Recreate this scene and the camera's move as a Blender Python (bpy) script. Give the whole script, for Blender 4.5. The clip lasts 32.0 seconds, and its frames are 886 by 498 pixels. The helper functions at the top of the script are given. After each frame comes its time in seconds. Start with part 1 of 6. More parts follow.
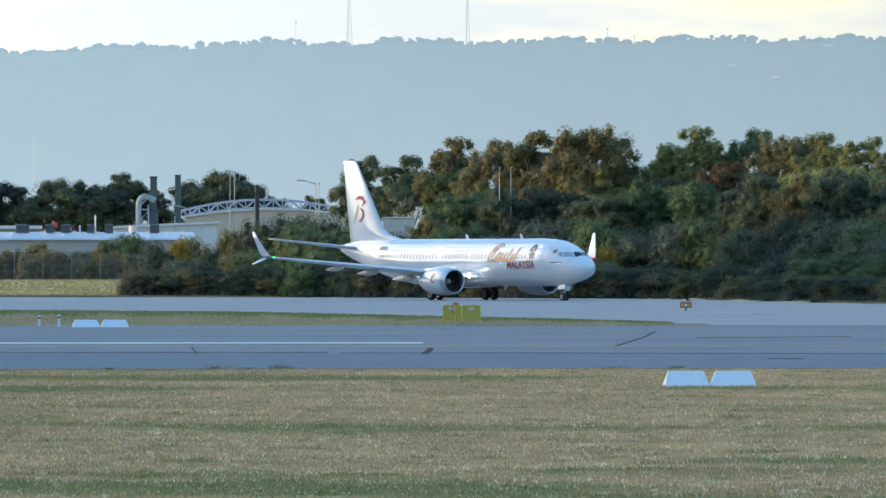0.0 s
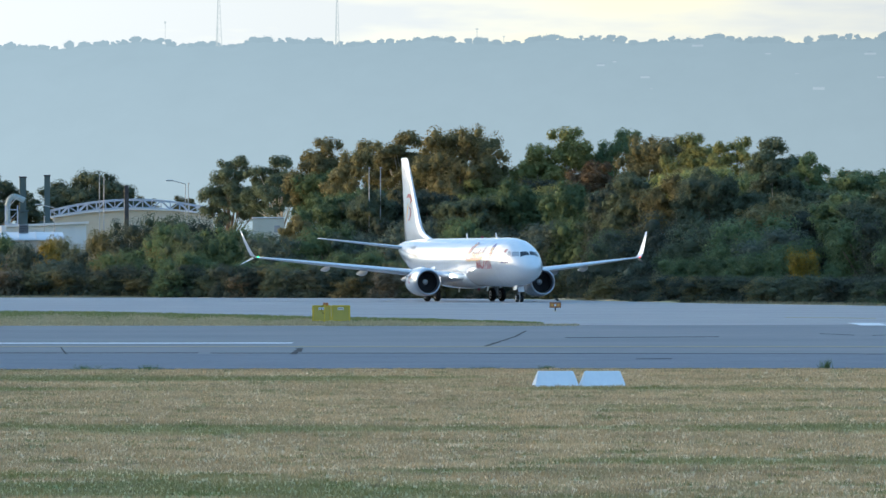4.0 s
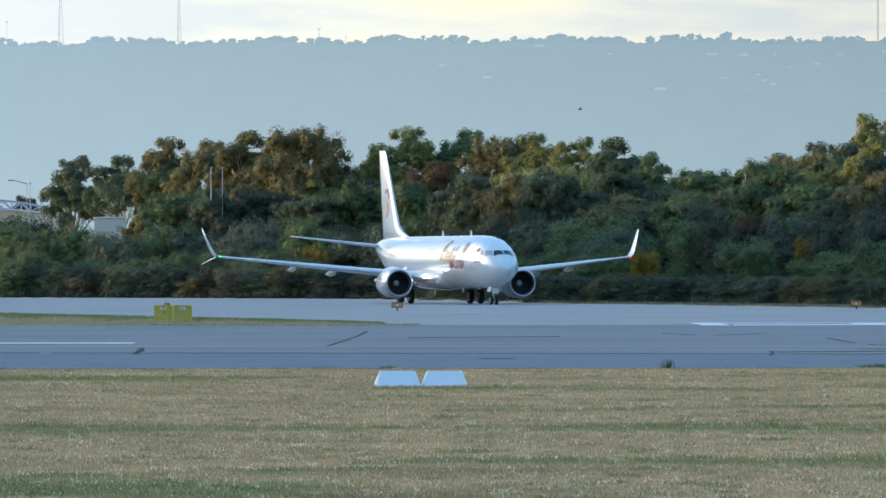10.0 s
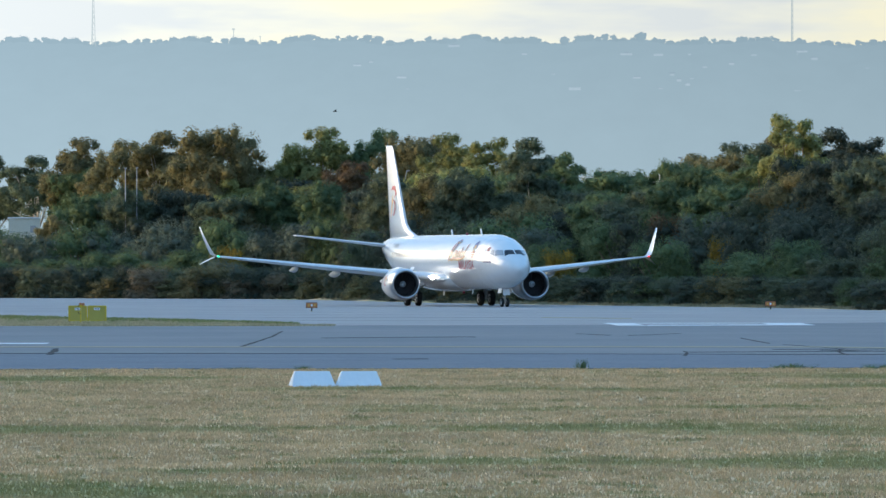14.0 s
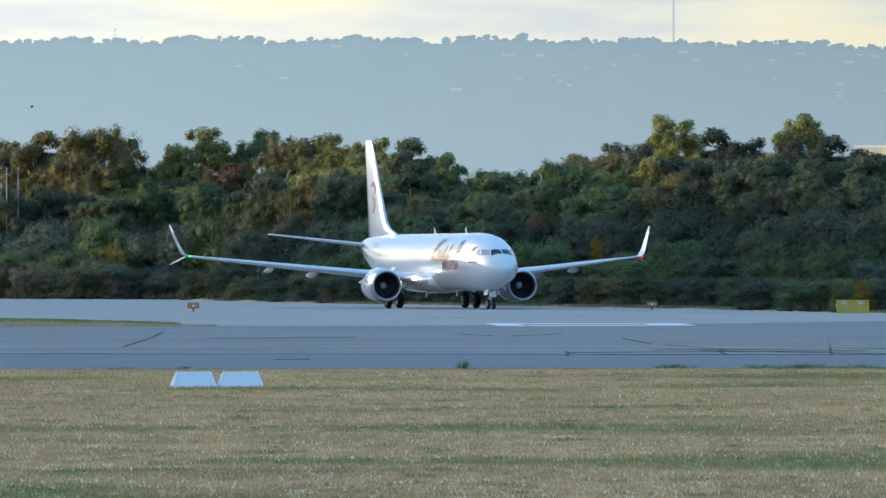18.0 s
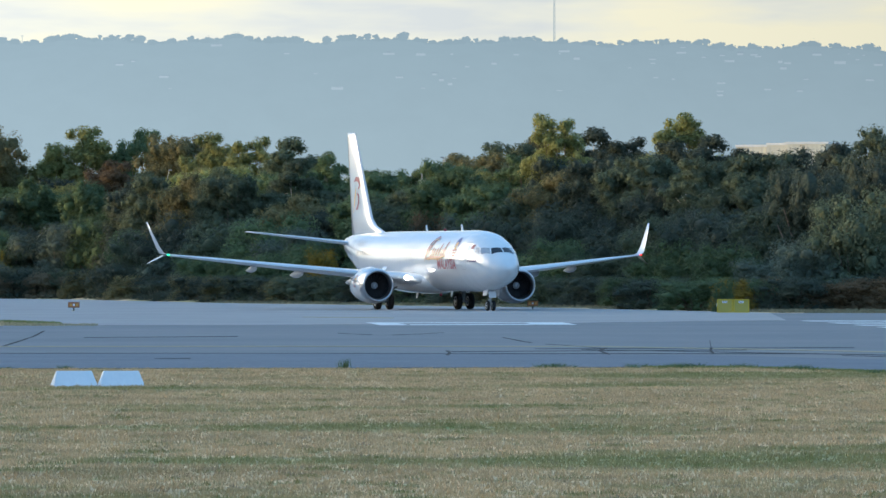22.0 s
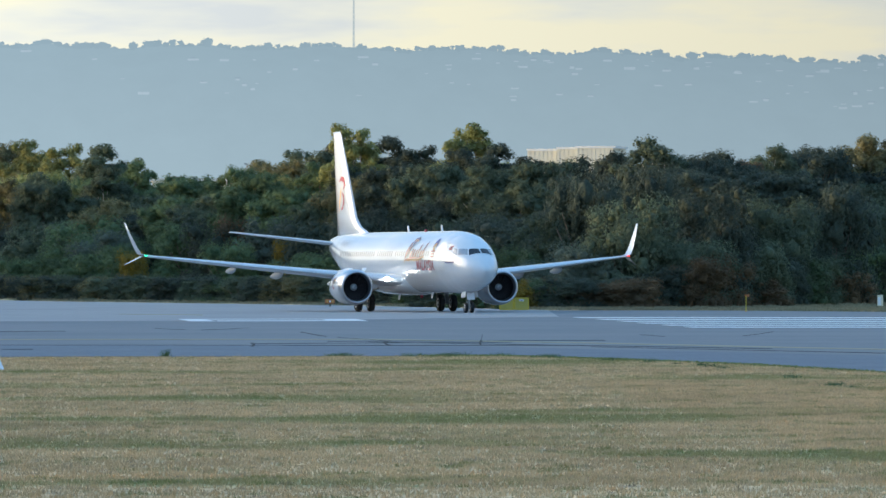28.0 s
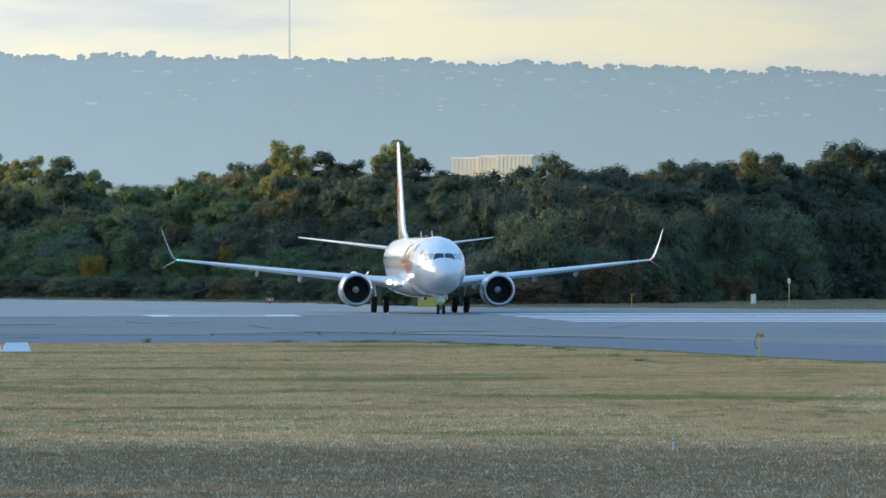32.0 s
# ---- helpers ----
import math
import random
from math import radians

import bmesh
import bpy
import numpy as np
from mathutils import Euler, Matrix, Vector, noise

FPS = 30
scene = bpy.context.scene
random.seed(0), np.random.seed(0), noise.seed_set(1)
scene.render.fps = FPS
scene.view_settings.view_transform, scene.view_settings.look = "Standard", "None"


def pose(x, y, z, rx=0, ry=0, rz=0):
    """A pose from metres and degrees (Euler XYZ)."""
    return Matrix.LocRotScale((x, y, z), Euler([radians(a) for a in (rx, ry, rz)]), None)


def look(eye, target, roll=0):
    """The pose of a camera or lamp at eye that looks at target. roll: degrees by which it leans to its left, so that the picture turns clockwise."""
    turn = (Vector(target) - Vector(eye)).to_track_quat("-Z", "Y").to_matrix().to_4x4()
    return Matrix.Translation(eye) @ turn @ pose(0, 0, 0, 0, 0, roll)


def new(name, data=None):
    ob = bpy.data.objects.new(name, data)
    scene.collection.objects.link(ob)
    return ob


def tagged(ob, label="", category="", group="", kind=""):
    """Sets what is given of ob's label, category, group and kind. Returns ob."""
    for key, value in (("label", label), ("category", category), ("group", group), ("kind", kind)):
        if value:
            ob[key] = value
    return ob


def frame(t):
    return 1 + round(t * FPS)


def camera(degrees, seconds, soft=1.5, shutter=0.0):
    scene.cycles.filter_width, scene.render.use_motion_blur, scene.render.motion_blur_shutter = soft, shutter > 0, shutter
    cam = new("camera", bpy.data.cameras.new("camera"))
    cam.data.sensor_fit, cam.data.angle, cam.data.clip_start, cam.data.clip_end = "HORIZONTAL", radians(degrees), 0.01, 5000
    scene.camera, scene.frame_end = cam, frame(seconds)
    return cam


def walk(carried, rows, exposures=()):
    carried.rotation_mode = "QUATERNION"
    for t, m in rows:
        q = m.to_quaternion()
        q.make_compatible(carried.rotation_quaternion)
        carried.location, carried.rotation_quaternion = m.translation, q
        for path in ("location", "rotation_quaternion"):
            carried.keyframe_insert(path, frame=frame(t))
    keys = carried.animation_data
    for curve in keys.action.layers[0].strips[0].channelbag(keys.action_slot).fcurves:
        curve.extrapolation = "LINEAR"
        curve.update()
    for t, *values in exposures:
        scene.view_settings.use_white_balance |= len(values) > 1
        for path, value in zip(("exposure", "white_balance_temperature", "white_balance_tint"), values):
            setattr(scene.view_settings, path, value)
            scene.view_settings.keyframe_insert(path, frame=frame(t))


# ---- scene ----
# The camera stands on a low rise beside the airfield and swings to the right after the aircraft;
# towards the end it draws slowly back. Columns: seconds, x, y, z, turn, tilt.
cam = camera(7.477, 32.0)
VIEW = [
    (0.0, 0.00, 0.00, 2.99, 4.3358, 0.1459),
    (0.5, 0.00, 0.00, 2.99, 4.1099, 0.1452),
    (1.0, 0.00, 0.00, 2.99, 3.8892, 0.1452),
    (1.5, 0.00, 0.00, 2.99, 3.7303, 0.1471),
    (2.0, 0.00, 0.00, 2.99, 3.6195, 0.1527),
    (2.5, 0.00, 0.00, 2.99, 3.5374, 0.1555),
    (3.0, 0.00, 0.00, 2.99, 3.4434, 0.1587),
    (3.5, 0.00, 0.00, 2.99, 3.3535, 0.1522),
    (5.5, 0.00, 0.00, 2.99, 2.8046, 0.1463),
    (6.0, 0.00, 0.00, 2.99, 2.6974, 0.1525),
    (6.5, 0.00, 0.00, 2.99, 2.5981, 0.1531),
    (7.0, 0.00, 0.00, 2.99, 2.4940, 0.1463),
    (7.5, 0.00, 0.00, 2.99, 2.3866, 0.1415),
    (8.0, 0.00, 0.00, 2.99, 2.2695, 0.1422),
    (8.5, 0.00, 0.00, 2.99, 2.1517, 0.1426),
    (9.0, 0.00, 0.00, 2.99, 2.0323, 0.1433),
    (9.5, 0.00, 0.00, 2.99, 1.9508, 0.1458),
    (10.0, 0.00, 0.00, 2.99, 1.8986, 0.1463),
    (10.5, 0.00, 0.00, 2.99, 1.8617, 0.1459),
    (11.0, 0.00, 0.00, 2.99, 1.8025, 0.1458),
    (11.5, 0.00, 0.00, 2.99, 1.7149, 0.1527),
    (12.0, 0.00, 0.00, 2.99, 1.5944, 0.1595),
    (12.5, 0.00, 0.00, 2.99, 1.4834, 0.1595),
    (13.0, 0.00, 0.00, 2.99, 1.3869, 0.1527),
    (13.5, 0.00, 0.00, 2.99, 1.2909, 0.1490),
    (14.0, 0.00, 0.00, 2.99, 1.1759, 0.1490),
    (14.5, 0.00, 0.00, 2.99, 1.0690, 0.1522),
    (16.5, 0.00, 0.00, 2.99, 0.6066, 0.1450),
    (17.0, 0.00, 0.00, 2.99, 0.4682, 0.1432),
    (17.5, 0.00, 0.00, 2.99, 0.3206, 0.1479),
    (18.0, 0.00, 0.00, 2.99, 0.1760, 0.1519),
    (18.5, 0.00, 0.00, 2.99, 0.0777, 0.1564),
    (19.0, 0.00, 0.00, 2.99, 0.0001, 0.1592),
    (19.5, 0.00, 0.00, 2.99, -0.0795, 0.1588),
    (20.0, 0.00, 0.00, 2.99, -0.1897, 0.1517),
    (20.5, 0.00, 0.00, 2.99, -0.3286, 0.1444),
    (21.0, 0.00, 0.00, 2.99, -0.5060, 0.1441),
    (21.5, 0.00, 0.00, 2.99, -0.6765, 0.1447),
    (22.0, 0.00, 0.00, 2.99, -0.8316, 0.1450),
    (22.5, 0.00, 0.00, 2.99, -0.9676, 0.1525),
    (23.0, 0.00, 0.00, 2.99, -1.1216, 0.1534),
    (23.5, 0.00, 0.00, 2.99, -1.2915, 0.1437),
    (24.0, 0.00, 0.00, 2.99, -1.4787, 0.1441),
    (24.5, 0.23, -0.66, 3.00, -1.6045, 0.1499),
    (25.0, 0.44, -3.51, 3.01, -1.7258, 0.1531),
    (25.5, 0.44, -10.52, 3.06, -1.8684, 0.1514),
    (26.0, 0.31, -19.97, 3.12, -2.0260, 0.1459),
    (26.5, 0.07, -25.81, 3.16, -2.1712, 0.1381),
    (28.5, -1.00, -42.42, 3.27, -2.6060, 0.1206),
    (29.0, -1.32, -49.35, 3.31, -2.7042, 0.1179),
    (29.5, -1.39, -57.03, 3.36, -2.7588, 0.1170),
    (30.0, -1.62, -69.96, 3.44, -2.7777, 0.1134),
    (30.5, -1.82, -84.15, 3.54, -2.7741, 0.1097),
    (31.0, -2.00, -94.21, 3.60, -2.8258, 0.0962),
    (31.5, -2.38, -99.03, 3.63, -2.9466, 0.0932),
    (32.0, -2.96, -105.81, 3.68, -3.0549, 0.1025),
]
walk(cam, [(t, pose(x, y, z, 90 + tilt, 0, turn)) for t, x, y, z, turn, tilt in VIEW], [(0, 0.45), (12, 0.42), (24, 0.39), (32, 0.39)])

# ---- light ----
SUN_UP, SUN_FROM = 4.5, 266.0   # degrees above the horizon; compass bearing with the view towards 0
world = bpy.data.worlds.new("sky")
scene.world = world
world.use_nodes = True
wn, wl = world.node_tree.nodes, world.node_tree.links
wn.clear()
sky = wn.new("ShaderNodeTexSky")
sky.sky_type, sky.sun_disc = "NISHITA", False
sky.sun_elevation, sky.sun_rotation = radians(SUN_UP), radians(SUN_FROM)
dim = wn.new("ShaderNodeVectorMath")
dim.operation = "SCALE"
dim.inputs["Scale"].default_value = 0.12
wl.new(sky.outputs[0], dim.inputs[0])
coord = wn.new("ShaderNodeTexCoord")
squash = wn.new("ShaderNodeMapping")
squash.inputs["Scale"].default_value = (14, 14, 74)
wl.new(coord.outputs["Generated"], squash.inputs[0])
puffs = wn.new("ShaderNodeTexNoise")
puffs.inputs["Scale"].default_value, puffs.inputs["Detail"].default_value, puffs.inputs["Roughness"].default_value = 1.0, 5, 0.55
wl.new(squash.outputs[0], puffs.inputs["Vector"])
tint = wn.new("ShaderNodeValToRGB")
tint.color_ramp.elements[0].position, tint.color_ramp.elements[0].color = 0.43, (0.64, 0.70, 0.74, 1)
tint.color_ramp.elements[1].position, tint.color_ramp.elements[1].color = 0.60, (0.89, 0.87, 0.69, 1)
mid = tint.color_ramp.elements.new(0.51)
mid.color = (0.77, 0.80, 0.74, 1)
wl.new(puffs.outputs[0], tint.inputs[0])
# the cloud thins out to the blue-grey of the upper sky
rise = wn.new("ShaderNodeSeparateXYZ")
wl.new(coord.outputs["Generated"], rise.inputs[0])
height = wn.new("ShaderNodeMapRange")
height.inputs["From Min"].default_value, height.inputs["From Max"].default_value = 0.04, 0.28
wl.new(rise.outputs[2], height.inputs[0])
upper = wn.new("ShaderNodeMix")
upper.data_type = "RGBA"
upper.inputs["B"].default_value = (0.27, 0.56, 0.96, 1)
wl.new(height.outputs[0], upper.inputs["Factor"])
# brighter towards the left, where the low light breaks through
across = wn.new("ShaderNodeMapRange")
across.inputs["From Min"].default_value, across.inputs["From Max"].default_value = -0.16, 0.16
across.inputs["To Min"].default_value, across.inputs["To Max"].default_value = 1.28, 0.62
wl.new(rise.outputs[0], across.inputs[0])
fade = wn.new("ShaderNodeVectorMath")
fade.operation = "SCALE"
wl.new(tint.outputs[0], fade.inputs[0])
wl.new(across.outputs[0], fade.inputs["Scale"])
wl.new(fade.outputs[0], upper.inputs["A"])
cover = wn.new("ShaderNodeMix")
cover.data_type = "RGBA"
cover.inputs["Factor"].default_value = 0.85
wl.new(dim.outputs[0], cover.inputs["A"])
wl.new(upper.outputs["Result"], cover.inputs["B"])
# a bright break in the cloud, beyond the left of the field
az = radians(SUN_FROM)
toward = Vector((math.sin(az) * math.cos(radians(SUN_UP)), math.cos(az) * math.cos(radians(SUN_UP)), math.sin(radians(SUN_UP))))
near = wn.new("ShaderNodeVectorMath")
near.operation = "DOT_PRODUCT"
near.inputs[1].default_value = Vector((math.sin(radians(308)) * math.cos(radians(13)), math.cos(radians(308)) * math.cos(radians(13)), math.sin(radians(13))))
wl.new(coord.outputs["Generated"], near.inputs[0])
peak = wn.new("ShaderNodeMapRange")
peak.interpolation_type = "SMOOTHSTEP"
peak.inputs["From Min"].default_value, peak.inputs["From Max"].default_value, peak.inputs["To Max"].default_value = 0.86, 1.0, 3.3
wl.new(near.outputs["Value"], peak.inputs[0])
banks = wn.new("ShaderNodeMapping")
banks.inputs["Scale"].default_value = (2.5, 2.5, 17)
wl.new(coord.outputs["Generated"], banks.inputs[0])
veils = wn.new("ShaderNodeTexNoise")
veils.inputs["Scale"].default_value, veils.inputs["Detail"].default_value = 1.0, 4
wl.new(banks.outputs[0], veils.inputs["Vector"])
thin_cloud = wn.new("ShaderNodeMapRange")
thin_cloud.inputs["From Min"].default_value, thin_cloud.inputs["From Max"].default_value, thin_cloud.inputs["To Min"].default_value, thin_cloud.inputs["To Max"].default_value = 0.42, 0.60, 0.45, 1.9
wl.new(veils.outputs[0], thin_cloud.inputs[0])
broken = wn.new("ShaderNodeMath")
broken.operation = "MULTIPLY"
wl.new(peak.outputs[0], broken.inputs[0])
wl.new(thin_cloud.outputs[0], broken.inputs[1])
warm = wn.new("ShaderNodeVectorMath")
warm.operation = "SCALE"
warm.inputs[0].default_value = (1.0, 0.82, 0.56)
wl.new(broken.outputs[0], warm.inputs["Scale"])
total = wn.new("ShaderNodeVectorMath")
wl.new(cover.outputs["Result"], total.inputs[0])
wl.new(warm.outputs[0], total.inputs[1])
back = wn.new("ShaderNodeBackground")
back.inputs["Strength"].default_value = 1.0
wl.new(total.outputs[0], back.inputs[0])
wo = wn.new("ShaderNodeOutputWorld")
wl.new(back.outputs[0], wo.inputs[0])

lamp = bpy.data.lights.new("sun", "SUN")
lamp.energy, lamp.angle, lamp.color = 3.4, radians(1.5), (1.0, 0.74, 0.43)
sun = new("sun", lamp)
sun.matrix_world = look(toward * 100, (0, 0, 0))


# ---- materials ----
def srgb(r, g, b):
    """Linear colour from 0-255 values."""
    return tuple(((c / 255) / 12.92 if c < 10.3 else ((c / 255 + 0.055) / 1.055) ** 2.4) for c in (r, g, b))


def mat(name, a, b=None, size=1.0, fine=0.0, rough=0.6, metal=0.0, bump=0.0, space="Object", spread=(0.35, 0.65),
        stretch=(1, 1, 1), coat=0.0, own=0.0, leaf=0.0):
    """A surface whose colour wanders from a to b over about `size` metres, with a finer grain of share `fine`,
    relief `bump`, and a shade of its own for each object (own) or each leaf (leaf)."""
    m = bpy.data.materials.new(name)
    m.use_nodes = True
    n, l = m.node_tree.nodes, m.node_tree.links
    s = n["Principled BSDF"]
    s.inputs["Roughness"].default_value, s.inputs["Metallic"].default_value = rough, metal
    s.inputs["Coat Weight"].default_value = coat
    s.inputs["Coat Roughness"].default_value = 0.08
    b = b or a
    if space == "Position":
        where = n.new("ShaderNodeNewGeometry").outputs["Position"]
    else:
        where = n.new("ShaderNodeTexCoord").outputs["Object"]
    fit = n.new("ShaderNodeMapping")
    fit.inputs["Scale"].default_value = stretch
    l.new(where, fit.inputs[0])
    big = n.new("ShaderNodeTexNoise")
    big.inputs["Scale"].default_value, big.inputs["Detail"].default_value = 1 / size, 4
    l.new(fit.outputs[0], big.inputs["Vector"])
    small = n.new("ShaderNodeTexNoise")
    small.inputs["Scale"].default_value, small.inputs["Detail"].default_value = 12 / size, 5
    l.new(fit.outputs[0], small.inputs["Vector"])
    blend = n.new("ShaderNodeMix")
    blend.inputs["Factor"].default_value = fine
    l.new(big.outputs[0], blend.inputs["A"])
    l.new(small.outputs[0], blend.inputs["B"])
    ramp = n.new("ShaderNodeValToRGB")
    for e, p, c in zip(ramp.color_ramp.elements, spread, (a, b)):
        e.position, e.color = p, (*c, 1)
    l.new(blend.outputs["Result"], ramp.inputs[0])
    out = ramp.outputs[0]
    if own or leaf:
        hue = n.new("ShaderNodeHueSaturation")
        pick = n.new("ShaderNodeMapRange")
        share = own or leaf
        pick.inputs["To Min"].default_value, pick.inputs["To Max"].default_value = 1 - share, 1 + share
        if own:
            l.new(n.new("ShaderNodeObjectInfo").outputs["Random"], pick.inputs[0])
        else:
            l.new(n.new("ShaderNodeNewGeometry").outputs["Random Per Island"], pick.inputs[0])
        l.new(pick.outputs[0], hue.inputs["Value"])
        l.new(out, hue.inputs["Color"])
        out = hue.outputs[0]
    l.new(out, s.inputs["Base Color"])
    if bump:
        rel = n.new("ShaderNodeBump")
        rel.inputs["Strength"].default_value = bump
        rel.inputs["Distance"].default_value = size * 0.05
        l.new(small.outputs[0], rel.inputs["Height"])
        l.new(rel.outputs[0], s.inputs["Normal"])
    return m


def foliage(name, a, b):
    """Leaves: some light passes through them, each spray has a shade of its own, each plant another."""
    m = mat(name, a, b, size=1.9, fine=0.5, rough=0.75, leaf=0.2, bump=0.9, space="Position", spread=(0.38, 0.62))
    n, l = m.node_tree.nodes, m.node_tree.links
    s = n["Principled BSDF"]
    colour = s.inputs["Base Color"].links[0].from_socket
    plant = n.new("ShaderNodeHueSaturation")
    pick = n.new("ShaderNodeMapRange")
    pick.inputs["To Min"].default_value, pick.inputs["To Max"].default_value = 0.8, 1.22
    l.new(n.new("ShaderNodeObjectInfo").outputs["Random"], pick.inputs[0])
    l.new(pick.outputs[0], plant.inputs["Value"])
    l.new(colour, plant.inputs["Color"])
    l.new(plant.outputs[0], s.inputs["Base Color"])
    s.inputs["Specular IOR Level"].default_value = 0.25
    thin = n.new("ShaderNodeBsdfTranslucent")
    l.new(plant.outputs[0], thin.inputs["Color"])
    both = n.new("ShaderNodeMixShader")
    both.inputs[0].default_value = 0.35
    l.new(s.outputs[0], both.inputs[1])
    l.new(thin.outputs[0], both.inputs[2])
    l.new(both.outputs[0], n["Material Output"].inputs["Surface"])
    return m


def glow(name, colour, strength):
    m = bpy.data.materials.new(name)
    m.use_nodes = True
    s = m.node_tree.nodes["Principled BSDF"]
    s.inputs["Base Color"].default_value = (*colour, 1)
    s.inputs["Emission Color"].default_value = (*colour, 1)
    s.inputs["Emission Strength"].default_value = strength
    return m


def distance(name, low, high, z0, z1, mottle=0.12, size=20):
    """The far range: the bright air before it is painted in as a glowing colour."""
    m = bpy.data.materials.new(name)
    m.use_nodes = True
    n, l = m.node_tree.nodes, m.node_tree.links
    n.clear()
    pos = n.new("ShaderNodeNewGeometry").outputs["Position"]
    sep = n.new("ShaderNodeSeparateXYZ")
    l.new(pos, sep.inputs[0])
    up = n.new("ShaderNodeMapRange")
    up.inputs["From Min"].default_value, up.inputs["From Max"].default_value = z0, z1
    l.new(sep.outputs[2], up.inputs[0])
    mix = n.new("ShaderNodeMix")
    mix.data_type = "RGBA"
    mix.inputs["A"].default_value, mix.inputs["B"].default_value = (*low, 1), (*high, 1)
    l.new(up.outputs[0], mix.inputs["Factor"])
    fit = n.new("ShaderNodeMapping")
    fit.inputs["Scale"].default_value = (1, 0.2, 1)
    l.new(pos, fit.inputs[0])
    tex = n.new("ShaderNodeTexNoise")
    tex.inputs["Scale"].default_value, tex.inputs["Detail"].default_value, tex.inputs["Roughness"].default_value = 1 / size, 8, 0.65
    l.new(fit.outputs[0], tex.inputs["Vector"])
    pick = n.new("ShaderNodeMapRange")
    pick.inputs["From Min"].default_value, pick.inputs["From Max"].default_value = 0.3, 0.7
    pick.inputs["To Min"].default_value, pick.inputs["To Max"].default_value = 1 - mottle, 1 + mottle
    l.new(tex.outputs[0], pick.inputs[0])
    # the painted haze grows brighter to the left
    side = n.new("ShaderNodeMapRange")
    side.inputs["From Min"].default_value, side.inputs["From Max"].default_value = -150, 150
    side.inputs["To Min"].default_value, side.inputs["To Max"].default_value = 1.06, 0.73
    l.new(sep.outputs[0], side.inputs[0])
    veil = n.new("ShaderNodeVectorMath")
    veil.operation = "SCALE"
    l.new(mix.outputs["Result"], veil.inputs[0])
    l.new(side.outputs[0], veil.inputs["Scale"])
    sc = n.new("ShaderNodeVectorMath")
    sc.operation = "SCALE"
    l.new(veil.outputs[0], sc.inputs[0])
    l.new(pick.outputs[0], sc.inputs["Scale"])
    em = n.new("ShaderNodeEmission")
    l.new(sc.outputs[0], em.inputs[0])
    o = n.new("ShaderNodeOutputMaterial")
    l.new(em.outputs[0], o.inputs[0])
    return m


WHITE = mat("white_aircraft_paint", (0.70, 0.725, 0.75), (0.65, 0.675, 0.70), size=3, fine=0.2, rough=0.35, coat=1.0)
WHITE.node_tree.nodes["Principled BSDF"].inputs["Coat IOR"].default_value = 1.8
WHITE.node_tree.nodes["Principled BSDF"].inputs["Coat Roughness"].default_value = 0.06
WING_GREY = mat("grey_wing_paint", (0.60, 0.64, 0.68), (0.52, 0.56, 0.60), size=2, fine=0.3, rough=0.3, coat=0.6)
LEADING = mat("pale_leading_edge_paint", (0.70, 0.74, 0.78), (0.62, 0.66, 0.70), size=0.8, rough=0.25, coat=0.5)
BARE = mat("polished_bare_metal", (0.58, 0.60, 0.63), (0.48, 0.50, 0.53), size=0.8, rough=0.3, metal=1.0)
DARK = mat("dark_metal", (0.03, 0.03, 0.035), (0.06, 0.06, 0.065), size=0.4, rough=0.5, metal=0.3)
# pale base colour stands in for the sky mirrored in the side panes
SIDE_GLASS = mat("painted_reflection_glass", (0.30, 0.33, 0.37), (0.38, 0.40, 0.42), size=0.6, rough=0.1, coat=0.8)
FAIRING = mat("grey_fairing_paint", (0.40, 0.42, 0.44), (0.46, 0.48, 0.50), size=1, rough=0.4)
BLACK = mat("hollow_shade_black", (0.012, 0.012, 0.014), (0.02, 0.02, 0.022), size=0.4, rough=0.7)
RUBBER = mat("tyre_rubber", (0.014, 0.014, 0.015), (0.028, 0.027, 0.027), size=0.3, rough=0.85)
GLASS = mat("dark_window_glass", (0.012, 0.018, 0.028), (0.02, 0.028, 0.04), size=0.6, rough=0.3, coat=0.0)
GLASS.node_tree.nodes["Principled BSDF"].inputs["Specular IOR Level"].default_value = 0.2
SEAM = mat("grey_panel_line", (0.42, 0.44, 0.46), rough=0.5)
RED = mat("dark_red_paint", (0.28, 0.012, 0.03), (0.36, 0.02, 0.04), size=0.5, rough=0.35)
# title red is paled for the glare that washes over the hull
TITLE = mat("glare_paled_red_paint", (0.40, 0.07, 0.06), (0.50, 0.14, 0.10), size=0.9, rough=0.25, coat=0.6)
GOLD = mat("gold_paint", (0.62, 0.30, 0.05), (0.75, 0.42, 0.10), size=0.4, rough=0.35)
BLUE = mat("dark_blue_paint", (0.02, 0.04, 0.22), (0.03, 0.06, 0.28), size=0.4, rough=0.35)
RIM = mat("pale_wheel_paint", (0.55, 0.57, 0.59), (0.64, 0.66, 0.68), size=0.3, rough=0.4)
STEEL = mat("galvanised_steel", (0.42, 0.44, 0.45), (0.30, 0.32, 0.33), size=0.6, fine=0.3, rough=0.5, metal=0.6)
BARK = mat("grey_brown_bark", (0.12, 0.09, 0.07), (0.24, 0.20, 0.16), size=0.6, fine=0.5, rough=0.9, bump=0.5)
PALE_BARK = mat("pale_smooth_bark", (0.42, 0.38, 0.32), (0.60, 0.56, 0.50), size=0.8, fine=0.4, rough=0.8)
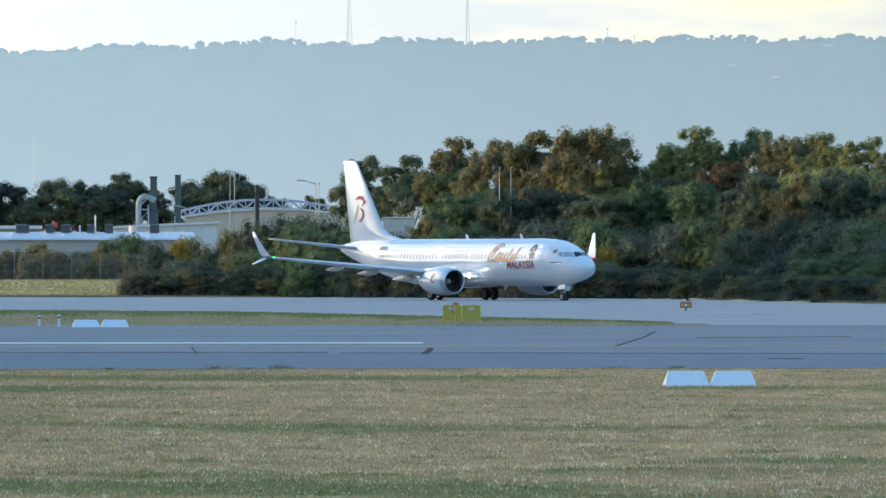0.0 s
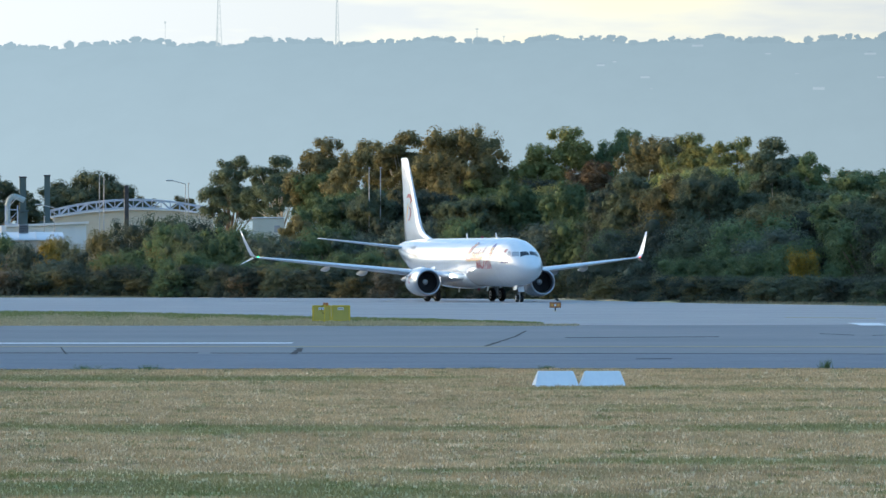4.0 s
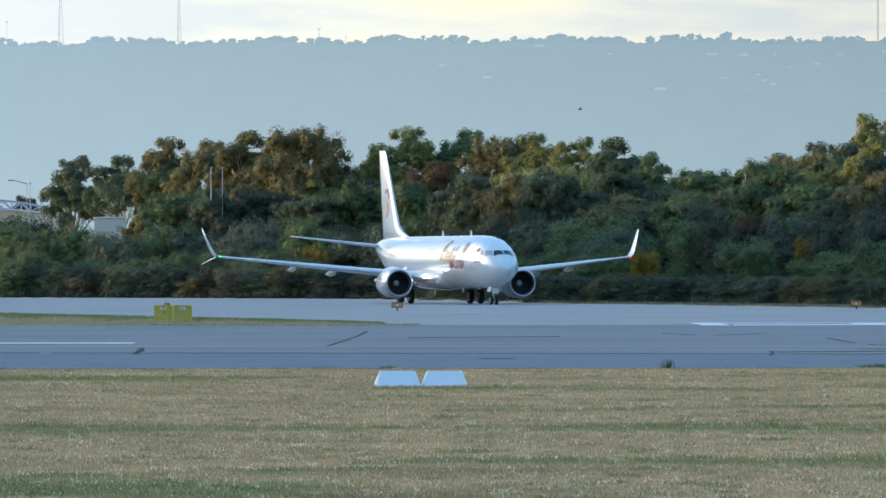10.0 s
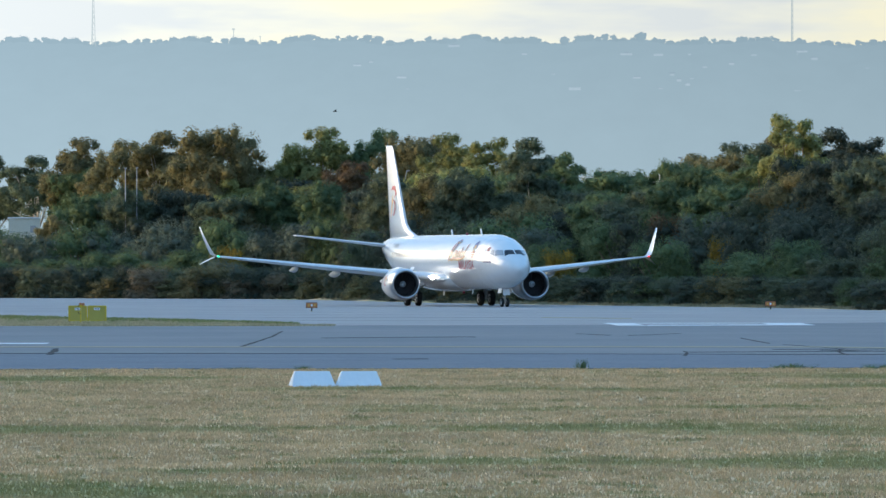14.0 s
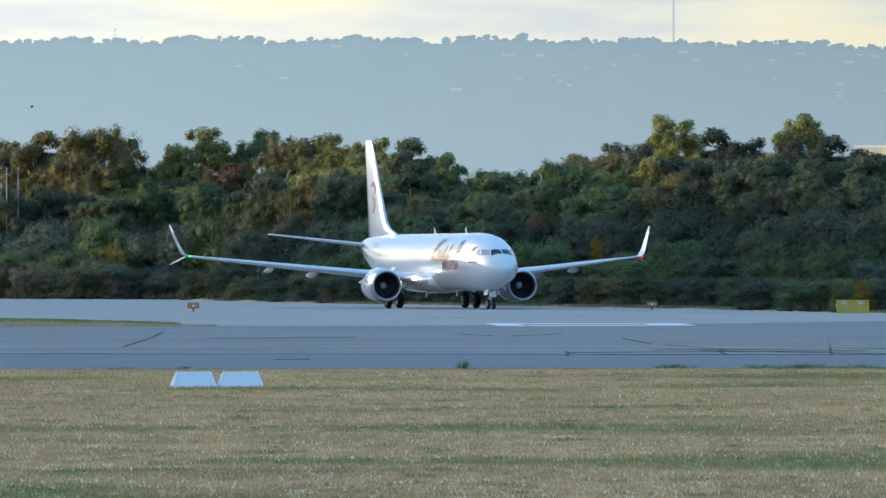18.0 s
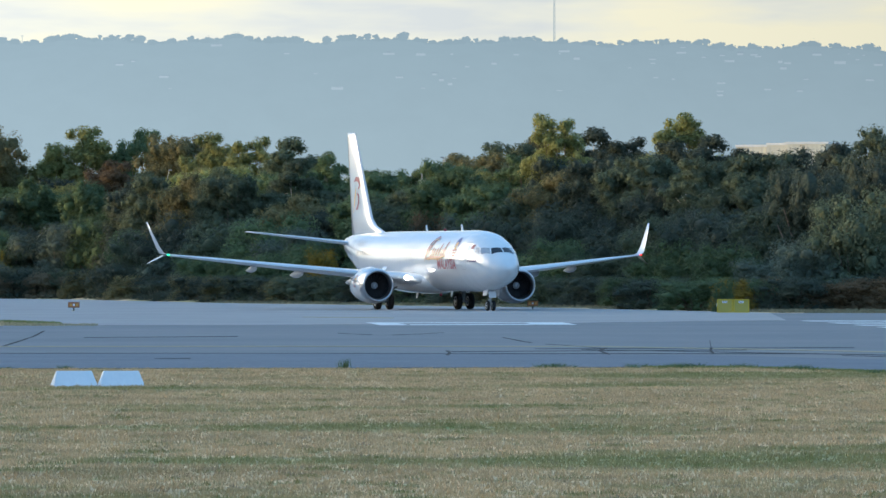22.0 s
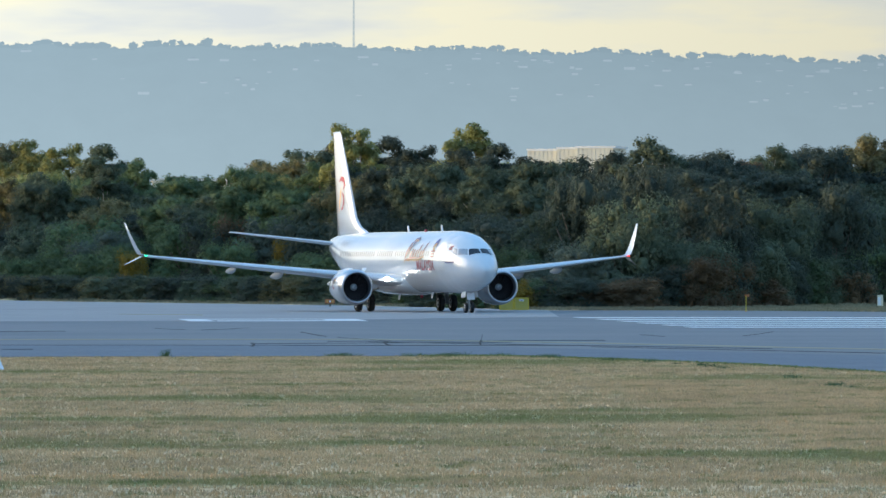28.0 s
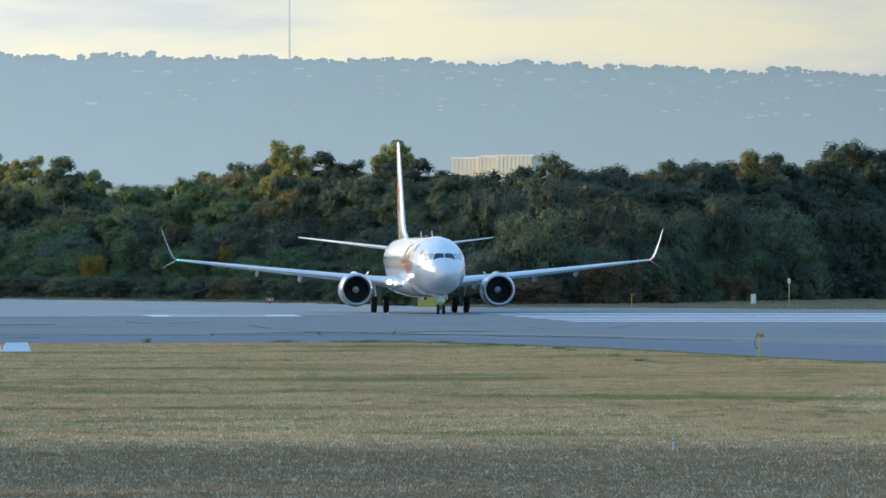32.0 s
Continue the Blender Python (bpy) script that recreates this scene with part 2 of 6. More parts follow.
LEAF = {
    "dark": foliage("dark_green_leaves", (0.076, 0.102, 0.067), (0.127, 0.157, 0.093)),
    # a darker copy of the green, with the unlit wood's shade in it
    "deep": foliage("shaded_green_leaves", (0.049, 0.067, 0.053), (0.084, 0.105, 0.074)),
    "green": foliage("mid_green_leaves", (0.080, 0.130, 0.066), (0.135, 0.189, 0.087)),
    "olive": foliage("olive_leaves", (0.131, 0.131, 0.064), (0.227, 0.198, 0.094)),
    # low sunlight on the crowns is mixed into this yellow-green
    "lime": foliage("sunlit_yellow_green_leaves", (0.179, 0.208, 0.078), (0.329, 0.323, 0.119)),
    "copper": foliage("copper_brown_leaves", (0.119, 0.088, 0.050), (0.188, 0.125, 0.069)),
    "heath": foliage("dry_heath_leaves", (0.15, 0.125, 0.085), (0.24, 0.20, 0.13)),
    "grey": foliage("grey_green_leaves", (0.086, 0.120, 0.094), (0.138, 0.170, 0.130)),
    "flower": foliage("golden_flowering_leaves", (0.085, 0.095, 0.032), (0.34, 0.22, 0.03)),
}
ASPHALT = mat("worn_asphalt", (0.150, 0.164, 0.177), (0.204, 0.213, 0.221), size=14, fine=0.35, rough=0.85, space="Position", bump=0.2)
CONCRETE = mat("pale_concrete", (0.275, 0.272, 0.273), (0.345, 0.337, 0.332), size=10, fine=0.35, rough=0.85, space="Position")
PAINT = mat("white_marking_paint", (0.62, 0.64, 0.66), (0.78, 0.80, 0.80), size=2, fine=0.5, rough=0.6, space="Position")
YELLOW_LINE = mat("faded_yellow_line", (0.27, 0.24, 0.16), (0.32, 0.28, 0.17), size=3, fine=0.5, rough=0.7, space="Position")


# ---- helpers for building ----
def at(bearing, far, z=0.0):
    """The place at a bearing in degrees (to the right of straight ahead) and a distance from the stand."""
    return Vector((far * math.sin(radians(bearing)), far * math.cos(radians(bearing)), z))


def mesh_of(name, verts, faces, *mats):
    me = bpy.data.meshes.new(name)
    me.from_pydata([tuple(v) for v in verts], [], faces)
    for m in mats:
        me.materials.append(m)
    return me


def part(name, bm, material, parent=None, label=""):
    """Links a bmesh as one mesh object under a thing or a part."""
    me = bpy.data.meshes.new(name)
    bm.to_mesh(me)
    bm.free()
    me.materials.append(material)
    ob = new(name, me)
    if parent:
        ob.parent = parent
    if label:
        ob["label"] = label
    return ob


def shared(name, me, parent, m=None):
    """One more object on a mesh that alike pieces share."""
    ob = new(name, me)
    ob.parent = parent
    if m is not None:
        ob.matrix_local = m
    return ob


def smooth(ob):
    ob.data.polygons.foreach_set("use_smooth", [True] * len(ob.data.polygons))
    return ob


def box(bm, x0, x1, y0, y1, z0, z1, bevel=0.0):
    made = bmesh.ops.create_cube(bm, size=1)["verts"]
    bmesh.ops.transform(bm, verts=made, matrix=Matrix.Translation(((x0 + x1) / 2, (y0 + y1) / 2, (z0 + z1) / 2)) @ Matrix.Diagonal((x1 - x0, y1 - y0, z1 - z0, 1)))
    if bevel:
        edges = list({e for v in made for e in v.link_edges})
        bmesh.ops.bevel(bm, geom=edges, offset=bevel, segments=1, affect="EDGES")
    return bm


def boxed(x0, x1, y0, y1, z0, z1, bevel=0.0):
    return box(bmesh.new(), x0, x1, y0, y1, z0, z1, bevel)


def rod(bm, p, q, r0, r1=None, sides=8):
    """A tapered round bar from p to q."""
    p, q = Vector(p), Vector(q)
    r1 = r0 if r1 is None else r1
    turn = (q - p).to_track_quat("Z", "Y").to_matrix().to_4x4()
    bmesh.ops.create_cone(bm, cap_ends=True, segments=sides, radius1=r0, radius2=r1, depth=(q - p).length,
                          matrix=Matrix.Translation((p + q) / 2) @ turn)
    return bm


def empty(name, m=None, **tags):
    ob = new(name)
    ob.empty_display_size = 0.5
    if m is not None:
        ob.matrix_world = m
    return tagged(ob, **tags)


def interp(x, *pairs):
    return float(np.interp(x, pairs[0::2], pairs[1::2]))


# ---- ground and pavement ----
def wood_edge(b):
    """How far off the scrub begins, by bearing."""
    return interp(b, -30, 700, -6.7, 655, -2.3, 616, -1.0, 556, 1.7, 496, 3.7, 442, 5.1, 450, 6.0, 480, 7.8, 530, 12, 620, 30, 800)


def level(x, y):
    """The ground: flat on the airfield, a low bank behind it."""
    far, b = math.hypot(x, y), math.degrees(math.atan2(x, y))
    if y < 100:
        return 0.0
    over = far - wood_edge(b)
    return 1.45 * interp(over, 2, 0, 45, 1)


rng = np.random.default_rng(3)
xs = np.concatenate([np.linspace(-4200, -400, 12), np.linspace(-300, 300, 121), np.linspace(400, 4200, 12)])
ys = np.concatenate([np.linspace(-1500, 0, 8), np.linspace(20, 400, 39), np.linspace(406, 780, 94), np.linspace(820, 4800, 14)])
verts = [(x, y, level(x, y)) for y in ys for x in xs]
nx = len(xs)
faces = [(j * nx + i, j * nx + i + 1, (j + 1) * nx + i + 1, (j + 1) * nx + i) for j in range(len(ys) - 1) for i in range(nx - 1)]


def turf(name, blade=0.0):
    """Mown winter grass: straw, with green patches and bare streaks."""
    m = mat(name, (0.63, 0.42, 0.235), (0.87, 0.595, 0.335), size=5, fine=0.45, rough=0.95, space="Position", bump=0.3)
    n, l = m.node_tree.nodes, m.node_tree.links
    s = n["Principled BSDF"]
    s.inputs["Specular IOR Level"].default_value = 0.08
    straw = s.inputs["Base Color"].links[0].from_socket
    pos = n.new("ShaderNodeNewGeometry").outputs["Position"]
    fit = n.new("ShaderNodeMapping")
    fit.inputs["Scale"].default_value = (0.8, 0.5, 0.2)
    l.new(pos, fit.inputs[0])
    tex = n.new("ShaderNodeTexNoise")
    tex.inputs["Scale"].default_value, tex.inputs["Detail"].default_value, tex.inputs["Roughness"].default_value = 1, 7, 0.62
    l.new(fit.outputs[0], tex.inputs["Vector"])
    cut = n.new("ShaderNodeMapRange")
    cut.inputs["From Min"].default_value, cut.inputs["From Max"].default_value, cut.inputs["To Max"].default_value = 0.545, 0.625, 0.7
    l.new(tex.outputs[0], cut.inputs[0])
    mix = n.new("ShaderNodeMix")
    mix.data_type = "RGBA"
    mix.inputs["B"].default_value = (0.25, 0.25, 0.085, 1)
    l.new(cut.outputs[0], mix.inputs["Factor"])
    l.new(straw, mix.inputs["A"])
    # broad greener bands, long across the field
    wide = n.new("ShaderNodeMapping")
    wide.inputs["Scale"].default_value = (0.055, 0.075, 0.1)
    l.new(pos, wide.inputs[0])
    band = n.new("ShaderNodeTexNoise")
    band.inputs["Scale"].default_value, band.inputs["Detail"].default_value, band.inputs["Roughness"].default_value = 1, 6, 0.6
    l.new(wide.outputs[0], band.inputs["Vector"])
    cut3 = n.new("ShaderNodeMapRange")
    cut3.inputs["From Min"].default_value, cut3.inputs["From Max"].default_value, cut3.inputs["To Max"].default_value = 0.52, 0.61, 0.62
    l.new(band.outputs[0], cut3.inputs[0])
    mix4 = n.new("ShaderNodeMix")
    mix4.data_type = "RGBA"
    mix4.inputs["B"].default_value = (0.25, 0.275, 0.09, 1)
    l.new(cut3.outputs[0], mix4.inputs["Factor"])
    l.new(mix.outputs["Result"], mix4.inputs["A"])
    worn = n.new("ShaderNodeTexNoise")
    worn.inputs["Scale"].default_value, worn.inputs["Detail"].default_value = 2.3, 5
    l.new(fit.outputs[0], worn.inputs["Vector"])
    cut2 = n.new("ShaderNodeMapRange")
    cut2.inputs["From Min"].default_value, cut2.inputs["From Max"].default_value, cut2.inputs["To Max"].default_value = 0.55, 0.72, 0.7
    l.new(worn.outputs[0], cut2.inputs[0])
    mix2 = n.new("ShaderNodeMix")
    mix2.data_type = "RGBA"
    mix2.inputs["B"].default_value = (0.36, 0.27, 0.19, 1)
    l.new(cut2.outputs[0], mix2.inputs["Factor"])
    l.new(mix4.outputs["Result"], mix2.inputs["A"])
    # a ragged belt of darker heath close to the stand
    row = n.new("ShaderNodeSeparateXYZ")
    l.new(pos, row.inputs[0])
    shake = n.new("ShaderNodeMath")
    shake.operation = "MULTIPLY_ADD"
    shake.inputs[1].default_value = 18.0
    l.new(worn.outputs[0], shake.inputs[0])
    l.new(row.outputs[1], shake.inputs[2])
    belt = n.new("ShaderNodeMapRange")
    belt.inputs["From Min"].default_value, belt.inputs["From Max"].default_value, belt.inputs["To Min"].default_value, belt.inputs["To Max"].default_value = 31, 42, 0.8, 0.0
    l.new(shake.outputs[0], belt.inputs[0])
    mix3 = n.new("ShaderNodeMix")
    mix3.data_type = "RGBA"
    mix3.inputs["B"].default_value = (0.35, 0.25, 0.16, 1)
    l.new(belt.outputs[0], mix3.inputs["Factor"])
    l.new(mix2.outputs["Result"], mix3.inputs["A"])
    each = n.new("ShaderNodeHueSaturation")
    vary = n.new("ShaderNodeMapRange")
    vary.inputs["To Min"].default_value, vary.inputs["To Max"].default_value = (0.92 - blade, 0.92 + blade) if blade else (1, 1)
    l.new(n.new("ShaderNodeNewGeometry").outputs["Random Per Island"], vary.inputs[0])
    l.new(vary.outputs[0], each.inputs["Value"])
    l.new(mix3.outputs["Result"], each.inputs["Color"])
    l.new(each.outputs[0], s.inputs["Base Color"])
    return m


TURF = turf("dry_grass_ground")
BLADES = turf("dry_grass_blades", 0.13)
ground = tagged(new("ground", mesh_of("ground", verts, faces, TURF)), "dry straw-coloured airfield grass with green patches", "ground", kind="structure")


def slab(name, outline, z, material, label, category):
    """A flat sheet of pavement or paint with its edge turned down into the ground."""
    n = len(outline)
    v = [(x, y, z) for x, y in outline] + [(x, y, -0.05) for x, y in outline]
    f = [tuple(range(n))] + [(i, i + n, (i + 1) % n + n, (i + 1) % n) for i in range(n)]
    me = mesh_of(name, v, f, material)
    bm = bmesh.new()
    bm.from_mesh(me)
    bmesh.ops.recalc_face_normals(bm, faces=bm.faces)
    bmesh.ops.triangulate(bm, faces=[g for g in bm.faces if len(g.verts) > 4])
    bm.to_mesh(me)
    bm.free()
    return tagged(new(name, me), label, category, kind="structure")


near_edge = [(-500, 180), (-27.5, 194), (-12.9, 197), (0, 198), (11.6, 199.9), (15.2, 191), (18.8, 178), (22, 158), (24.8, 139), (45, 118), (600, 70)]
far_edge = [(600, 300), (80, 388), (55.6, 405), (38.6, 427), (27, 430), (24.2, 371), (10.5, 352), (-4, 342), (-14, 340), (-47.8, 337), (-500, 330)]
slab("road_runway", near_edge + far_edge, 0.02, ASPHALT, "blue-grey worn asphalt runway with sealed cracks", "runway")
concrete = [(-14, 340.2), (-4, 342.2), (10.5, 352.2), (24.2, 371.2), (27.0, 430.2), (14.5, 484), (-9.5, 543), (-24.6, 604), (-40, 640), (-91, 641), (-500, 690),
            (-500, 520), (-64.4, 453.5), (-47.4, 438.5), (-30.1, 396), (-21.7, 375), (-15.2, 352.5)]
slab("pavement_taxiway", concrete, 0.03, CONCRETE, "pale concrete taxiway curving towards the runway", "taxiway")


# ---- markings, seams and cracks on the pavement ----
SHOULDER = mat("bluish_seal_coat", (0.115, 0.14, 0.17), (0.165, 0.19, 0.22), size=4, fine=0.6, rough=0.9, space="Position", bump=0.3)
TAR = mat("black_crack_sealant", (0.012, 0.012, 0.013), (0.03, 0.03, 0.03), size=0.5, rough=0.6)
FAINT_TAR = mat("faded_crack_sealant", (0.045, 0.05, 0.055), (0.07, 0.078, 0.085), size=2, fine=0.4, rough=0.8, space="Position")


def strip(name, pts, z, material, label, category):
    """A marking through corner places (bearing, distance)."""
    return slab(name, [tuple(at(b, d).xy) for b, d in pts], z, material, label, category)


slab("pavement_shoulder", [(-500, 180.1), (-27.5, 194.1), (-12.9, 197.1), (0, 198.1), (11.6, 200), (15.2, 191.1), (18.8, 178.1), (22, 158.1), (24.8, 139.1), (45, 118.1), (600, 70.1), (600, 110), (60, 155),
                           (33, 185), (22, 205), (12, 226), (0, 231), (-12.9, 230), (-33, 227), (-500, 222)], 0.026, SHOULDER, "darker blue-grey sealed shoulder of the runway", "shoulder")
strip("trim_white_line", [(-40, 262), (-8.1, 261), (-4.52, 261), (-4.50, 264), (-8.1, 264), (-40, 268)], 0.03, PAINT, "white painted side line on the asphalt", "line")
# the hollow white bar at the taxiway's mouth
strip("trim_white_bar", [(0.30, 341), (0.54, 341), (0.42, 356), (0.18, 356)], 0.034, PAINT, "white painted bar on the asphalt", "marking")
strip("trim_white_bar", [(1.62, 343.5), (1.96, 343.5), (1.84, 356.5), (1.50, 356.5)], 0.034, PAINT, "white painted bar on the asphalt", "marking")
strip("trim_white_bar", [(0.55, 341.2), (1.61, 343.4), (1.60, 347.4), (0.55, 345.3)], 0.034, PAINT, "thin white painted line on the asphalt", "line")
strip("trim_white_bar", [(0.43, 353.0), (1.50, 353.9), (1.49, 356.5), (0.42, 355.9)], 0.034, PAINT, "thin white painted line on the asphalt", "line")
# threshold stripes
for b0, d0 in ((3.86, 367), (4.08, 354), (4.29, 341.5), (4.49, 329.5), (4.73, 317.5), (4.95, 306.5)):
    p, q = at(b0, d0 + 2.2), at(b0 + 0.09, d0 - 2.3)
    slab("trim_threshold_stripe", [(q.x, q.y), (q.x + 46, q.y - 4.5), (p.x + 46, p.y - 4.5), (p.x, p.y)], 0.034, PAINT, "long white threshold stripe on the runway", "marking")
yl = [(-40, 252), (-8, 250.5), (0, 250), (2.1, 249.5), (4, 238), (6.0, 223.5), (7.8, 213), (14, 185)]
strip("trim_yellow_line", [(b, d) for b, d in yl] + [(b, d + 2.6) for b, d in reversed(yl)], 0.030, YELLOW_LINE, "faded yellow edge line", "line")
tl = [(-0.35, 392), (0.1, 388), (0.42, 384)]
strip("trim_yellow_line", tl + [(b, d + 5) for b, d in reversed(tl)], 0.036, YELLOW_LINE, "faded yellow taxi guide line", "line")

for tarry in (TAR, FAINT_TAR):
    tarry.node_tree.nodes["Principled BSDF"].inputs["Specular IOR Level"].default_value = 0.05


def crack(pts, w, material, label="black sealed crack in the asphalt"):
    """A ragged ribbon of tar through places (bearing, distance); w metres wide."""
    r = random.Random(int(pts[0][1] * 10))
    line = []
    for (b0, d0), (b1, d1) in zip(pts, pts[1:]):
        n = 7
        for k in range(n):
            p = at(b0 + (b1 - b0) * k / n, d0 + (d1 - d0) * k / n)
            line.append((p.x + r.uniform(-0.3, 0.3) * w, p.y, w * r.uniform(0.6, 1.3)))
    p = at(*pts[-1])
    line.append((p.x, p.y, w * 0.4))
    left = [(x - h / 2, y - 0.2 * h) for x, y, h in line]
    rightp = [(x + h / 2, y + 0.2 * h) for x, y, h in line]
    return slab("trim_crack", left + rightp[::-1], 0.032, material, label, "crack")


crack([(-6.46, 249), (-6.44, 240), (-6.41, 229)], 0.05, TAR)
crack([(-4.50, 229), (-4.47, 236), (-4.43, 246)], 0.20, TAR)
crack([(-2.88, 251), (-2.75, 268), (-2.62, 287), (-2.53, 312)], 0.11, TAR)
crack([(0.87, 226), (0.885, 231), (0.87, 238)], 0.10, TAR)
crack([(2.20, 246), (2.16, 238), (2.20, 232), (2.235, 228)], 0.10, TAR)
crack([(3.10, 247), (3.09, 238), (3.11, 231)], 0.09, TAR)
crack([(3.085, 270), (3.09, 258), (3.095, 248)], 0.02, FAINT_TAR)
crack([(1.34, 282), (1.45, 272), (1.58, 262)], 0.09, TAR)
crack([(1.70, 258), (1.95, 252), (2.2, 244)], 0.05, FAINT_TAR)
crack([(-0.05, 300), (0.1, 296), (0.24, 293)], 0.05, FAINT_TAR)
crack([(0.4, 292), (0.62, 296), (0.84, 302)], 0.06, FAINT_TAR)
crack([(5.6, 265), (5.75, 274), (5.85, 284)], 0.07, TAR)
crack([(4.6, 270), (4.75, 266), (4.85, 262)], 0.06, FAINT_TAR)
for b0, b1, d0, d1, h in ((0.3, 4.0, 229.5, 229.5, 1.0), (0.9, 3.4, 235, 240, 0.9), (1.6, 4.3, 243, 247, 0.8), (2.0, 6.0, 241, 219, 1.1), (-1.6, -1.3, 217, 217, 1.6), (-5.2, -3.0, 232, 231.5, 0.7), (-3.0, 0.3, 231.3, 230, 0.7), (-8.4, -5.3, 233, 232.4, 0.5), (-2.2, -0.9, 282, 286, 0.7), (4.2, 7.5, 225, 205, 0.8)):
    strip("trim_seam", [(b0, d0), (b1, d1), (b1, d1 + h), (b0, d0 + h * 0.5)], 0.032, FAINT_TAR, "thin dark tar seam along the asphalt", "seam")
# slab joints of the concrete
for k in range(11):
    y = 372 + k * 22
    x0, x1 = interp(y, 375, -21.7, 396, -30.1, 438, -47.4, 453, -64, 600, -75), interp(y, 371, 23.8, 430, 26.6, 484, 14.2, 543, -9.8, 604, -25)
    slab("trim_joint", [(x0, y), (x1, y), (x1, y + 0.8), (x0, y + 0.8)], 0.034, mat("joint_filler", (0.29, 0.28, 0.275), (0.33, 0.32, 0.31), size=3, space="Position", rough=0.9) if k == 0 else bpy.data.materials["joint_filler"],
         "filled joint between concrete slabs", "joint")

# ---- grass that stands up ----
def sward(name, spots, high, wide, seed, label):
    """Tufts of three bent blades at the given places, joined: far too many to count."""
    r = np.random.default_rng(seed)
    n = len(spots)
    v, nb = [], 3
    base = np.repeat(np.column_stack([spots, np.zeros(n)]), nb, 0)
    m = len(base)
    base[:, :2] += r.normal(0, 0.06, (m, 2))
    h = np.repeat(high * r.uniform(0.5, 1.5, n), nb) * r.uniform(0.6, 1.2, m)
    w = wide * r.uniform(0.6, 1.4, m)
    a = r.uniform(-0.9, 0.9, m)
    side = np.column_stack([np.cos(a), np.sin(a), np.zeros(m)]) * w[:, None]
    tip = base + np.column_stack([r.normal(0, 0.35, m) * h, r.normal(0, 0.25, m) * h, h])
    v = np.stack([base - side, base + side, tip], 1).reshape(-1, 3)
    me = bpy.data.meshes.new(name)
    me.vertices.add(len(v))
    me.vertices.foreach_set("co", v.astype(np.float32).ravel())
    me.loops.add(3 * m)
    me.loops.foreach_set("vertex_index", np.arange(3 * m, dtype=np.int32))
    me.polygons.add(m)
    me.polygons.foreach_set("loop_start", np.arange(0, 3 * m, 3, dtype=np.int32))
    me.update(calc_edges=True)
    me.materials.append(BLADES)
    return tagged(new(name, me), label, "grass", kind="stuff")


def edge_y(x):
    return np.interp(x, [p[0] for p in near_edge], [p[1] for p in near_edge])


r = np.random.default_rng(8)
n = 240000
d = 62 + (203 - 62) * r.random(n) ** 0.85
b = r.uniform(-8.6, 12.5, n)
sp = np.column_stack([d * np.sin(np.radians(b)), d * np.cos(np.radians(b))])
sp = sp[sp[:, 1] < edge_y(sp[:, 0]) - 0.1 - 0.5 * r.random(len(sp))]
sward("grass", sp, 0.05, 0.012, 4, "short dry mown grass in front of the runway")
n2 = 84000
x2, y2 = r.uniform(-15, 16, n2), r.uniform(-6, 66, n2)
x3, y3 = r.uniform(11, 36, n2), r.uniform(36, 150, n2)
keep3 = y3 < edge_y(x3) - 0.4
sward("grass", np.concatenate([np.column_stack([x2, y2]), np.column_stack([x3, y3])[keep3]]), 0.05, 0.011, 14, "fine dry grass close to the stand")
n = 42000
b = r.uniform(-8.5, -2.4, n)
far = np.interp(b, (-8.5, -6.17, -4.35, -3.3, -2.4), (458, 440, 396, 375, 352))
share = r.random(n)
d = 341 + (far - 341) * share
xy = np.column_stack([d * np.sin(np.radians(b)), d * np.cos(np.radians(b))])
rim = share + 0.10 * np.sin(b * 9) + 0.16 * r.normal(size=n) > 0.78
sward("grass", xy[~rim], 0.06, 0.04, 5, "dry tan grass on the island between the pavements").data.materials[0] = mat("dry_island_grass", (0.36, 0.30, 0.17), (0.62, 0.49, 0.31), size=4, fine=0.5, rough=0.95, space="Position", leaf=0.25)
sward("grass", xy[rim], 0.10, 0.04, 25, "green rim of grass on the island's far side").data.materials[0] = mat("green_island_grass", (0.17, 0.21, 0.07), (0.33, 0.33, 0.14), size=3, fine=0.5, rough=0.95, space="Position", leaf=0.25)
n = 1300
x = r.uniform(-25, -12.5, n)
sward("grass", np.column_stack([x, np.interp(x, (-25, -14, -4), (339, 341, 343.5)) + 1.4 * r.normal(size=n)]), 0.09, 0.03, 26, "ragged dry grass creeping over the island's tip").data.materials[0] = bpy.data.materials["dry_island_grass"]
n = 30000
b = r.uniform(-9, 9.5, n)
d = np.array([wood_edge(x) for x in b]) - 9 * r.random(n) ** 1.5 + 2
keep = (b > -2.2) | (d > 646)
sward("grass", np.column_stack([d * np.sin(np.radians(b)), d * np.cos(np.radians(b))])[keep], 0.17, 0.05, 6, "dry verge grass before the scrub").data.materials[0] = mat("dull_verge_grass", (0.20, 0.185, 0.115), (0.31, 0.27, 0.175), size=3, fine=0.4, rough=0.95, space="Position", leaf=0.25)


n = 26000
b, d = r.uniform(-9.5, -6.3, n), r.uniform(650, 737, n)
xy = np.column_stack([d * np.sin(np.radians(b)), d * np.cos(np.radians(b))])
green = sward("grass", xy, 0.10, 0.05, 9, "yellow-green mown grass before the boundary fence")
for v, (x, y) in zip(range(0, 9 * n, 9), xy):
    z = level(x, y)
    for k in range(9):
        green.data.vertices[v + k].co.z += z
green.data.materials[0] = mat("yellow_green_turf", (0.27, 0.28, 0.11), (0.45, 0.38, 0.21), size=9, fine=0.4, rough=0.95, space="Position", leaf=0.25)


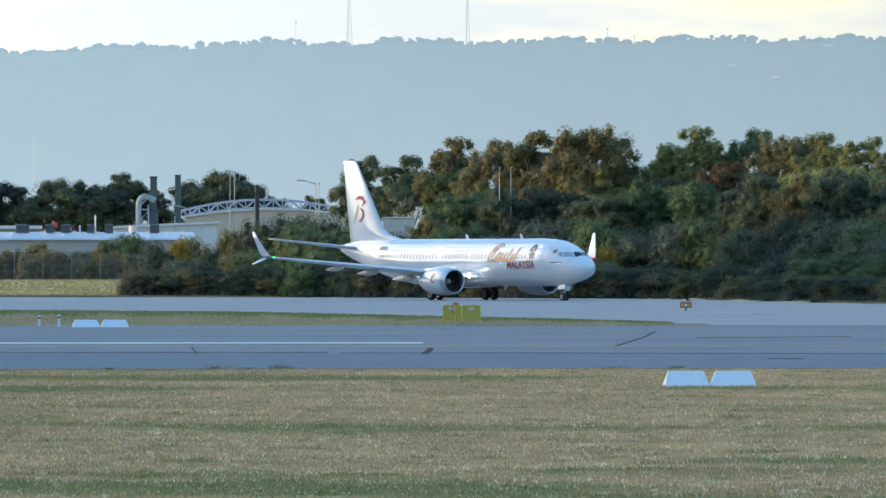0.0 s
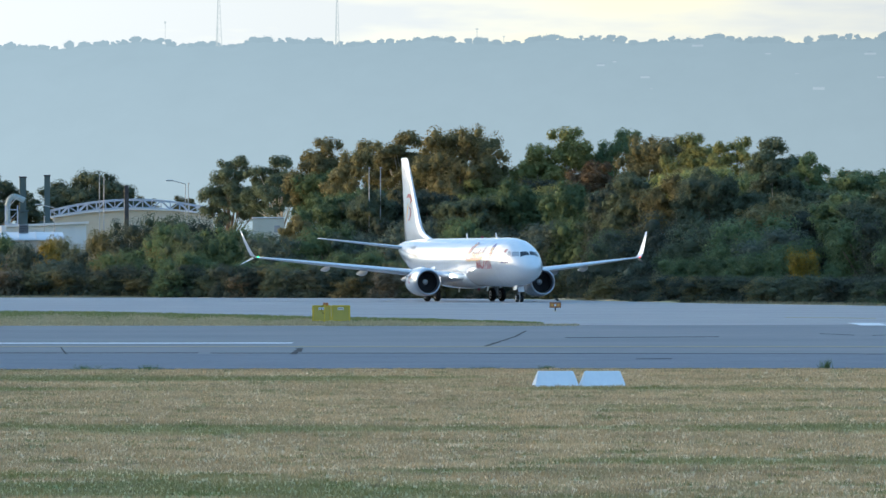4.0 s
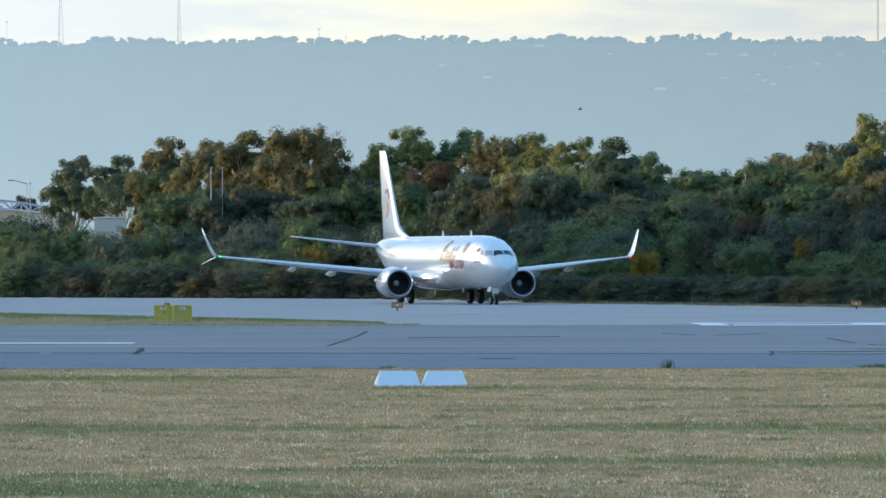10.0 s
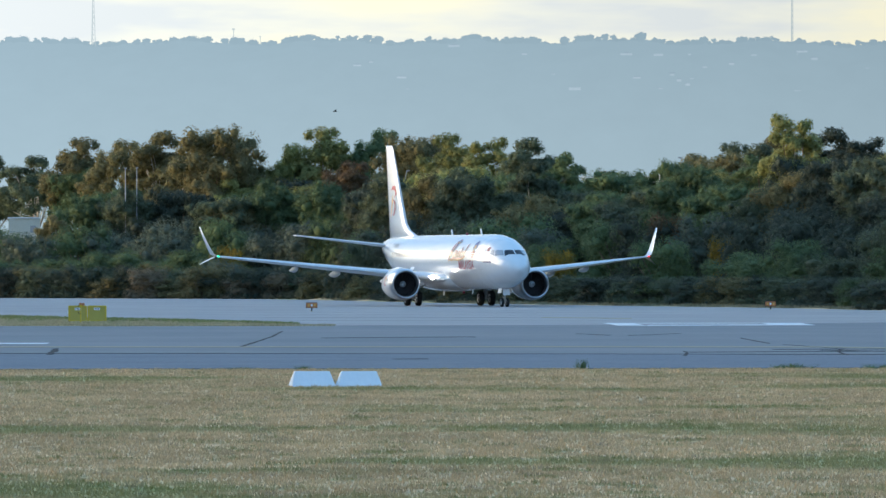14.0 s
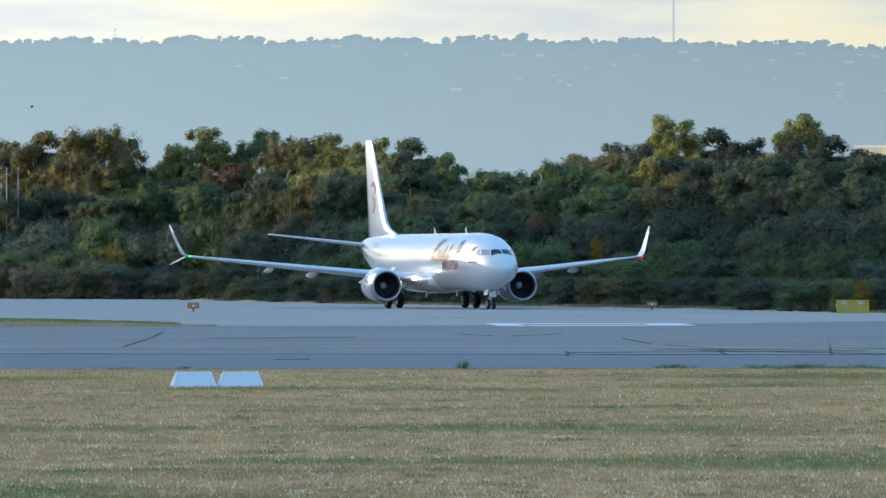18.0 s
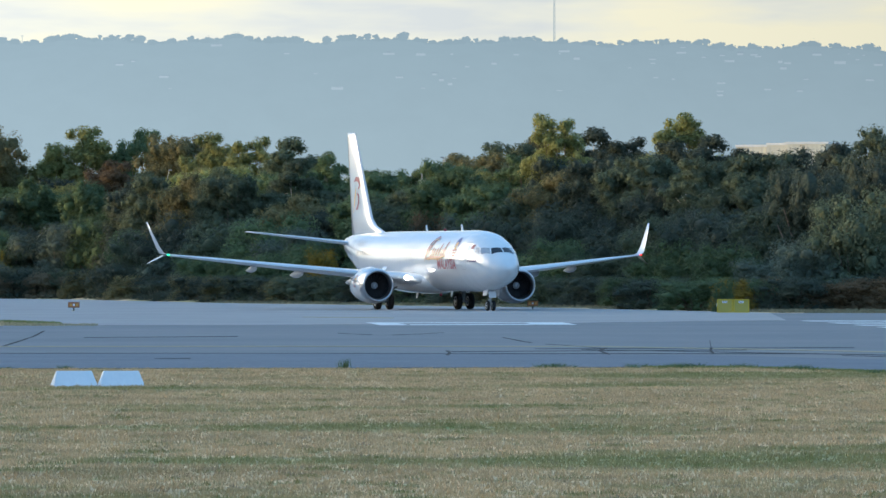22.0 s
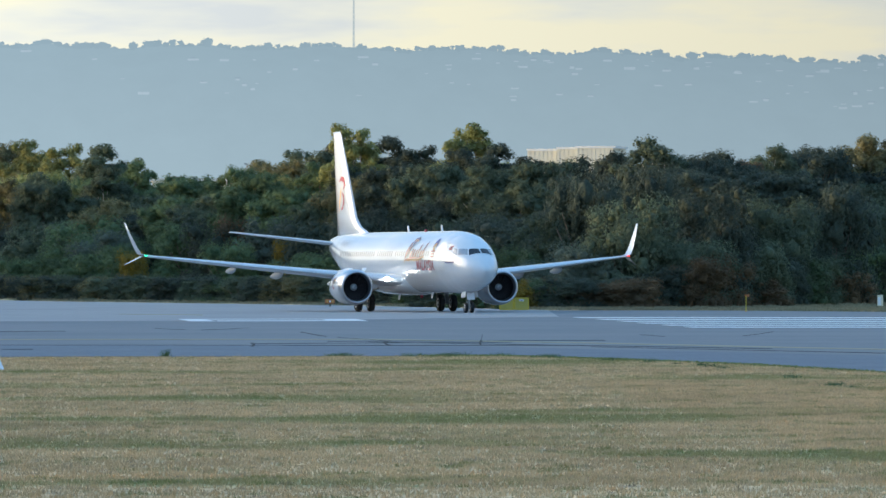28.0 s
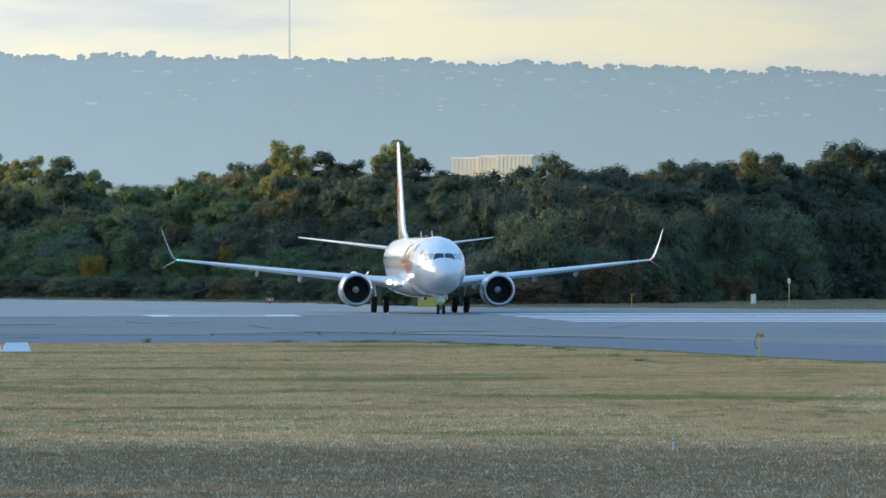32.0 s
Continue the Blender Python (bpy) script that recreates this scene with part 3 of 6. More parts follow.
n = 5200
x = r.uniform(9, 30, n)
sward("grass", np.column_stack([x, edge_y(x) - 0.15 - 1.6 * r.random(n) ** 2]), 0.06, 0.02, 15, "green rim of grass along the runway's edge").data.materials[0] = mat("green_rim_grass", (0.16, 0.21, 0.07), (0.30, 0.31, 0.12), size=2, fine=0.4, rough=0.95, space="Position", leaf=0.3)
n = 45000
b = r.uniform(3.9, 10.5, n)
x = np.array([wood_edge(q) for q in b])
near = np.interp(np.tan(np.radians(b)), (38.6 / 427, 55.6 / 405, 80 / 388), (429, 410, 397)) + 1.0
d = near + (x - near) * r.random(n)
sward("grass", np.column_stack([d * np.sin(np.radians(b)), d * np.cos(np.radians(b))]), 0.10, 0.05, 12, "dull dry grass between runway and scrub").data.materials[0] = bpy.data.materials["dull_verge_grass"]


def tuft(b, far, high, wide, label):
    """One clump of weeds."""
    rr = random.Random(int(far * 7 + b * 100))
    bm = bmesh.new()
    for k in range(46):
        a, lean = rr.uniform(0, 6.28), rr.uniform(0.1, 1.0)
        foot = Vector((rr.gauss(0, 0.2) * wide, rr.gauss(0, 0.2) * wide, 0))
        top = foot + Vector((math.cos(a) * lean * wide * 0.6, math.sin(a) * lean * wide * 0.6, high * rr.uniform(0.5, 1.0)))
        s = Vector((0.012, 0.004, 0))
        bm.faces.new([bm.verts.new(p) for p in (foot - s, foot + s, top)])
    ob = part("weed_tuft", bm, LEAF["green"])
    ob.location = at(b, far)
    return tagged(ob, label, "weed", "weeds along the runway's edge")


tuft(0.0, 198.0, 0.34, 0.42, "dark green weed clump at the asphalt's edge")
random.seed(21)
for k in range(34):
    b = random.choice((random.uniform(1.4, 4.0), random.uniform(-8.2, 7.8), random.uniform(2.0, 7.5)))
    p = at(b, 200)
    y = float(edge_y(np.array(p.x)))
    tuft(b, y / math.cos(radians(b)) - random.uniform(-0.2, 0.9), random.uniform(0.08, 0.2), random.uniform(0.3, 0.9), "low green weeds at the asphalt's edge")


# ---- the airliner ----
# its own space: nose gear at the origin, nose towards -y, tail towards +y, left wing towards +x
SECTIONS = [(-4.25, 2.76, 0.03, 0.03), (-4.18, 2.76, 0.20, 0.19), (-4.0, 2.77, 0.42, 0.40), (-3.6, 2.80, 0.76, 0.70), (-3.0, 2.86, 1.06, 1.00),
            (-2.3, 2.95, 1.30, 1.26), (-1.6, 3.05, 1.48, 1.50), (-0.8, 3.14, 1.63, 1.74), (0.2, 3.22, 1.76, 1.93), (1.4, 3.27, 1.85, 2.02),
            (3.0, 3.30, 1.88, 2.05), (20.5, 3.30, 1.88, 2.05), (23.0, 3.37, 1.87, 1.98), (25.5, 3.53, 1.80, 1.80), (28.0, 3.78, 1.60, 1.53),
            (30.5, 4.08, 1.26, 1.18), (32.5, 4.32, 0.92, 0.86), (34.0, 4.47, 0.58, 0.56), (34.8, 4.53, 0.34, 0.34), (35.1, 4.55, 0.16, 0.18)]
SEC = np.array(SECTIONS)


def hull(y, phi, out=0.0):
    """A point of the hull: y metres behind the nose gear, phi degrees up from the side (0 left, 180 right)."""
    zc, w, h = (float(np.interp(y, SEC[:, 0], SEC[:, i])) for i in (1, 2, 3))
    c, s = math.cos(radians(phi)), math.sin(radians(phi))
    n = Vector((c / max(w, 0.05), 0, s / max(h, 0.05))).normalized()
    return Vector((w * c, y, zc + h * s)) + n * out


def side_phi(y, z, right=True):
    """The angle at which the hull has the height z."""
    zc, h = (float(np.interp(y, SEC[:, 0], SEC[:, i])) for i in (1, 3))
    a = math.degrees(math.asin(max(-0.99, min(0.99, (z - zc) / h))))
    return 180 - a if right else a


def loft(bm, rings, close=True, caps=True):
    """Skins a row of point rings."""
    vs = [[bm.verts.new(p) for p in ring] for ring in rings]
    n = len(rings[0])
    for a, b in zip(vs, vs[1:]):
        for i in range(n if close else n - 1):
            bm.faces.new((a[i], a[(i + 1) % n], b[(i + 1) % n], b[i]))
    if caps:
        bm.faces.new(vs[0])
        bm.faces.new(vs[-1][::-1])
    bmesh.ops.recalc_face_normals(bm, faces=bm.faces)
    return bm


def patch(corners, out=0.012, right=True, steps=6):
    """A piece of the hull's skin between four corners (y, z), laid just outside the hull."""
    bm = bmesh.new()
    (a, b, c, d) = corners
    grid = []
    for j in range(steps + 1):
        row = []
        for i in range(steps + 1):
            u, v = i / steps, j / steps
            y = (a[0] * (1 - u) + b[0] * u) * (1 - v) + (d[0] * (1 - u) + c[0] * u) * v
            z = (a[1] * (1 - u) + b[1] * u) * (1 - v) + (d[1] * (1 - u) + c[1] * u) * v
            row.append(bm.verts.new(hull(y, side_phi(y, z, right), out)))
        grid.append(row)
    for j in range(steps):
        for i in range(steps):
            bm.faces.new((grid[j][i], grid[j][i + 1], grid[j + 1][i + 1], grid[j + 1][i]))
    bmesh.ops.recalc_face_normals(bm, faces=bm.faces)
    return bm


def foil(stations, side=1, n=14):
    """A wing through stations (across, leading edge, height, chord, thickness, lean): a rounded nose and a sharp tail."""
    rings = []
    for x, y, z, chord, thick, lean in stations:
        ring = []
        for k in range(2 * n):
            if k < n:
                u = 0.5 * (1 + math.cos(math.pi * k / (n - 1)))
                sgn = 1
            else:
                u = 0.5 * (1 - math.cos(math.pi * (k - n + 1) / (n + 1)))
                sgn = -0.75
            t = thick * chord * 2.6 * (0.2969 * math.sqrt(max(u, 0)) - 0.126 * u - 0.3516 * u * u + 0.2843 * u ** 3 - 0.1036 * u ** 4) * 1.9
            dz = sgn * t
            ring.append(Vector((side * (x - dz * math.sin(radians(lean))), y + u * chord, z + dz * math.cos(radians(lean)))))
        rings.append(ring)
    return loft(bmesh.new(), rings)


def lathe(profile, centre, n=36, caps=False):
    """Turns a profile of (y, radius) round an axis along y."""
    rings = [[centre + Vector((r * math.cos(2 * math.pi * k / n), y, r * math.sin(2 * math.pi * k / n))) for k in range(n)] for y, r in profile]
    return loft(bmesh.new(), rings, caps=caps)


def blade_quad(bm, a, b, c, d, thick):
    """A thin plate with four corners and some thickness."""
    n = (Vector(b) - Vector(a)).cross(Vector(d) - Vector(a)).normalized() * thick / 2
    top = [bm.verts.new(Vector(p) + n) for p in (a, b, c, d)]
    low = [bm.verts.new(Vector(p) - n) for p in (a, b, c, d)]
    bm.faces.new(top)
    bm.faces.new(low[::-1])
    for i in range(4):
        bm.faces.new((top[i], low[i], low[(i + 1) % 4], top[(i + 1) % 4]))
    return bm


plane = empty("airliner", None, label="white twin-jet passenger airliner with red and gold titles, taxiing", category="aircraft")

ys_hull = sorted(set([round(float(y), 2) for y in np.concatenate([SEC[:, 0], np.linspace(-4.0, 3.0, 24), np.linspace(3.5, 20.5, 12), np.linspace(21, 35, 26)])]))
fuselage = smooth(part("fuselage", loft(bmesh.new(), [[hull(y, 360 * k / 56) for k in range(56)] for y in ys_hull]), WHITE, plane, "glossy white fuselage"))

# belly fairing
rings = []
for y, w, low in ((9.2, 0.9, 1.45), (10.2, 1.7, 1.22), (12, 2.2, 1.10), (15, 2.35, 1.08), (18, 2.25, 1.14), (20.5, 1.6, 1.32), (22, 0.8, 1.5)):
    rings.append([Vector((w * math.cos(a), y, 2.15 + (2.15 - low) * math.sin(a) * (1 if math.sin(a) < 0 else 0.35))) for a in np.linspace(0, 2 * math.pi, 29)[:-1]])
smooth(part("belly_fairing", loft(bmesh.new(), rings), WHITE, fuselage))

# flight-deck windows: corners by distance behind the nose gear and angle round the hull
def pane(corners, right, out=0.015, steps=6):
    bm = bmesh.new()
    a, b, c, d = corners
    grid = []
    for j in range(steps + 1):
        v = j / steps
        row = []
        for i in range(steps + 1):
            u = i / steps
            y, phi = ((p * (1 - u) + q * u) * (1 - v) + (s * (1 - u) + r * u) * v for p, q, r, s in zip(a, b, c, d))
            row.append(bm.verts.new(hull(y, phi if right else 180 - phi, out)))
        grid.append(row)
    for j in range(steps):
        for i in range(steps):
            bm.faces.new((grid[j][i], grid[j][i + 1], grid[j + 1][i + 1], grid[j + 1][i]))
    bmesh.ops.recalc_face_normals(bm, faces=bm.faces)
    return bm


for right in (True, False):
    for corners in (((-3.02, 92.5), (-2.76, 131), (-2.18, 117), (-2.44, 92)),
                    ((-2.60, 132), (-1.84, 149.5), (-1.44, 136.2), (-2.12, 120)),
                    ((-1.74, 151), (-1.10, 152.5), (-0.98, 140.5), (-1.34, 137.5))):
        smooth(part("windscreen_pane", pane(corners, right), GLASS if corners[0][0] < -2.9 else SIDE_GLASS, fuselage, "dark flight-deck window"))
# cabin windows
# the glass is greyed in its colour for the light mirrored in it
me = mesh_of("cabin_window", [(0, -0.13, -0.12), (0, -0.08, -0.18), (0, 0.08, -0.18), (0, 0.13, -0.12), (0, 0.13, 0.12), (0, 0.08, 0.18), (0, -0.08, 0.18), (0, -0.13, 0.12)],
             [tuple(range(8))], mat("painted_glint_glass", (0.34, 0.35, 0.36), (0.44, 0.44, 0.44), size=0.7, rough=0.12, coat=0.8))
for right in (True, False):
    for k in range(46):
        y = 3.3 + k * 0.508
        if k in (17, 26):
            continue
        phi = side_phi(y, 3.86, right)
        p, q = hull(y, phi, 0.02), hull(y, phi, 1.0)
        ob = shared("cabin_window", me, fuselage, Matrix.Translation(p) @ Matrix.Rotation(math.atan2(-(q - p).z, (q - p).x), 4, "Y"))


def outline(name, y0, y1, z0, z1, right, w=0.035, label=""):
    """The seam round a door: four narrow strips on the hull in one mesh."""
    bm = bmesh.new()
    for c in (((y0, z0), (y0 + w, z0), (y0 + w, z1), (y0, z1)), ((y1 - w, z0), (y1, z0), (y1, z1), (y1 - w, z1)),
              ((y0 + w, z0), (y1 - w, z0), (y1 - w, z0 + w), (y0 + w, z0 + w)), ((y0 + w, z1 - w), (y1 - w, z1 - w), (y1 - w, z1), (y0 + w, z1))):
        tmp = patch(c, 0.010, right)
        me = bpy.data.meshes.new("seam")
        tmp.to_mesh(me)
        tmp.free()
        bm.from_mesh(me)
    return part(name, bm, SEAM, fuselage, label)


for right in (True, False):
    outline("cabin_door", -0.05, 0.80, 2.72, 4.55, right, label="closed front cabin door")
    outline("cabin_door", 27.6, 28.3, 3.05, 4.75, right, label="closed rear cabin door")
    outline("emergency_exit", 12.2, 12.72, 3.35, 4.35, right)
    outline("emergency_exit", 13.2, 13.72, 3.35, 4.35, right)
    outline("cargo_door", 4.3, 5.5, 1.75, 2.65, right)

# lettering and livery
def wrapped(name, bm, y0, z0, right, material, out=0.02, label=""):
    """Lays a flat drawing (x to the right, y up) on the hull's side; the left end nearest the tail on the right side."""
    lo = min(v.co.y for v in bm.verts)
    hi = max(v.co.y for v in bm.verts)
    for k in range(1, 8):
        bmesh.ops.bisect_plane(bm, geom=bm.verts[:] + bm.edges[:] + bm.faces[:], plane_co=(0, lo + (hi - lo) * k / 8, 0), plane_no=(0, 1, 0))
    x0, x1 = min(v.co.x for v in bm.verts), max(v.co.x for v in bm.verts)
    n = max(2, int((x1 - x0) / 0.5))
    for k in range(1, n):
        bmesh.ops.bisect_plane(bm, geom=bm.verts[:] + bm.edges[:] + bm.faces[:], plane_co=(x0 + (x1 - x0) * k / n, 0, 0), plane_no=(1, 0, 0))
    for v in bm.verts:
        y = y0 - v.co.x if right else y0 + v.co.x
        v.co = hull(y, side_phi(y, z0 + v.co.y, right), out)
    return part(name, bm, material, fuselage, label)


def lettering(text, size, shear=0.0):
    cu = bpy.data.curves.new("text", "FONT")
    cu.body, cu.size, cu.shear, cu.resolution_u, cu.offset = text, size, shear, 3, 0.022
    ob = bpy.data.objects.new("text", cu)
    me = bpy.data.meshes.new_from_object(ob)
    bm = bmesh.new()
    bm.from_mesh(me)
    bpy.data.objects.remove(ob)
    bpy.data.meshes.remove(me)
    return bm


def stroke(bm, pts, widths):
    """A ribbon through points with varying width: a brush stroke."""
    prev = None
    for i, (p, w) in enumerate(zip(pts, widths)):
        a = Vector(pts[max(i - 1, 0)]).to_3d()
        b = Vector(pts[min(i + 1, len(pts) - 1)]).to_3d()
        d = (b - a).normalized()
        s = Vector((-d.y, d.x, 0)) * w / 2
        pair = [bm.verts.new(Vector(p).to_3d() + s), bm.verts.new(Vector(p).to_3d() - s)]
        if prev:
            bm.faces.new((prev[0], prev[1], pair[1], pair[0]))
        prev = pair
    return bm


def swirl(bm, cx, cy, rx, ry, a0, a1, w0, w1, n=14):
    """An arc of a brush stroke."""
    pts = [(cx + rx * math.cos(radians(a0 + (a1 - a0) * k / n)), cy + ry * math.sin(radians(a0 + (a1 - a0) * k / n))) for k in range(n + 1)]
    return stroke(bm, pts, [w0 + (w1 - w0) * math.sin(math.pi * k / n) for k in range(n + 1)])


for right in (True, False):
    wrapped("country_name", lettering("MALAYSIA", 0.92), 6.05 if right else 1.75, 2.78, right, RED, label="dark red capital letters")
    # airline title: flowing red brush shapes with a gold edge
    for name, m, dx, dy in (("title_shape", GOLD, -0.09, -0.09), ("title_shape", TITLE, 0, 0)):
        bm = bmesh.new()
        for x0, y1, tall, lean, w in ((0.0, 0.0, 1.35, 0.85, 0.34), (0.55, 0.35, 1.05, 0.95, 0.26), (1.05, 0.0, 0.80, 0.75, 0.30), (1.75, 0.05, 0.70, 0.5, 0.26), (2.35, 0.05, 0.72, 0.5, 0.26),
                                      (2.95, 0.05, 1.05, 0.55, 0.24), (3.5, 0.05, 0.70, 0.45, 0.24), (4.0, 0.05, 1.2, 0.7, 0.26)):
            stroke(bm, [(x0, y1), (x0 + lean * 0.3, y1 + tall * 0.42), (x0 + lean * 0.7, y1 + tall * 0.8), (x0 + lean, y1 + tall)], [0.05, w, w, 0.05])
        stroke(bm, [(0.7, 1.38), (1.3, 1.50), (1.9, 1.36)], [0.05, 0.18, 0.04])
        stroke(bm, [(0.2, 0.10), (1.6, 0.20), (3.2, 0.16), (4.7, 0.34)], [0.05, 0.16, 0.14, 0.04])
        for v in bm.verts:
            v.co += Vector((dx, dy, 0))
        wrapped(name, bm, 8.9 if right else 4.2, 3.38, right, m, 0.02 + (0.012 if m is TITLE else 0))
    # round emblem behind the door
    swirl(bm := bmesh.new(), 0, 0.12, 0.36, 0.42, -10, 190, 0.10, 0.30)
    wrapped("emblem", bm, 2.35, 4.15, right, BLUE)
    swirl(bm := bmesh.new(), 0.05, 0.1, 0.17, 0.2, 0, 330, 0.10, 0.2)
    wrapped("emblem", bm, 2.35, 4.15, right, GOLD, 0.028)
    for k in range(3):
        bm = stroke(bmesh.new(), [(-0.42 + 0.08 * k, -0.16 - 0.17 * k), (0.44 - 0.08 * k, -0.14 - 0.17 * k)], [0.09, 0.09])
        wrapped("emblem_stripe", bm, 2.35, 4.15, right, RED, 0.032)
    # small flag and the registration, which stays plain bars
    for k in range(4):
        bm = bmesh.new()
        stroke(bm, [(0, -0.07 * k), (0.42, -0.07 * k)], [0.05, 0.05])
        wrapped("flag_stripe", bm, -0.35 if right else -0.75, 4.32, right, RED)
    bm = bmesh.new()
    for k in range(5):
        stroke(bm, [(k * 0.26, 0), (k * 0.26 + 0.18, 0)], [0.34, 0.34])
    wrapped("registration_bar", bm, 26.6 if right else 25.3, 4.55, right, SEAM)
    bm = bmesh.new()
    for k in range(9):
        stroke(bm, [(k * 0.15, 0), (k * 0.15 + 0.10, 0)], [0.13, 0.13])
    wrapped("type_bar", bm, -0.3 if right else -1.6, 3.28, right, BLUE)

# wings, tail
for side, word in ((1, "left"), (-1, "right")):
    wing = smooth(part("wing", foil([(1.2, 9.6, 1.95, 10.2, 0.115, -6), (1.88, 10.5, 2.05, 9.0, 0.115, -6), (3.4, 12.2, 2.24, 7.1, 0.11, -6), (5.8, 13.93, 2.50, 5.35, 0.12, -6),
                                     (10.5, 16.37, 3.0, 3.55, 0.13, -6), (14.5, 18.45, 3.44, 2.25, 0.13, -6), (16.85, 19.67, 3.70, 1.60, 0.11, -8)], side), WING_GREY, plane, "pale grey wing"))
    smooth(part("winglet", foil([(16.85, 19.67, 3.70, 1.60, 0.08, -8), (17.2, 19.95, 3.86, 1.40, 0.08, -40), (17.42, 20.2, 4.25, 1.15, 0.08, -64), (17.8, 20.75, 5.2, 0.75, 0.08, -68), (18.05, 21.15, 5.95, 0.38, 0.08, -68)], side), WHITE, wing, "white upper winglet blade"))
    smooth(part("winglet", foil([(17.0, 20.1, 3.72, 1.15, 0.07, 12), (17.5, 20.75, 3.42, 0.75, 0.07, 24), (18.0, 21.4, 3.12, 0.30, 0.07, 24)], side), WHITE, wing, "white lower winglet blade"))
    part("navigation_light", boxed(side * 16.95 - 0.08, side * 16.95 + 0.08, 19.62, 19.85, 3.68, 3.78, 0.03), glow("green_lamp" if side < 0 else "red_lamp", (0.02, 0.9, 0.35) if side < 0 else (0.9, 0.04, 0.03), 2.0), wing,
         "green glowing wing-tip lamp" if side < 0 else "red glowing wing-tip lamp")
    # leading-edge strip
    smooth(part("slat", foil([(6.2, 14.08, 2.555, 0.62, 0.20, -6), (10.5, 16.31, 3.01, 0.48, 0.20, -6), (16.5, 19.43, 3.665, 0.30, 0.22, -6)], side), LEADING, wing, "pale leading edge"))
    # flap-track fairings
    for x, y, z, n in ((4.2, 18.0, 2.05, 1.0), (8.4, 17.3, 2.55, 0.95), (11.4, 18.1, 2.88, 0.8)):
        rings = [[Vector((side * (x + 0.14 * n * w * math.cos(a)), y + dy * n, z - 0.12 + 0.30 * n * w * math.sin(a) - 0.05 * dy)) for a in np.linspace(0, 2 * math.pi, 13)[:-1]]
                 for dy, w in ((-1.3, 0.15), (-0.8, 0.75), (0, 1.0), (0.9, 0.9), (1.8, 0.5), (2.4, 0.1))]
        smooth(part("flap_fairing", loft(bmesh.new(), rings), FAIRING, wing))
    tail = smooth(part("stabiliser", foil([(0.6, 30.6, 4.55, 4.0, 0.09, -7), (1.2, 31.0, 4.62, 3.6, 0.09, -7), (7.17, 35.0, 5.38, 1.35, 0.085, -7)], side), WING_GREY, plane, "grey horizontal tailplane"))
    # engine
    c = Vector((side * 5.0, 0, 1.64))
    nacelle = smooth(part("nacelle", lathe([(9.48, 1.06), (9.8, 1.14), (10.4, 1.20), (11.2, 1.20), (12.2, 1.12), (13.0, 0.98), (13.4, 0.90), (13.38, 0.84), (12.6, 0.86)], c, 48), WHITE, plane, "white engine cowling"))
    smooth(part("inlet_lip", lathe([(9.95, 0.88), (9.6, 0.90), (9.44, 0.95), (9.40, 1.00), (9.43, 1.045), (9.5, 1.085), (9.7, 1.13), (9.98, 1.172)], c, 48), BARE, nacelle, "polished metal intake lip"))
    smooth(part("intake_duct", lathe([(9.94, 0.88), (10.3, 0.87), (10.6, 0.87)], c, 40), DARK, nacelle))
    e, t = Vector((0, 0, 1)), Vector((1, 0, 0))
    bm = blade_quad(bmesh.new(), e * 0.24 + Vector((0, 10.42, 0)) - t * 0.05, e * 0.86 + Vector((0, 10.36, 0)) - t * 0.16, e * 0.86 + Vector((0, 10.56, 0)) + t * 0.10, e * 0.24 + Vector((0, 10.55, 0)) + t * 0.06, 0.012)
    fan_me = bpy.data.meshes.new("fan_blade")
    bm.to_mesh(fan_me)
    bm.free()
    fan_me.materials.append(DARK)
    for k in range(18):
        shared("fan_blade", fan_me, nacelle, Matrix.Translation(c) @ Matrix.Rotation(2 * math.pi * k / 18, 4, "Y"))
    # flat black disc stands in for the shade deep inside the engine
    part("fan_shade_disc", lathe([(10.6, 0.88), (10.61, 0.02)], c, 32), BLACK, nacelle)
    spinner = smooth(part("spinner", lathe([(9.98, 0.01), (10.05, 0.08), (10.2, 0.16), (10.42, 0.24)], c, 24), SEAM, nacelle))
    bm = bmesh.new()
    for k in range(10):
        a, b = 0.5 + k * 0.42, 0.5 + (k + 1) * 0.42
        q = [c + Vector((r * math.cos(an), yy - 0.006, r * math.sin(an))) for an, r, yy in ((a, 0.075, 10.02), (b, 0.095, 10.05), (b, 0.18, 10.20), (a, 0.15, 10.15))]
        bm.faces.new([bm.verts.new(p) for p in q])
    part("spiral_mark", bm, WHITE, nacelle, "white swirl on the spinner")
    smooth(part("exhaust_nozzle", lathe([(12.9, 0.66), (13.6, 0.60), (14.3, 0.48), (14.28, 0.44), (13.2, 0.5)], c, 32), BARE, nacelle))
    smooth(part("exhaust_plug", lathe([(13.6, 0.36), (14.3, 0.30), (14.9, 0.04)], c, 24), DARK, nacelle))
    smooth(part("pylon", loft(bmesh.new(), [[Vector((side * 5.0 + dx, y, z)) for dx, z in ((-w, lo), (w, lo), (w, hi), (-w, hi))] for y, w, lo, hi in
                                           ((10.6, 0.05, 2.6, 2.86), (11.4, 0.16, 2.5, 2.92), (13.5, 0.2, 2.2, 2.75), (15.5, 0.14, 2.25, 2.6), (17.0, 0.04, 2.35, 2.5))]), WHITE, nacelle))
    blade_quad(bm2 := bmesh.new(), c + Vector((-side * 0.75, 10.5, 0.98)), c + Vector((-side * 0.95, 10.6, 1.28)), c + Vector((-side * 0.95, 11.5, 1.28)), c + Vector((-side * 0.75, 11.7, 0.98)), 0.02)
    part("nacelle_strake", bm2, WHITE, nacelle)
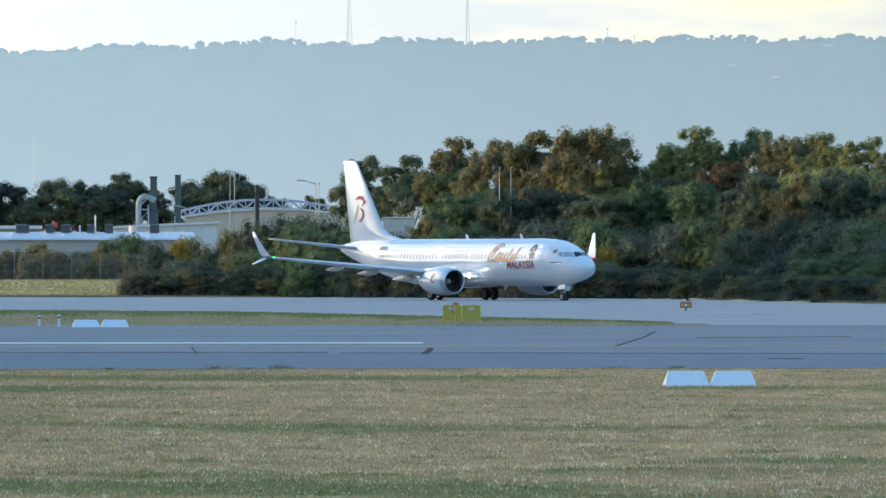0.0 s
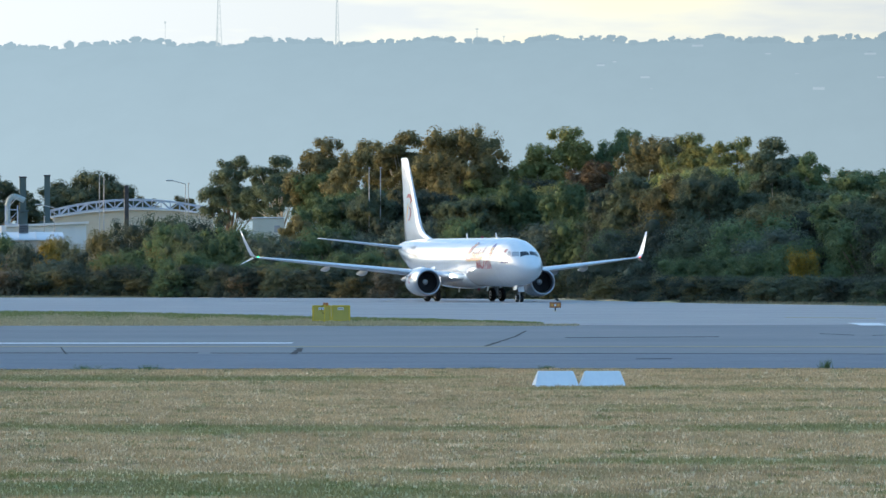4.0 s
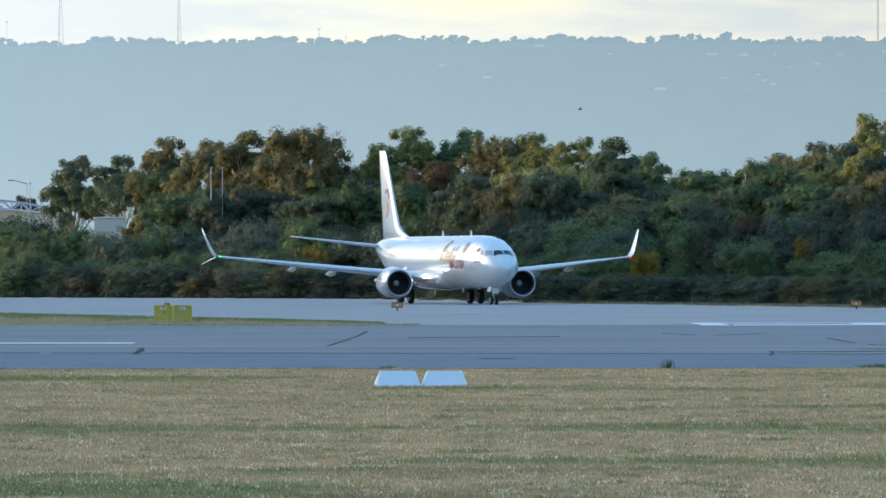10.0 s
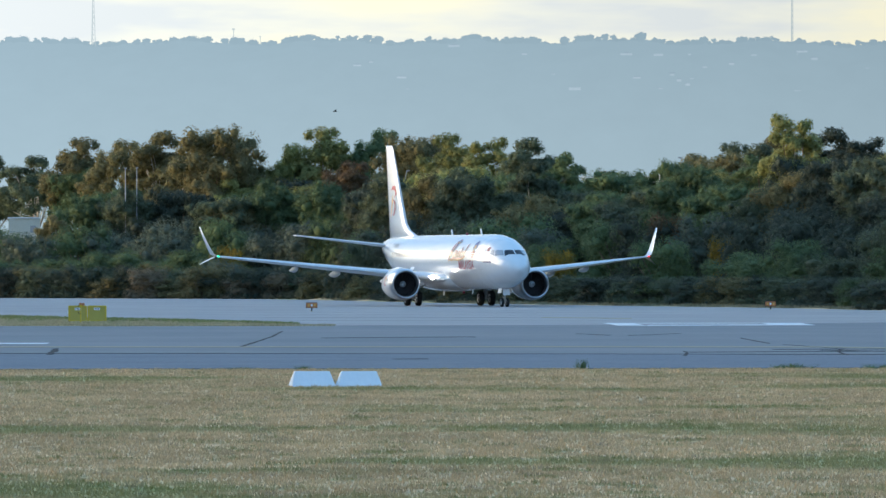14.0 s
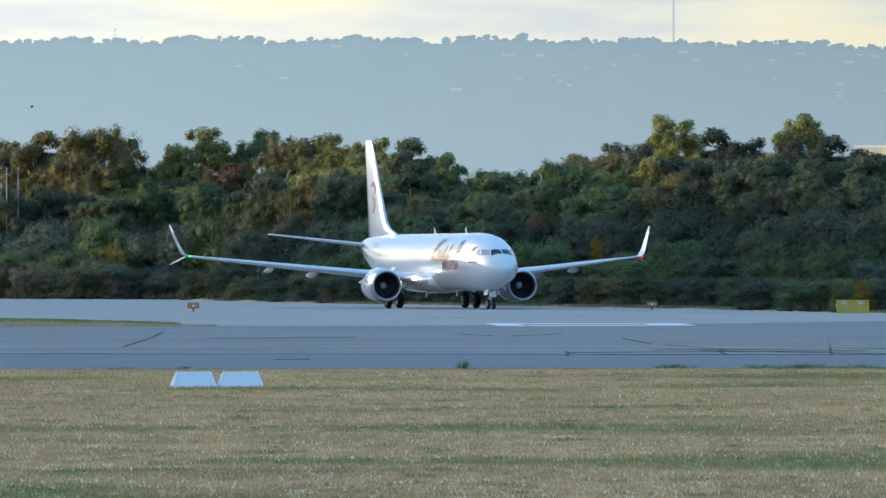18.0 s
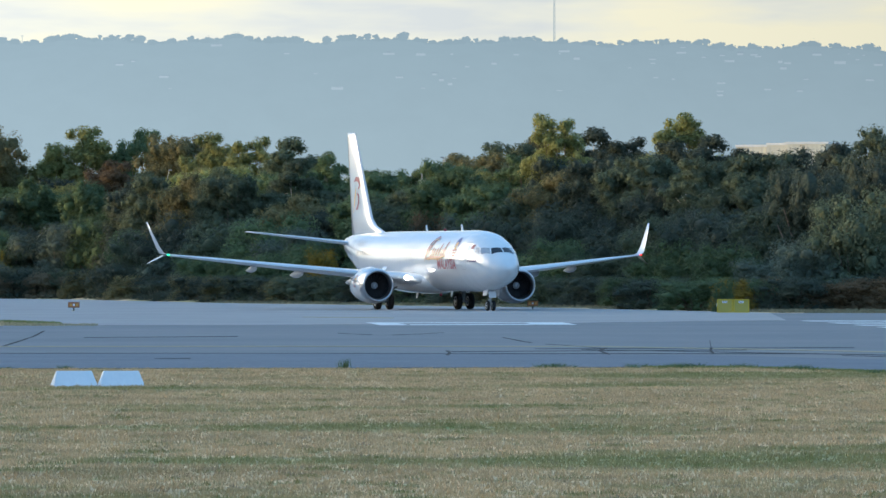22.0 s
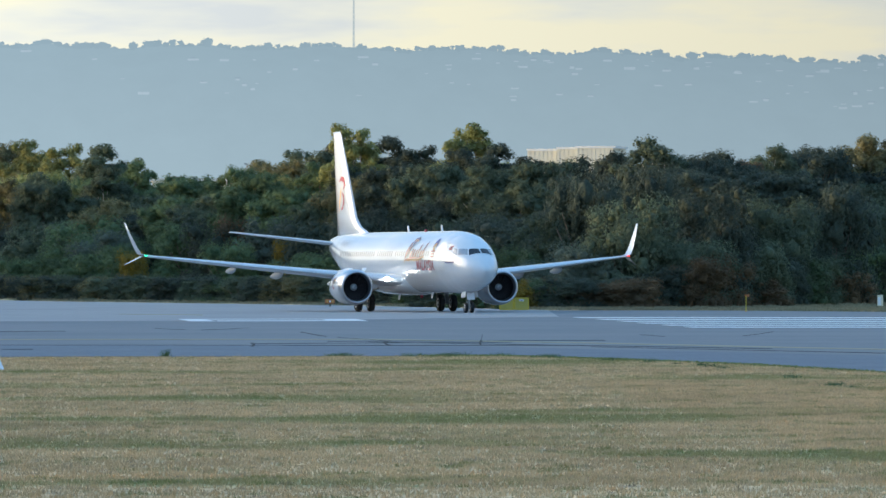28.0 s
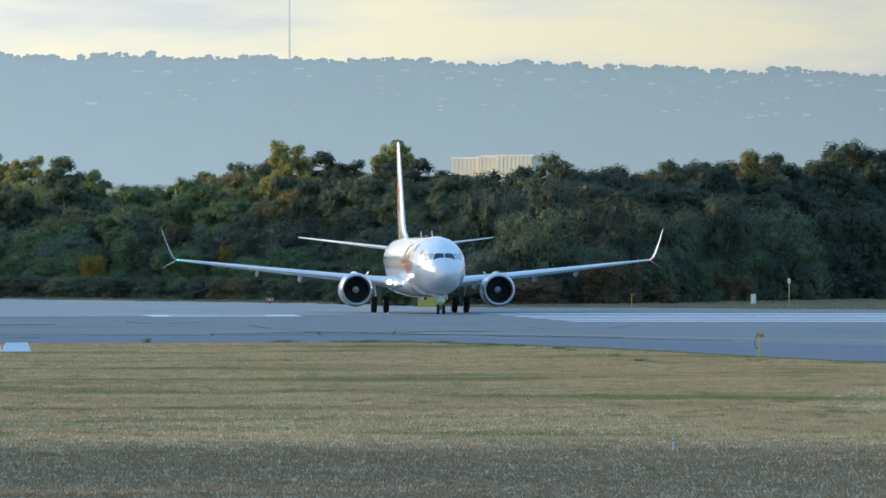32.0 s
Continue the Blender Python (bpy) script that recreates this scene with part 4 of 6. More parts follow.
    # cowling emblem
    for m, r, w, a0, a1 in ((RED, 0.38, 0.16, 60, 300), (GOLD, 0.18, 0.12, -40, 220)):
        bm = swirl(bmesh.new(), 0, 0, r, r, a0, a1, 0.05, w)
        bmesh.ops.subdivide_edges(bm, edges=bm.edges[:], cuts=1)
        for v in bm.verts:
            yy, ang = 11.0 - v.co.x, v.co.y / 1.2 + 0.25
            rad = float(np.interp(yy, (9.8, 10.4, 11.2, 12.2), (1.14, 1.20, 1.20, 1.12))) + 0.012
            v.co = c + Vector((side * rad * math.cos(ang), yy, rad * math.sin(ang)))
        part("cowl_emblem", bm, m, nacelle)
    # landing lamps in the wing root
    lampmat = glow("landing_lamp", (1.0, 0.95, 0.86), 30.0)
    for dx in ((0.35,) if side < 0 else ()):
        bm = bmesh.new()
        rod(bm, (side * (2.25 + dx), 10.40 + dx * 1.1, 2.14 + dx * 0.08), (side * (2.25 + dx), 10.48 + dx * 1.1, 2.14 + dx * 0.08), 0.16, 0.16, 16)
        part("landing_light", bm, lampmat, wing, "bright landing lamp in the wing root")

# fin
fin = smooth(part("fin", loft(bmesh.new(), [[Vector((sx * th * prof(u), y0 + u * (y1 - y0), z)) for sx, u in [(1, k / 10) for k in range(11)] + [(-1, 1 - k / 10) for k in range(1, 10)]]
                                           for z, y0, y1, th in ((4.9, 23.2, 33.55, 0.22), (5.35, 25.2, 33.66, 0.30), (5.75, 27.1, 33.74, 0.34), (6.3, 28.2, 33.84, 0.34), (8, 29.45, 34.12, 0.28), (10, 30.9, 34.45, 0.22), (12.1, 32.45, 34.8, 0.15), (12.4, 32.9, 34.83, 0.08))]
                             ) if (prof := (lambda u: 1.9 * (math.sqrt(max(u, 0)) * 0.55 * (1 - u) + 0.35 * u * (1 - u)) + 0.01)) else None, WHITE, plane, "white fin"))
for right in (True, False):
    sx = -1 if right else 1
    for m, pts, ws, o in ((GOLD, [(-0.85, -1.2), (-0.55, -0.5), (-0.25, 0.2), (-0.1, 0.6)], [0.10, 0.34, 0.34, 0.08], 0.36),
                          (RED, [(-0.65, 1.0), (-0.1, 1.2), (0.55, 1.15), (0.9, 0.75), (0.45, 0.40)], [0.06, 0.3, 0.38, 0.36, 0.06], 0.37),
                          (RED, [(0.15, 0.25), (0.65, 0.0), (0.75, -0.45), (0.40, -0.85), (-0.05, -0.95)], [0.06, 0.28, 0.36, 0.28, 0.06], 0.375)):
        bm = stroke(bmesh.new(), pts, ws)
        bmesh.ops.subdivide_edges(bm, edges=bm.edges[:], cuts=1)
        for v in bm.verts:
            z = 7.9 + v.co.y
            y = 32.0 - v.co.x
            lo, hi, th = (interp(z, 6.3, a, 8, b, 10, d) for a, b, d in ((28.2, 29.45, 30.9), (33.84, 34.12, 34.45), (0.34, 0.28, 0.22)))
            u = (y - lo) / (hi - lo)
            v.co = Vector((sx * (th * prof(min(max(u, 0), 1)) + 0.012 + (o - 0.36)), y, z))
        part("fin_emblem", bm, m, fin, "red and gold brush emblem")

# aerials, probes, beacons
for y, z0, h in ((6.2, 5.33, 0.42), (14.6, 5.33, 0.42), (8.6, 1.27, -0.38), (16.9, 1.1, -0.35)):
    part("blade_aerial", blade_quad(bmesh.new(), (0, y, z0), (0, y + 0.42, z0), (0, y + 0.52, z0 + h), (0, y + 0.30, z0 + h), 0.05), WHITE, fuselage)
for y, z in ((10.5, 5.38), (11.5, 1.02)):
    bm = bmesh.new()
    bmesh.ops.create_uvsphere(bm, u_segments=12, v_segments=8, radius=0.11, matrix=Matrix.Translation((0, y, z)))
    part("beacon", bm, RED, fuselage, "dark red beacon")


# undercarriage
def wheel(parent, x, y, r, w):
    """A tyre on its rim, both turning together about the axle."""
    hub = new("wheel")
    hub.parent = parent
    hub.location = (x, y, r)
    n = 28

    def ring(prof, name, m):
        rings = [[Vector((xx, rr * math.cos(2 * math.pi * k / n), rr * math.sin(2 * math.pi * k / n))) for k in range(n)] for xx, rr in prof]
        return smooth(part(name, loft(bmesh.new(), rings), m, hub))
    ring([(-w * 0.42, r * 0.55), (-w * 0.5, r * 0.75), (-w * 0.44, r * 0.93), (-w * 0.25, r), (w * 0.25, r), (w * 0.44, r * 0.93), (w * 0.5, r * 0.75), (w * 0.42, r * 0.55)], "tyre", RUBBER)
    ring([(-w * 0.46, 0.03), (-w * 0.38, r * 0.3), (-w * 0.46, r * 0.58), (w * 0.46, r * 0.58), (w * 0.38, r * 0.3), (w * 0.46, 0.03)], "rim", RIM)
    return hub


WHEELS = []
gear = empty("nose_gear")
gear.parent = plane
bm = rod(bmesh.new(), (0, 0, 0.35), (0, -0.08, 1.9), 0.075, 0.09, 12)
part("strut", bm, STEEL, gear, "steel oleo strut")
part("axle", rod(bmesh.new(), (-0.28, 0, 0.34), (0.28, 0, 0.34), 0.05), STEEL, gear)
part("drag_brace", rod(bmesh.new(), (0, -0.05, 1.0), (0, -0.95, 1.75), 0.05), STEEL, gear)
for sx in (-1, 1):
    part("torque_link", rod(bmesh.new(), (sx * 0.04, 0.1, 0.5), (sx * 0.04, 0.34, 0.78), 0.03), STEEL, gear)
    part("gear_door", blade_quad(bmesh.new(), (sx * 0.36, -0.65, 1.42), (sx * 0.36, 0.35, 1.36), (sx * 0.42, 0.35, 0.98), (sx * 0.42, -0.6, 1.02), 0.03), WHITE, gear, "white nose-gear door hanging open")
    part("taxi_light", rod(bmesh.new(), (sx * 0.13, -0.16, 1.15), (sx * 0.13, -0.04, 1.15), 0.08, 0.06, 12), BARE, gear)
    WHEELS.append((wheel(plane, sx * 0.2, 0, 0.34, 0.2), 0.34))
part("front_door", blade_quad(bmesh.new(), (-0.26, -0.42, 1.32), (0.26, -0.42, 1.32), (0.26, -0.50, 0.86), (-0.26, -0.50, 0.86), 0.03), WHITE, gear, "white plate on the nose-gear leg")
for side in (1, -1):
    gear = empty("main_gear")
    gear.parent = plane
    x = side * 2.86
    part("strut", rod(bmesh.new(), (x, 15.6, 0.55), (x, 15.55, 2.2), 0.13, 0.16, 14), STEEL, gear, "steel oleo strut")
    part("axle", rod(bmesh.new(), (x - 0.55, 15.6, 0.56), (x + 0.55, 15.6, 0.56), 0.08), STEEL, gear)
    part("side_brace", rod(bmesh.new(), (x, 15.6, 1.2), (x - side * 1.4, 15.6, 1.7), 0.06), STEEL, gear)
    part("torque_link", rod(bmesh.new(), (x, 15.9, 0.7), (x, 16.2, 1.15), 0.05), STEEL, gear)
    part("gear_door", blade_quad(bmesh.new(), (x + side * 0.28, 15.2, 1.15), (x + side * 0.28, 16.0, 1.15), (x + side * 0.45, 16.1, 2.2), (x + side * 0.45, 15.1, 2.2), 0.03), WHITE, gear)
    for dx in (-0.43, 0.43):
        WHEELS.append((wheel(plane, x + dx, 15.6, 0.565, 0.40), 0.565))


# ---- trees and scrub ----
def leaves(clumps, count, size, seed):
    """Many small sprays of leaves, gathered round clumps (x, y, z, radius, flatness), thickest on their upper side."""
    r = np.random.default_rng(seed)
    c = np.array(clumps)
    weight = c[:, 3] ** 2
    pick = r.choice(len(c), count, p=weight / weight.sum())
    d = r.normal(size=(count, 3)) + np.array([0, 0, 0.25])
    d /= np.linalg.norm(d, axis=1)[:, None]
    reach = r.uniform(0.5, 1.0, count) ** 0.5 + 0.12 * np.abs(r.normal(size=count)).clip(0, 2.4)
    p = c[pick, :3] + d * (c[pick, 3] * reach)[:, None] * np.stack([np.ones(count), np.ones(count), c[pick, 4]], 1)
    n = d + np.array([0, 0, 0.35]) + 0.34 * r.normal(size=(count, 3))
    n /= np.linalg.norm(n, axis=1)[:, None]
    u = np.cross(n, r.normal(size=(count, 3)))
    u /= np.linalg.norm(u, axis=1)[:, None] + 1e-6
    w = np.cross(n, u)
    L = (size * r.uniform(0.6, 1.4, count))[:, None]
    return np.stack([p + u * L, p - u * L * 0.6 + w * L * 0.6, p - u * L * 0.6 - w * L * 0.6], 1).reshape(-1, 3)


bm = bmesh.new()
bmesh.ops.create_icosphere(bm, subdivisions=2, radius=1)
BALL_V = np.array([v.co[:] for v in bm.verts])
BALL_F = np.array([[v.index for v in f.verts] for f in bm.faces])
bm.free()


def hearts(clumps, seed, share):
    """The dense twiggy inside of each clump: an uneven lump."""
    r = np.random.default_rng(seed + 500)
    vs, fs = [], []
    for k, (x, y, z, rad, flat) in enumerate(clumps):
        v = BALL_V * (1 + 0.17 * r.normal(size=(len(BALL_V), 1)).clip(-1.6, 1.6))
        v = v * rad * share * np.array([1, 1, flat])
        vs.append(v + np.array([x, y, z]))
        fs.append(BALL_F + k * len(BALL_V))
    return np.concatenate(vs), np.concatenate(fs)


def crown_mesh(name, clumps, count, size, seed, material, spread=0, share=0.5):
    """A crown: leafy lumps with loose sprays of leaves all over them."""
    v = leaves(clumps, count, size, seed)
    f = np.arange(len(v)).reshape(-1, 3)
    if share:
        hv, hf = hearts(clumps, seed, share)
        f = np.concatenate([f, hf + len(v)])
        v = np.concatenate([v, hv])
    if spread:
        v[:, 2] /= np.percentile(v[:, 2], 99.7)
        v[:, :2] *= spread / 2 / np.percentile(np.hypot(v[:, 0], v[:, 1]), 98)
    k = len(f)
    me = bpy.data.meshes.new(name)
    me.vertices.add(len(v))
    me.vertices.foreach_set("co", v.astype(np.float32).ravel())
    me.loops.add(3 * k)
    me.loops.foreach_set("vertex_index", f.astype(np.int32).ravel())
    me.polygons.add(k)
    me.polygons.foreach_set("loop_start", np.arange(0, 3 * k, 3, dtype=np.int32))
    me.update(calc_edges=True)
    me.polygons.foreach_set("use_smooth", np.arange(k) >= count)
    me.materials.append(material)
    return me


def tree_kind(seed, spread, trunk_share, lumps, count, bark, sparse=1.0):
    """One tree, 1 m high and `spread` wide before scaling to size: trunk and limbs, and clumps for the crown."""
    r = random.Random(seed)
    bm = bmesh.new()
    lean = Vector((r.uniform(-0.06, 0.06), r.uniform(-0.06, 0.06), 0))
    fork = Vector((lean.x, lean.y, trunk_share))
    rod(bm, (0, 0, -0.04), fork * 0.5 + Vector((r.uniform(-0.01, 0.01), 0, 0)), 0.024, 0.019, 8)
    rod(bm, fork * 0.5, fork, 0.019, 0.015, 8)
    clumps = []
    for k in range(lumps):
        # limb ends lie in the shell of a broad dome
        a = 2 * math.pi * (k * 0.618 + r.uniform(-0.08, 0.08))
        rise = -0.35 + 1.35 * (k + 0.5) / lumps
        deep = r.uniform(0.62, 1.0)
        mid = trunk_share + (1 - trunk_share) * 0.42
        wide = spread * 0.42 * deep * math.sqrt(max(0.03, 1 - rise * rise)) * r.uniform(0.85, 1.15)
        tip = Vector((wide * math.cos(a), wide * math.sin(a), mid + (1 - trunk_share) * 0.5 * rise * deep))
        elbow = fork.lerp(tip, 0.5) + Vector((r.uniform(-0.03, 0.03), r.uniform(-0.03, 0.03), 0.02))
        rod(bm, fork, elbow, 0.010, 0.006, 5)
        rod(bm, elbow, tip, 0.006, 0.002, 5)
        rad = spread * r.uniform(0.10, 0.165) * sparse
        clumps.append((*tip, rad * 0.85, r.uniform(0.7, 0.9)))
        for k in range(6):
            q = r.uniform(0, 6.28)
            out = rad * r.uniform(0.5, 1.15)
            clumps.append((tip.x + math.cos(q) * out, tip.y + math.sin(q) * out, tip.z + r.uniform(-0.35, 0.5) * rad, rad * r.uniform(0.36, 0.62), r.uniform(0.75, 1.0)))
    top = max(c[2] + c[3] * c[4] for c in clumps)
    wide = max(math.hypot(c[0], c[1]) + c[3] for c in clumps) * 2
    kz, kx = 1 / top, spread / wide
    bmesh.ops.scale(bm, vec=(kx, kx, kz), verts=bm.verts)
    clumps = [(x * kx, y * kx, z * kz, q * kx, f * kz / kx) for x, y, z, q, f in clumps]
    return bm, clumps, bark, count


TREE_KINDS = []
for seed, spread, trunk, lumps, count, bark, sparse in ((1, 0.80, 0.30, 30, 24000, BARK, 1.0), (2, 0.62, 0.38, 24, 19000, PALE_BARK, 0.95), (3, 1.0, 0.28, 34, 26000, BARK, 0.9),
                                                        (4, 0.70, 0.42, 22, 17000, PALE_BARK, 0.85), (5, 0.9, 0.22, 32, 26000, BARK, 1.05), (6, 0.55, 0.25, 26, 19000, BARK, 0.95)):
    bm, clumps, bark, count = tree_kind(seed, spread, trunk, lumps, count, bark, sparse)
    wood = bpy.data.meshes.new("trunk")
    bm.to_mesh(wood)
    bm.free()
    wood.materials.append(bark)
    TREE_KINDS.append((wood, clumps, count, spread))
CROWNS = {}
KIND_WORDS = {"dark": "dark green", "green": "green", "olive": "olive green", "lime": "yellow-green", "copper": "copper-brown", "grey": "grey-green", "heath": "dry brown", "deep": "deep green", "flower": "golden-flowered"}


def tree(b, far, high, wide, colour, kind, label="", count=0, leaf=0.0082, share=0.5):
    """A tree at a bearing and distance, with its height and breadth in metres."""
    ratio = 1.22 * wide / (high - 1.6)
    if abs(TREE_KINDS[kind][3] - ratio) > 0.16:
        kind = min(range(len(TREE_KINDS)), key=lambda k: abs(TREE_KINDS[k][3] - ratio) + 0.02 * ((k + int(far)) % 3))
    wood, clumps, usual, spread = TREE_KINDS[kind]
    key = (kind, colour, count)
    if key not in CROWNS:
        CROWNS[key] = crown_mesh("crown", clumps, count or usual, leaf, kind * 7 + 3, LEAF[colour], spread, share)
    p = at(b, far)
    p.z = level(p.x, p.y)
    s, high = 1.22 * wide / spread, high - 1.6
    thing = empty("tree", Matrix.Translation(p) @ Matrix.Rotation(random.uniform(0, 6.28), 4, "Z"),
                  label=label or "tall %s gum tree behind the scrub" % KIND_WORDS[colour], category="tree", group="trees of the wood")
    for name, me in (("trunk", wood), ("crown", CROWNS[key])):
        shared(name, me, thing, Matrix.Diagonal((s, s, high, 1)))
    return thing


SHRUBS = {}


def shrub(b, far, high, wide, colour, kind, label=""):
    key = (kind, colour)
    if key not in SHRUBS:
        r = random.Random(50 + kind)
        cl = [(r.uniform(-0.36, 0.36), r.uniform(-0.36, 0.36), r.uniform(0.10, 0.62) + 0.10 * r.random(), r.choice((0.10, 0.12, 0.15, 0.2)) * r.uniform(0.85, 1.15), 0.85) for _ in range(36 + 5 * kind)]
        bm = bmesh.new()
        for c in cl[:9]:
            rod(bm, (0, 0, -0.05), (c[0] * 0.8, c[1] * 0.8, c[2]), 0.018, 0.006, 5)
        cl += [(0.42 * math.cos(q), 0.42 * math.sin(q), r.uniform(0.02, 0.12), r.uniform(0.10, 0.17), 1.2) for q in np.linspace(0, 6.28, 14)]
        stems = bpy.data.meshes.new("stem")
        bm.to_mesh(stems)
        bm.free()
        stems.materials.append(BARK)
        SHRUBS[key] = (stems, crown_mesh("foliage", cl, 12000, 0.0150, 90 + kind, LEAF[colour], 1.0, 0.42))
    # kept low where the taxiing wing sweeps over the scrub's edge
    if -1.8 < b < 4.4 and far - wood_edge(b) - wide / 2 < 6:
        high = min(high, 2.2)
    p = at(b, far)
    p.z = level(p.x, p.y)
    thing = empty("shrub", Matrix.Translation(p) @ Matrix.Rotation(random.uniform(0, 6.28), 4, "Z"),
                  label=label or "dense rounded %s shrub at the wood's edge" % KIND_WORDS[colour], category="shrub", group="scrub along the taxiway")
    for name, me in zip(("stem", "foliage"), SHRUBS[key]):
        shared(name, me, thing, Matrix.Diagonal((wide, wide, high, 1)))
    return thing


random.seed(11)
# tall trees that make the skyline: bearing, distance, height, breadth, colour, shape
for row in ((-8.6, 880, 14.6, 10, "dark", 4), (-8.1, 885, 14.2, 9, "deep", 0), (-7.55, 880, 14.4, 11, "dark", 2), (-6.98, 885, 15.2, 8, "dark", 4), (-6.72, 890, 13.0, 5, "dark", 5), (-6.22, 880, 15.4, 12, "dark", 0), (-6.05, 884, 13.6, 9, "deep", 4), (-7.2, 884, 13.8, 9, "deep", 0),
            (-5.72, 885, 12.2, 4.6, "olive", 4), (-5.42, 880, 12.2, 4.4, "olive", 5), (-7.28, 890, 11.5, 5, "dark", 5), (-7.9, 890, 11, 5, "olive", 5), (-5.05, 760, 15.4, 6.5, "dark", 5), (-4.65, 750, 15.3, 7, "dark", 0), (-4.25, 715, 16.6, 7, "olive", 1), (-3.93, 705, 16.2, 7, "olive", 3),
            (-3.55, 700, 17.0, 8, "olive", 2), (-3.1, 690, 17.2, 9, "olive", 0), (-2.72, 690, 11, 6, "olive", 4), (-2.45, 690, 15.5, 6, "lime", 1)):
    tree(*row)
for row in ((-2.15, 690, 17.2, 8, "lime", 2), (-1.75, 690, 17.0, 7, "green", 3), (-1.35, 680, 16.2, 8, "olive", 0), (-2.0, 665, 13.4, 7, "copper", 4), (-1.1, 660, 16.0, 6, "lime", 1),
            (-0.8, 650, 15.4, 6, "lime", 3), (-0.45, 640, 15.2, 7, "dark", 0), (-0.1, 625, 13.6, 4.5, "green", 5), (0.22, 610, 11.6, 5, "olive", 4), (0.62, 600, 11.6, 6, "green", 1),
            (0.95, 600, 13.0, 6, "olive", 4), (1.25, 590, 13.8, 6, "dark", 0), (1.62, 588, 14.2, 6, "olive", 2)):
    tree(*row)
for row in ((1.80, 552, 15.4, 5.6, "lime", 2), (2.14, 562, 14.5, 6.5, "deep", 0), (2.40, 555, 13.6, 5, "deep", 4), (2.78, 546, 15.3, 6.4, "lime", 2), (3.1, 540, 13.5, 6, "deep", 0), (3.4, 530, 12.2, 6, "deep", 5),
            (3.75, 520, 12.0, 7, "deep", 4), (4.2, 515, 12.4, 5, "deep", 3), (4.55, 515, 13.0, 6, "dark", 1), (4.95, 520, 12.6, 6, "deep", 0), (5.3, 525, 11.8, 6, "copper", 4),
            (5.6, 530, 13.2, 6, "dark", 3), (5.95, 540, 13.3, 7, "deep", 0), (6.35, 550, 14.4, 7, "olive", 2), (6.75, 555, 14.2, 7, "deep", 4)):
    tree(*row)
for row in ((7.15, 560, 14.6, 7, "dark", 3), (7.5, 570, 15.6, 8, "deep", 0), (7.95, 580, 15.4, 8, "deep", 2), (8.5, 590, 15, 8, "deep", 4), (9.1, 600, 15, 8, "deep", 0), (9.8, 610, 15, 9, "green", 2)):
    tree(*row)
# the rest of the wood below the skyline
b = -4.98
while b < 9.6:
    e = wood_edge(b)
    for k in range(3):
        if -5.1 < b < -4.15:
            if k == 0:
                shrub(b, e + 40, random.uniform(4.3, 4.9), 7, random.choice(("green", "dark")), 1)
            continue
        if k == 0:
            shrub(b + random.uniform(-0.1, 0.1), e + 40, random.uniform(5.0, 6.6), random.uniform(8, 10), "deep", random.randrange(3))
        # right of bearing 2 the missing sun is put into the leaf colours
        colour = random.choice(("deep", "deep", "dark", "deep") if b > 2.0 else ("dark", "green", "deep", "olive", "green", "lime", "dark") if k else ("green", "dark", "green", "olive", "dark", "deep"))
        tree(b + random.uniform(-0.15, 0.15), e + 44 + 16 * k + random.uniform(-6, 6), (random.uniform(9.0, 11.6) + 1.0 * k) * (0.92 if 3.2 < b < 4.3 else 0.86 if -0.2 < b < 0.9 else 1), random.uniform(5.2, 7.4), colour, random.choice((0, 2, 4, 5)))
    b += 0.31
# scrub in three belts
b = -6.9
while b < 10:
    e = wood_edge(b)
    tall = random.uniform(1.3, 1.9) if b > 2.6 and random.random() < 0.55 else 1.0
    shrub(b, e + random.uniform(1.5, 4), tall * random.uniform(1.8, 3.3), random.uniform(3.8, 5.8), random.choice(("deep", "dark", "deep", "copper", "green", "deep") if b > 2 else ("dark", "olive", "deep", "olive", "dark", "heath", "deep", "green")), random.randrange(3))
    if random.random() < 0.8:
        shrub(b + 0.08, e + random.uniform(9, 16), random.uniform(3.2, 5.0), random.uniform(5, 7), random.choice(("dark", "deep", "green", "grey", "deep") if b > 2 else ("green", "dark", "green", "green", "grey")), random.randrange(3))
    b += random.uniform(0.22, 0.36)
b = -6.8
while b < 2.5:
    e = wood_edge(b)
    shrub(b, e + random.uniform(2, 6), random.uniform(2.4, 3.3), random.uniform(4.2, 5.6), random.choice(("deep", "dark", "deep", "olive")), random.randrange(3))
    b += 0.2
b = -5.6
while b < 10:
    e = wood_edge(b)
    shrub(b + random.uniform(-0.1, 0.1), e + random.uniform(22, 34), random.uniform(5.2, 6.8), random.uniform(6, 9), random.choice(("dark", "deep", "dark") if b > 2 else ("green", "grey", "green", "dark", "deep")), random.randrange(3))
    b += random.uniform(0.24, 0.42)
tree(4.55, 512, 13.6, 6.5, "dark", 3, "sparse open-crowned gum tree above the wood", 5200, 0.009, 0.45)
tree(-4.44, 668, 8.6, 3.6, "olive", 3)
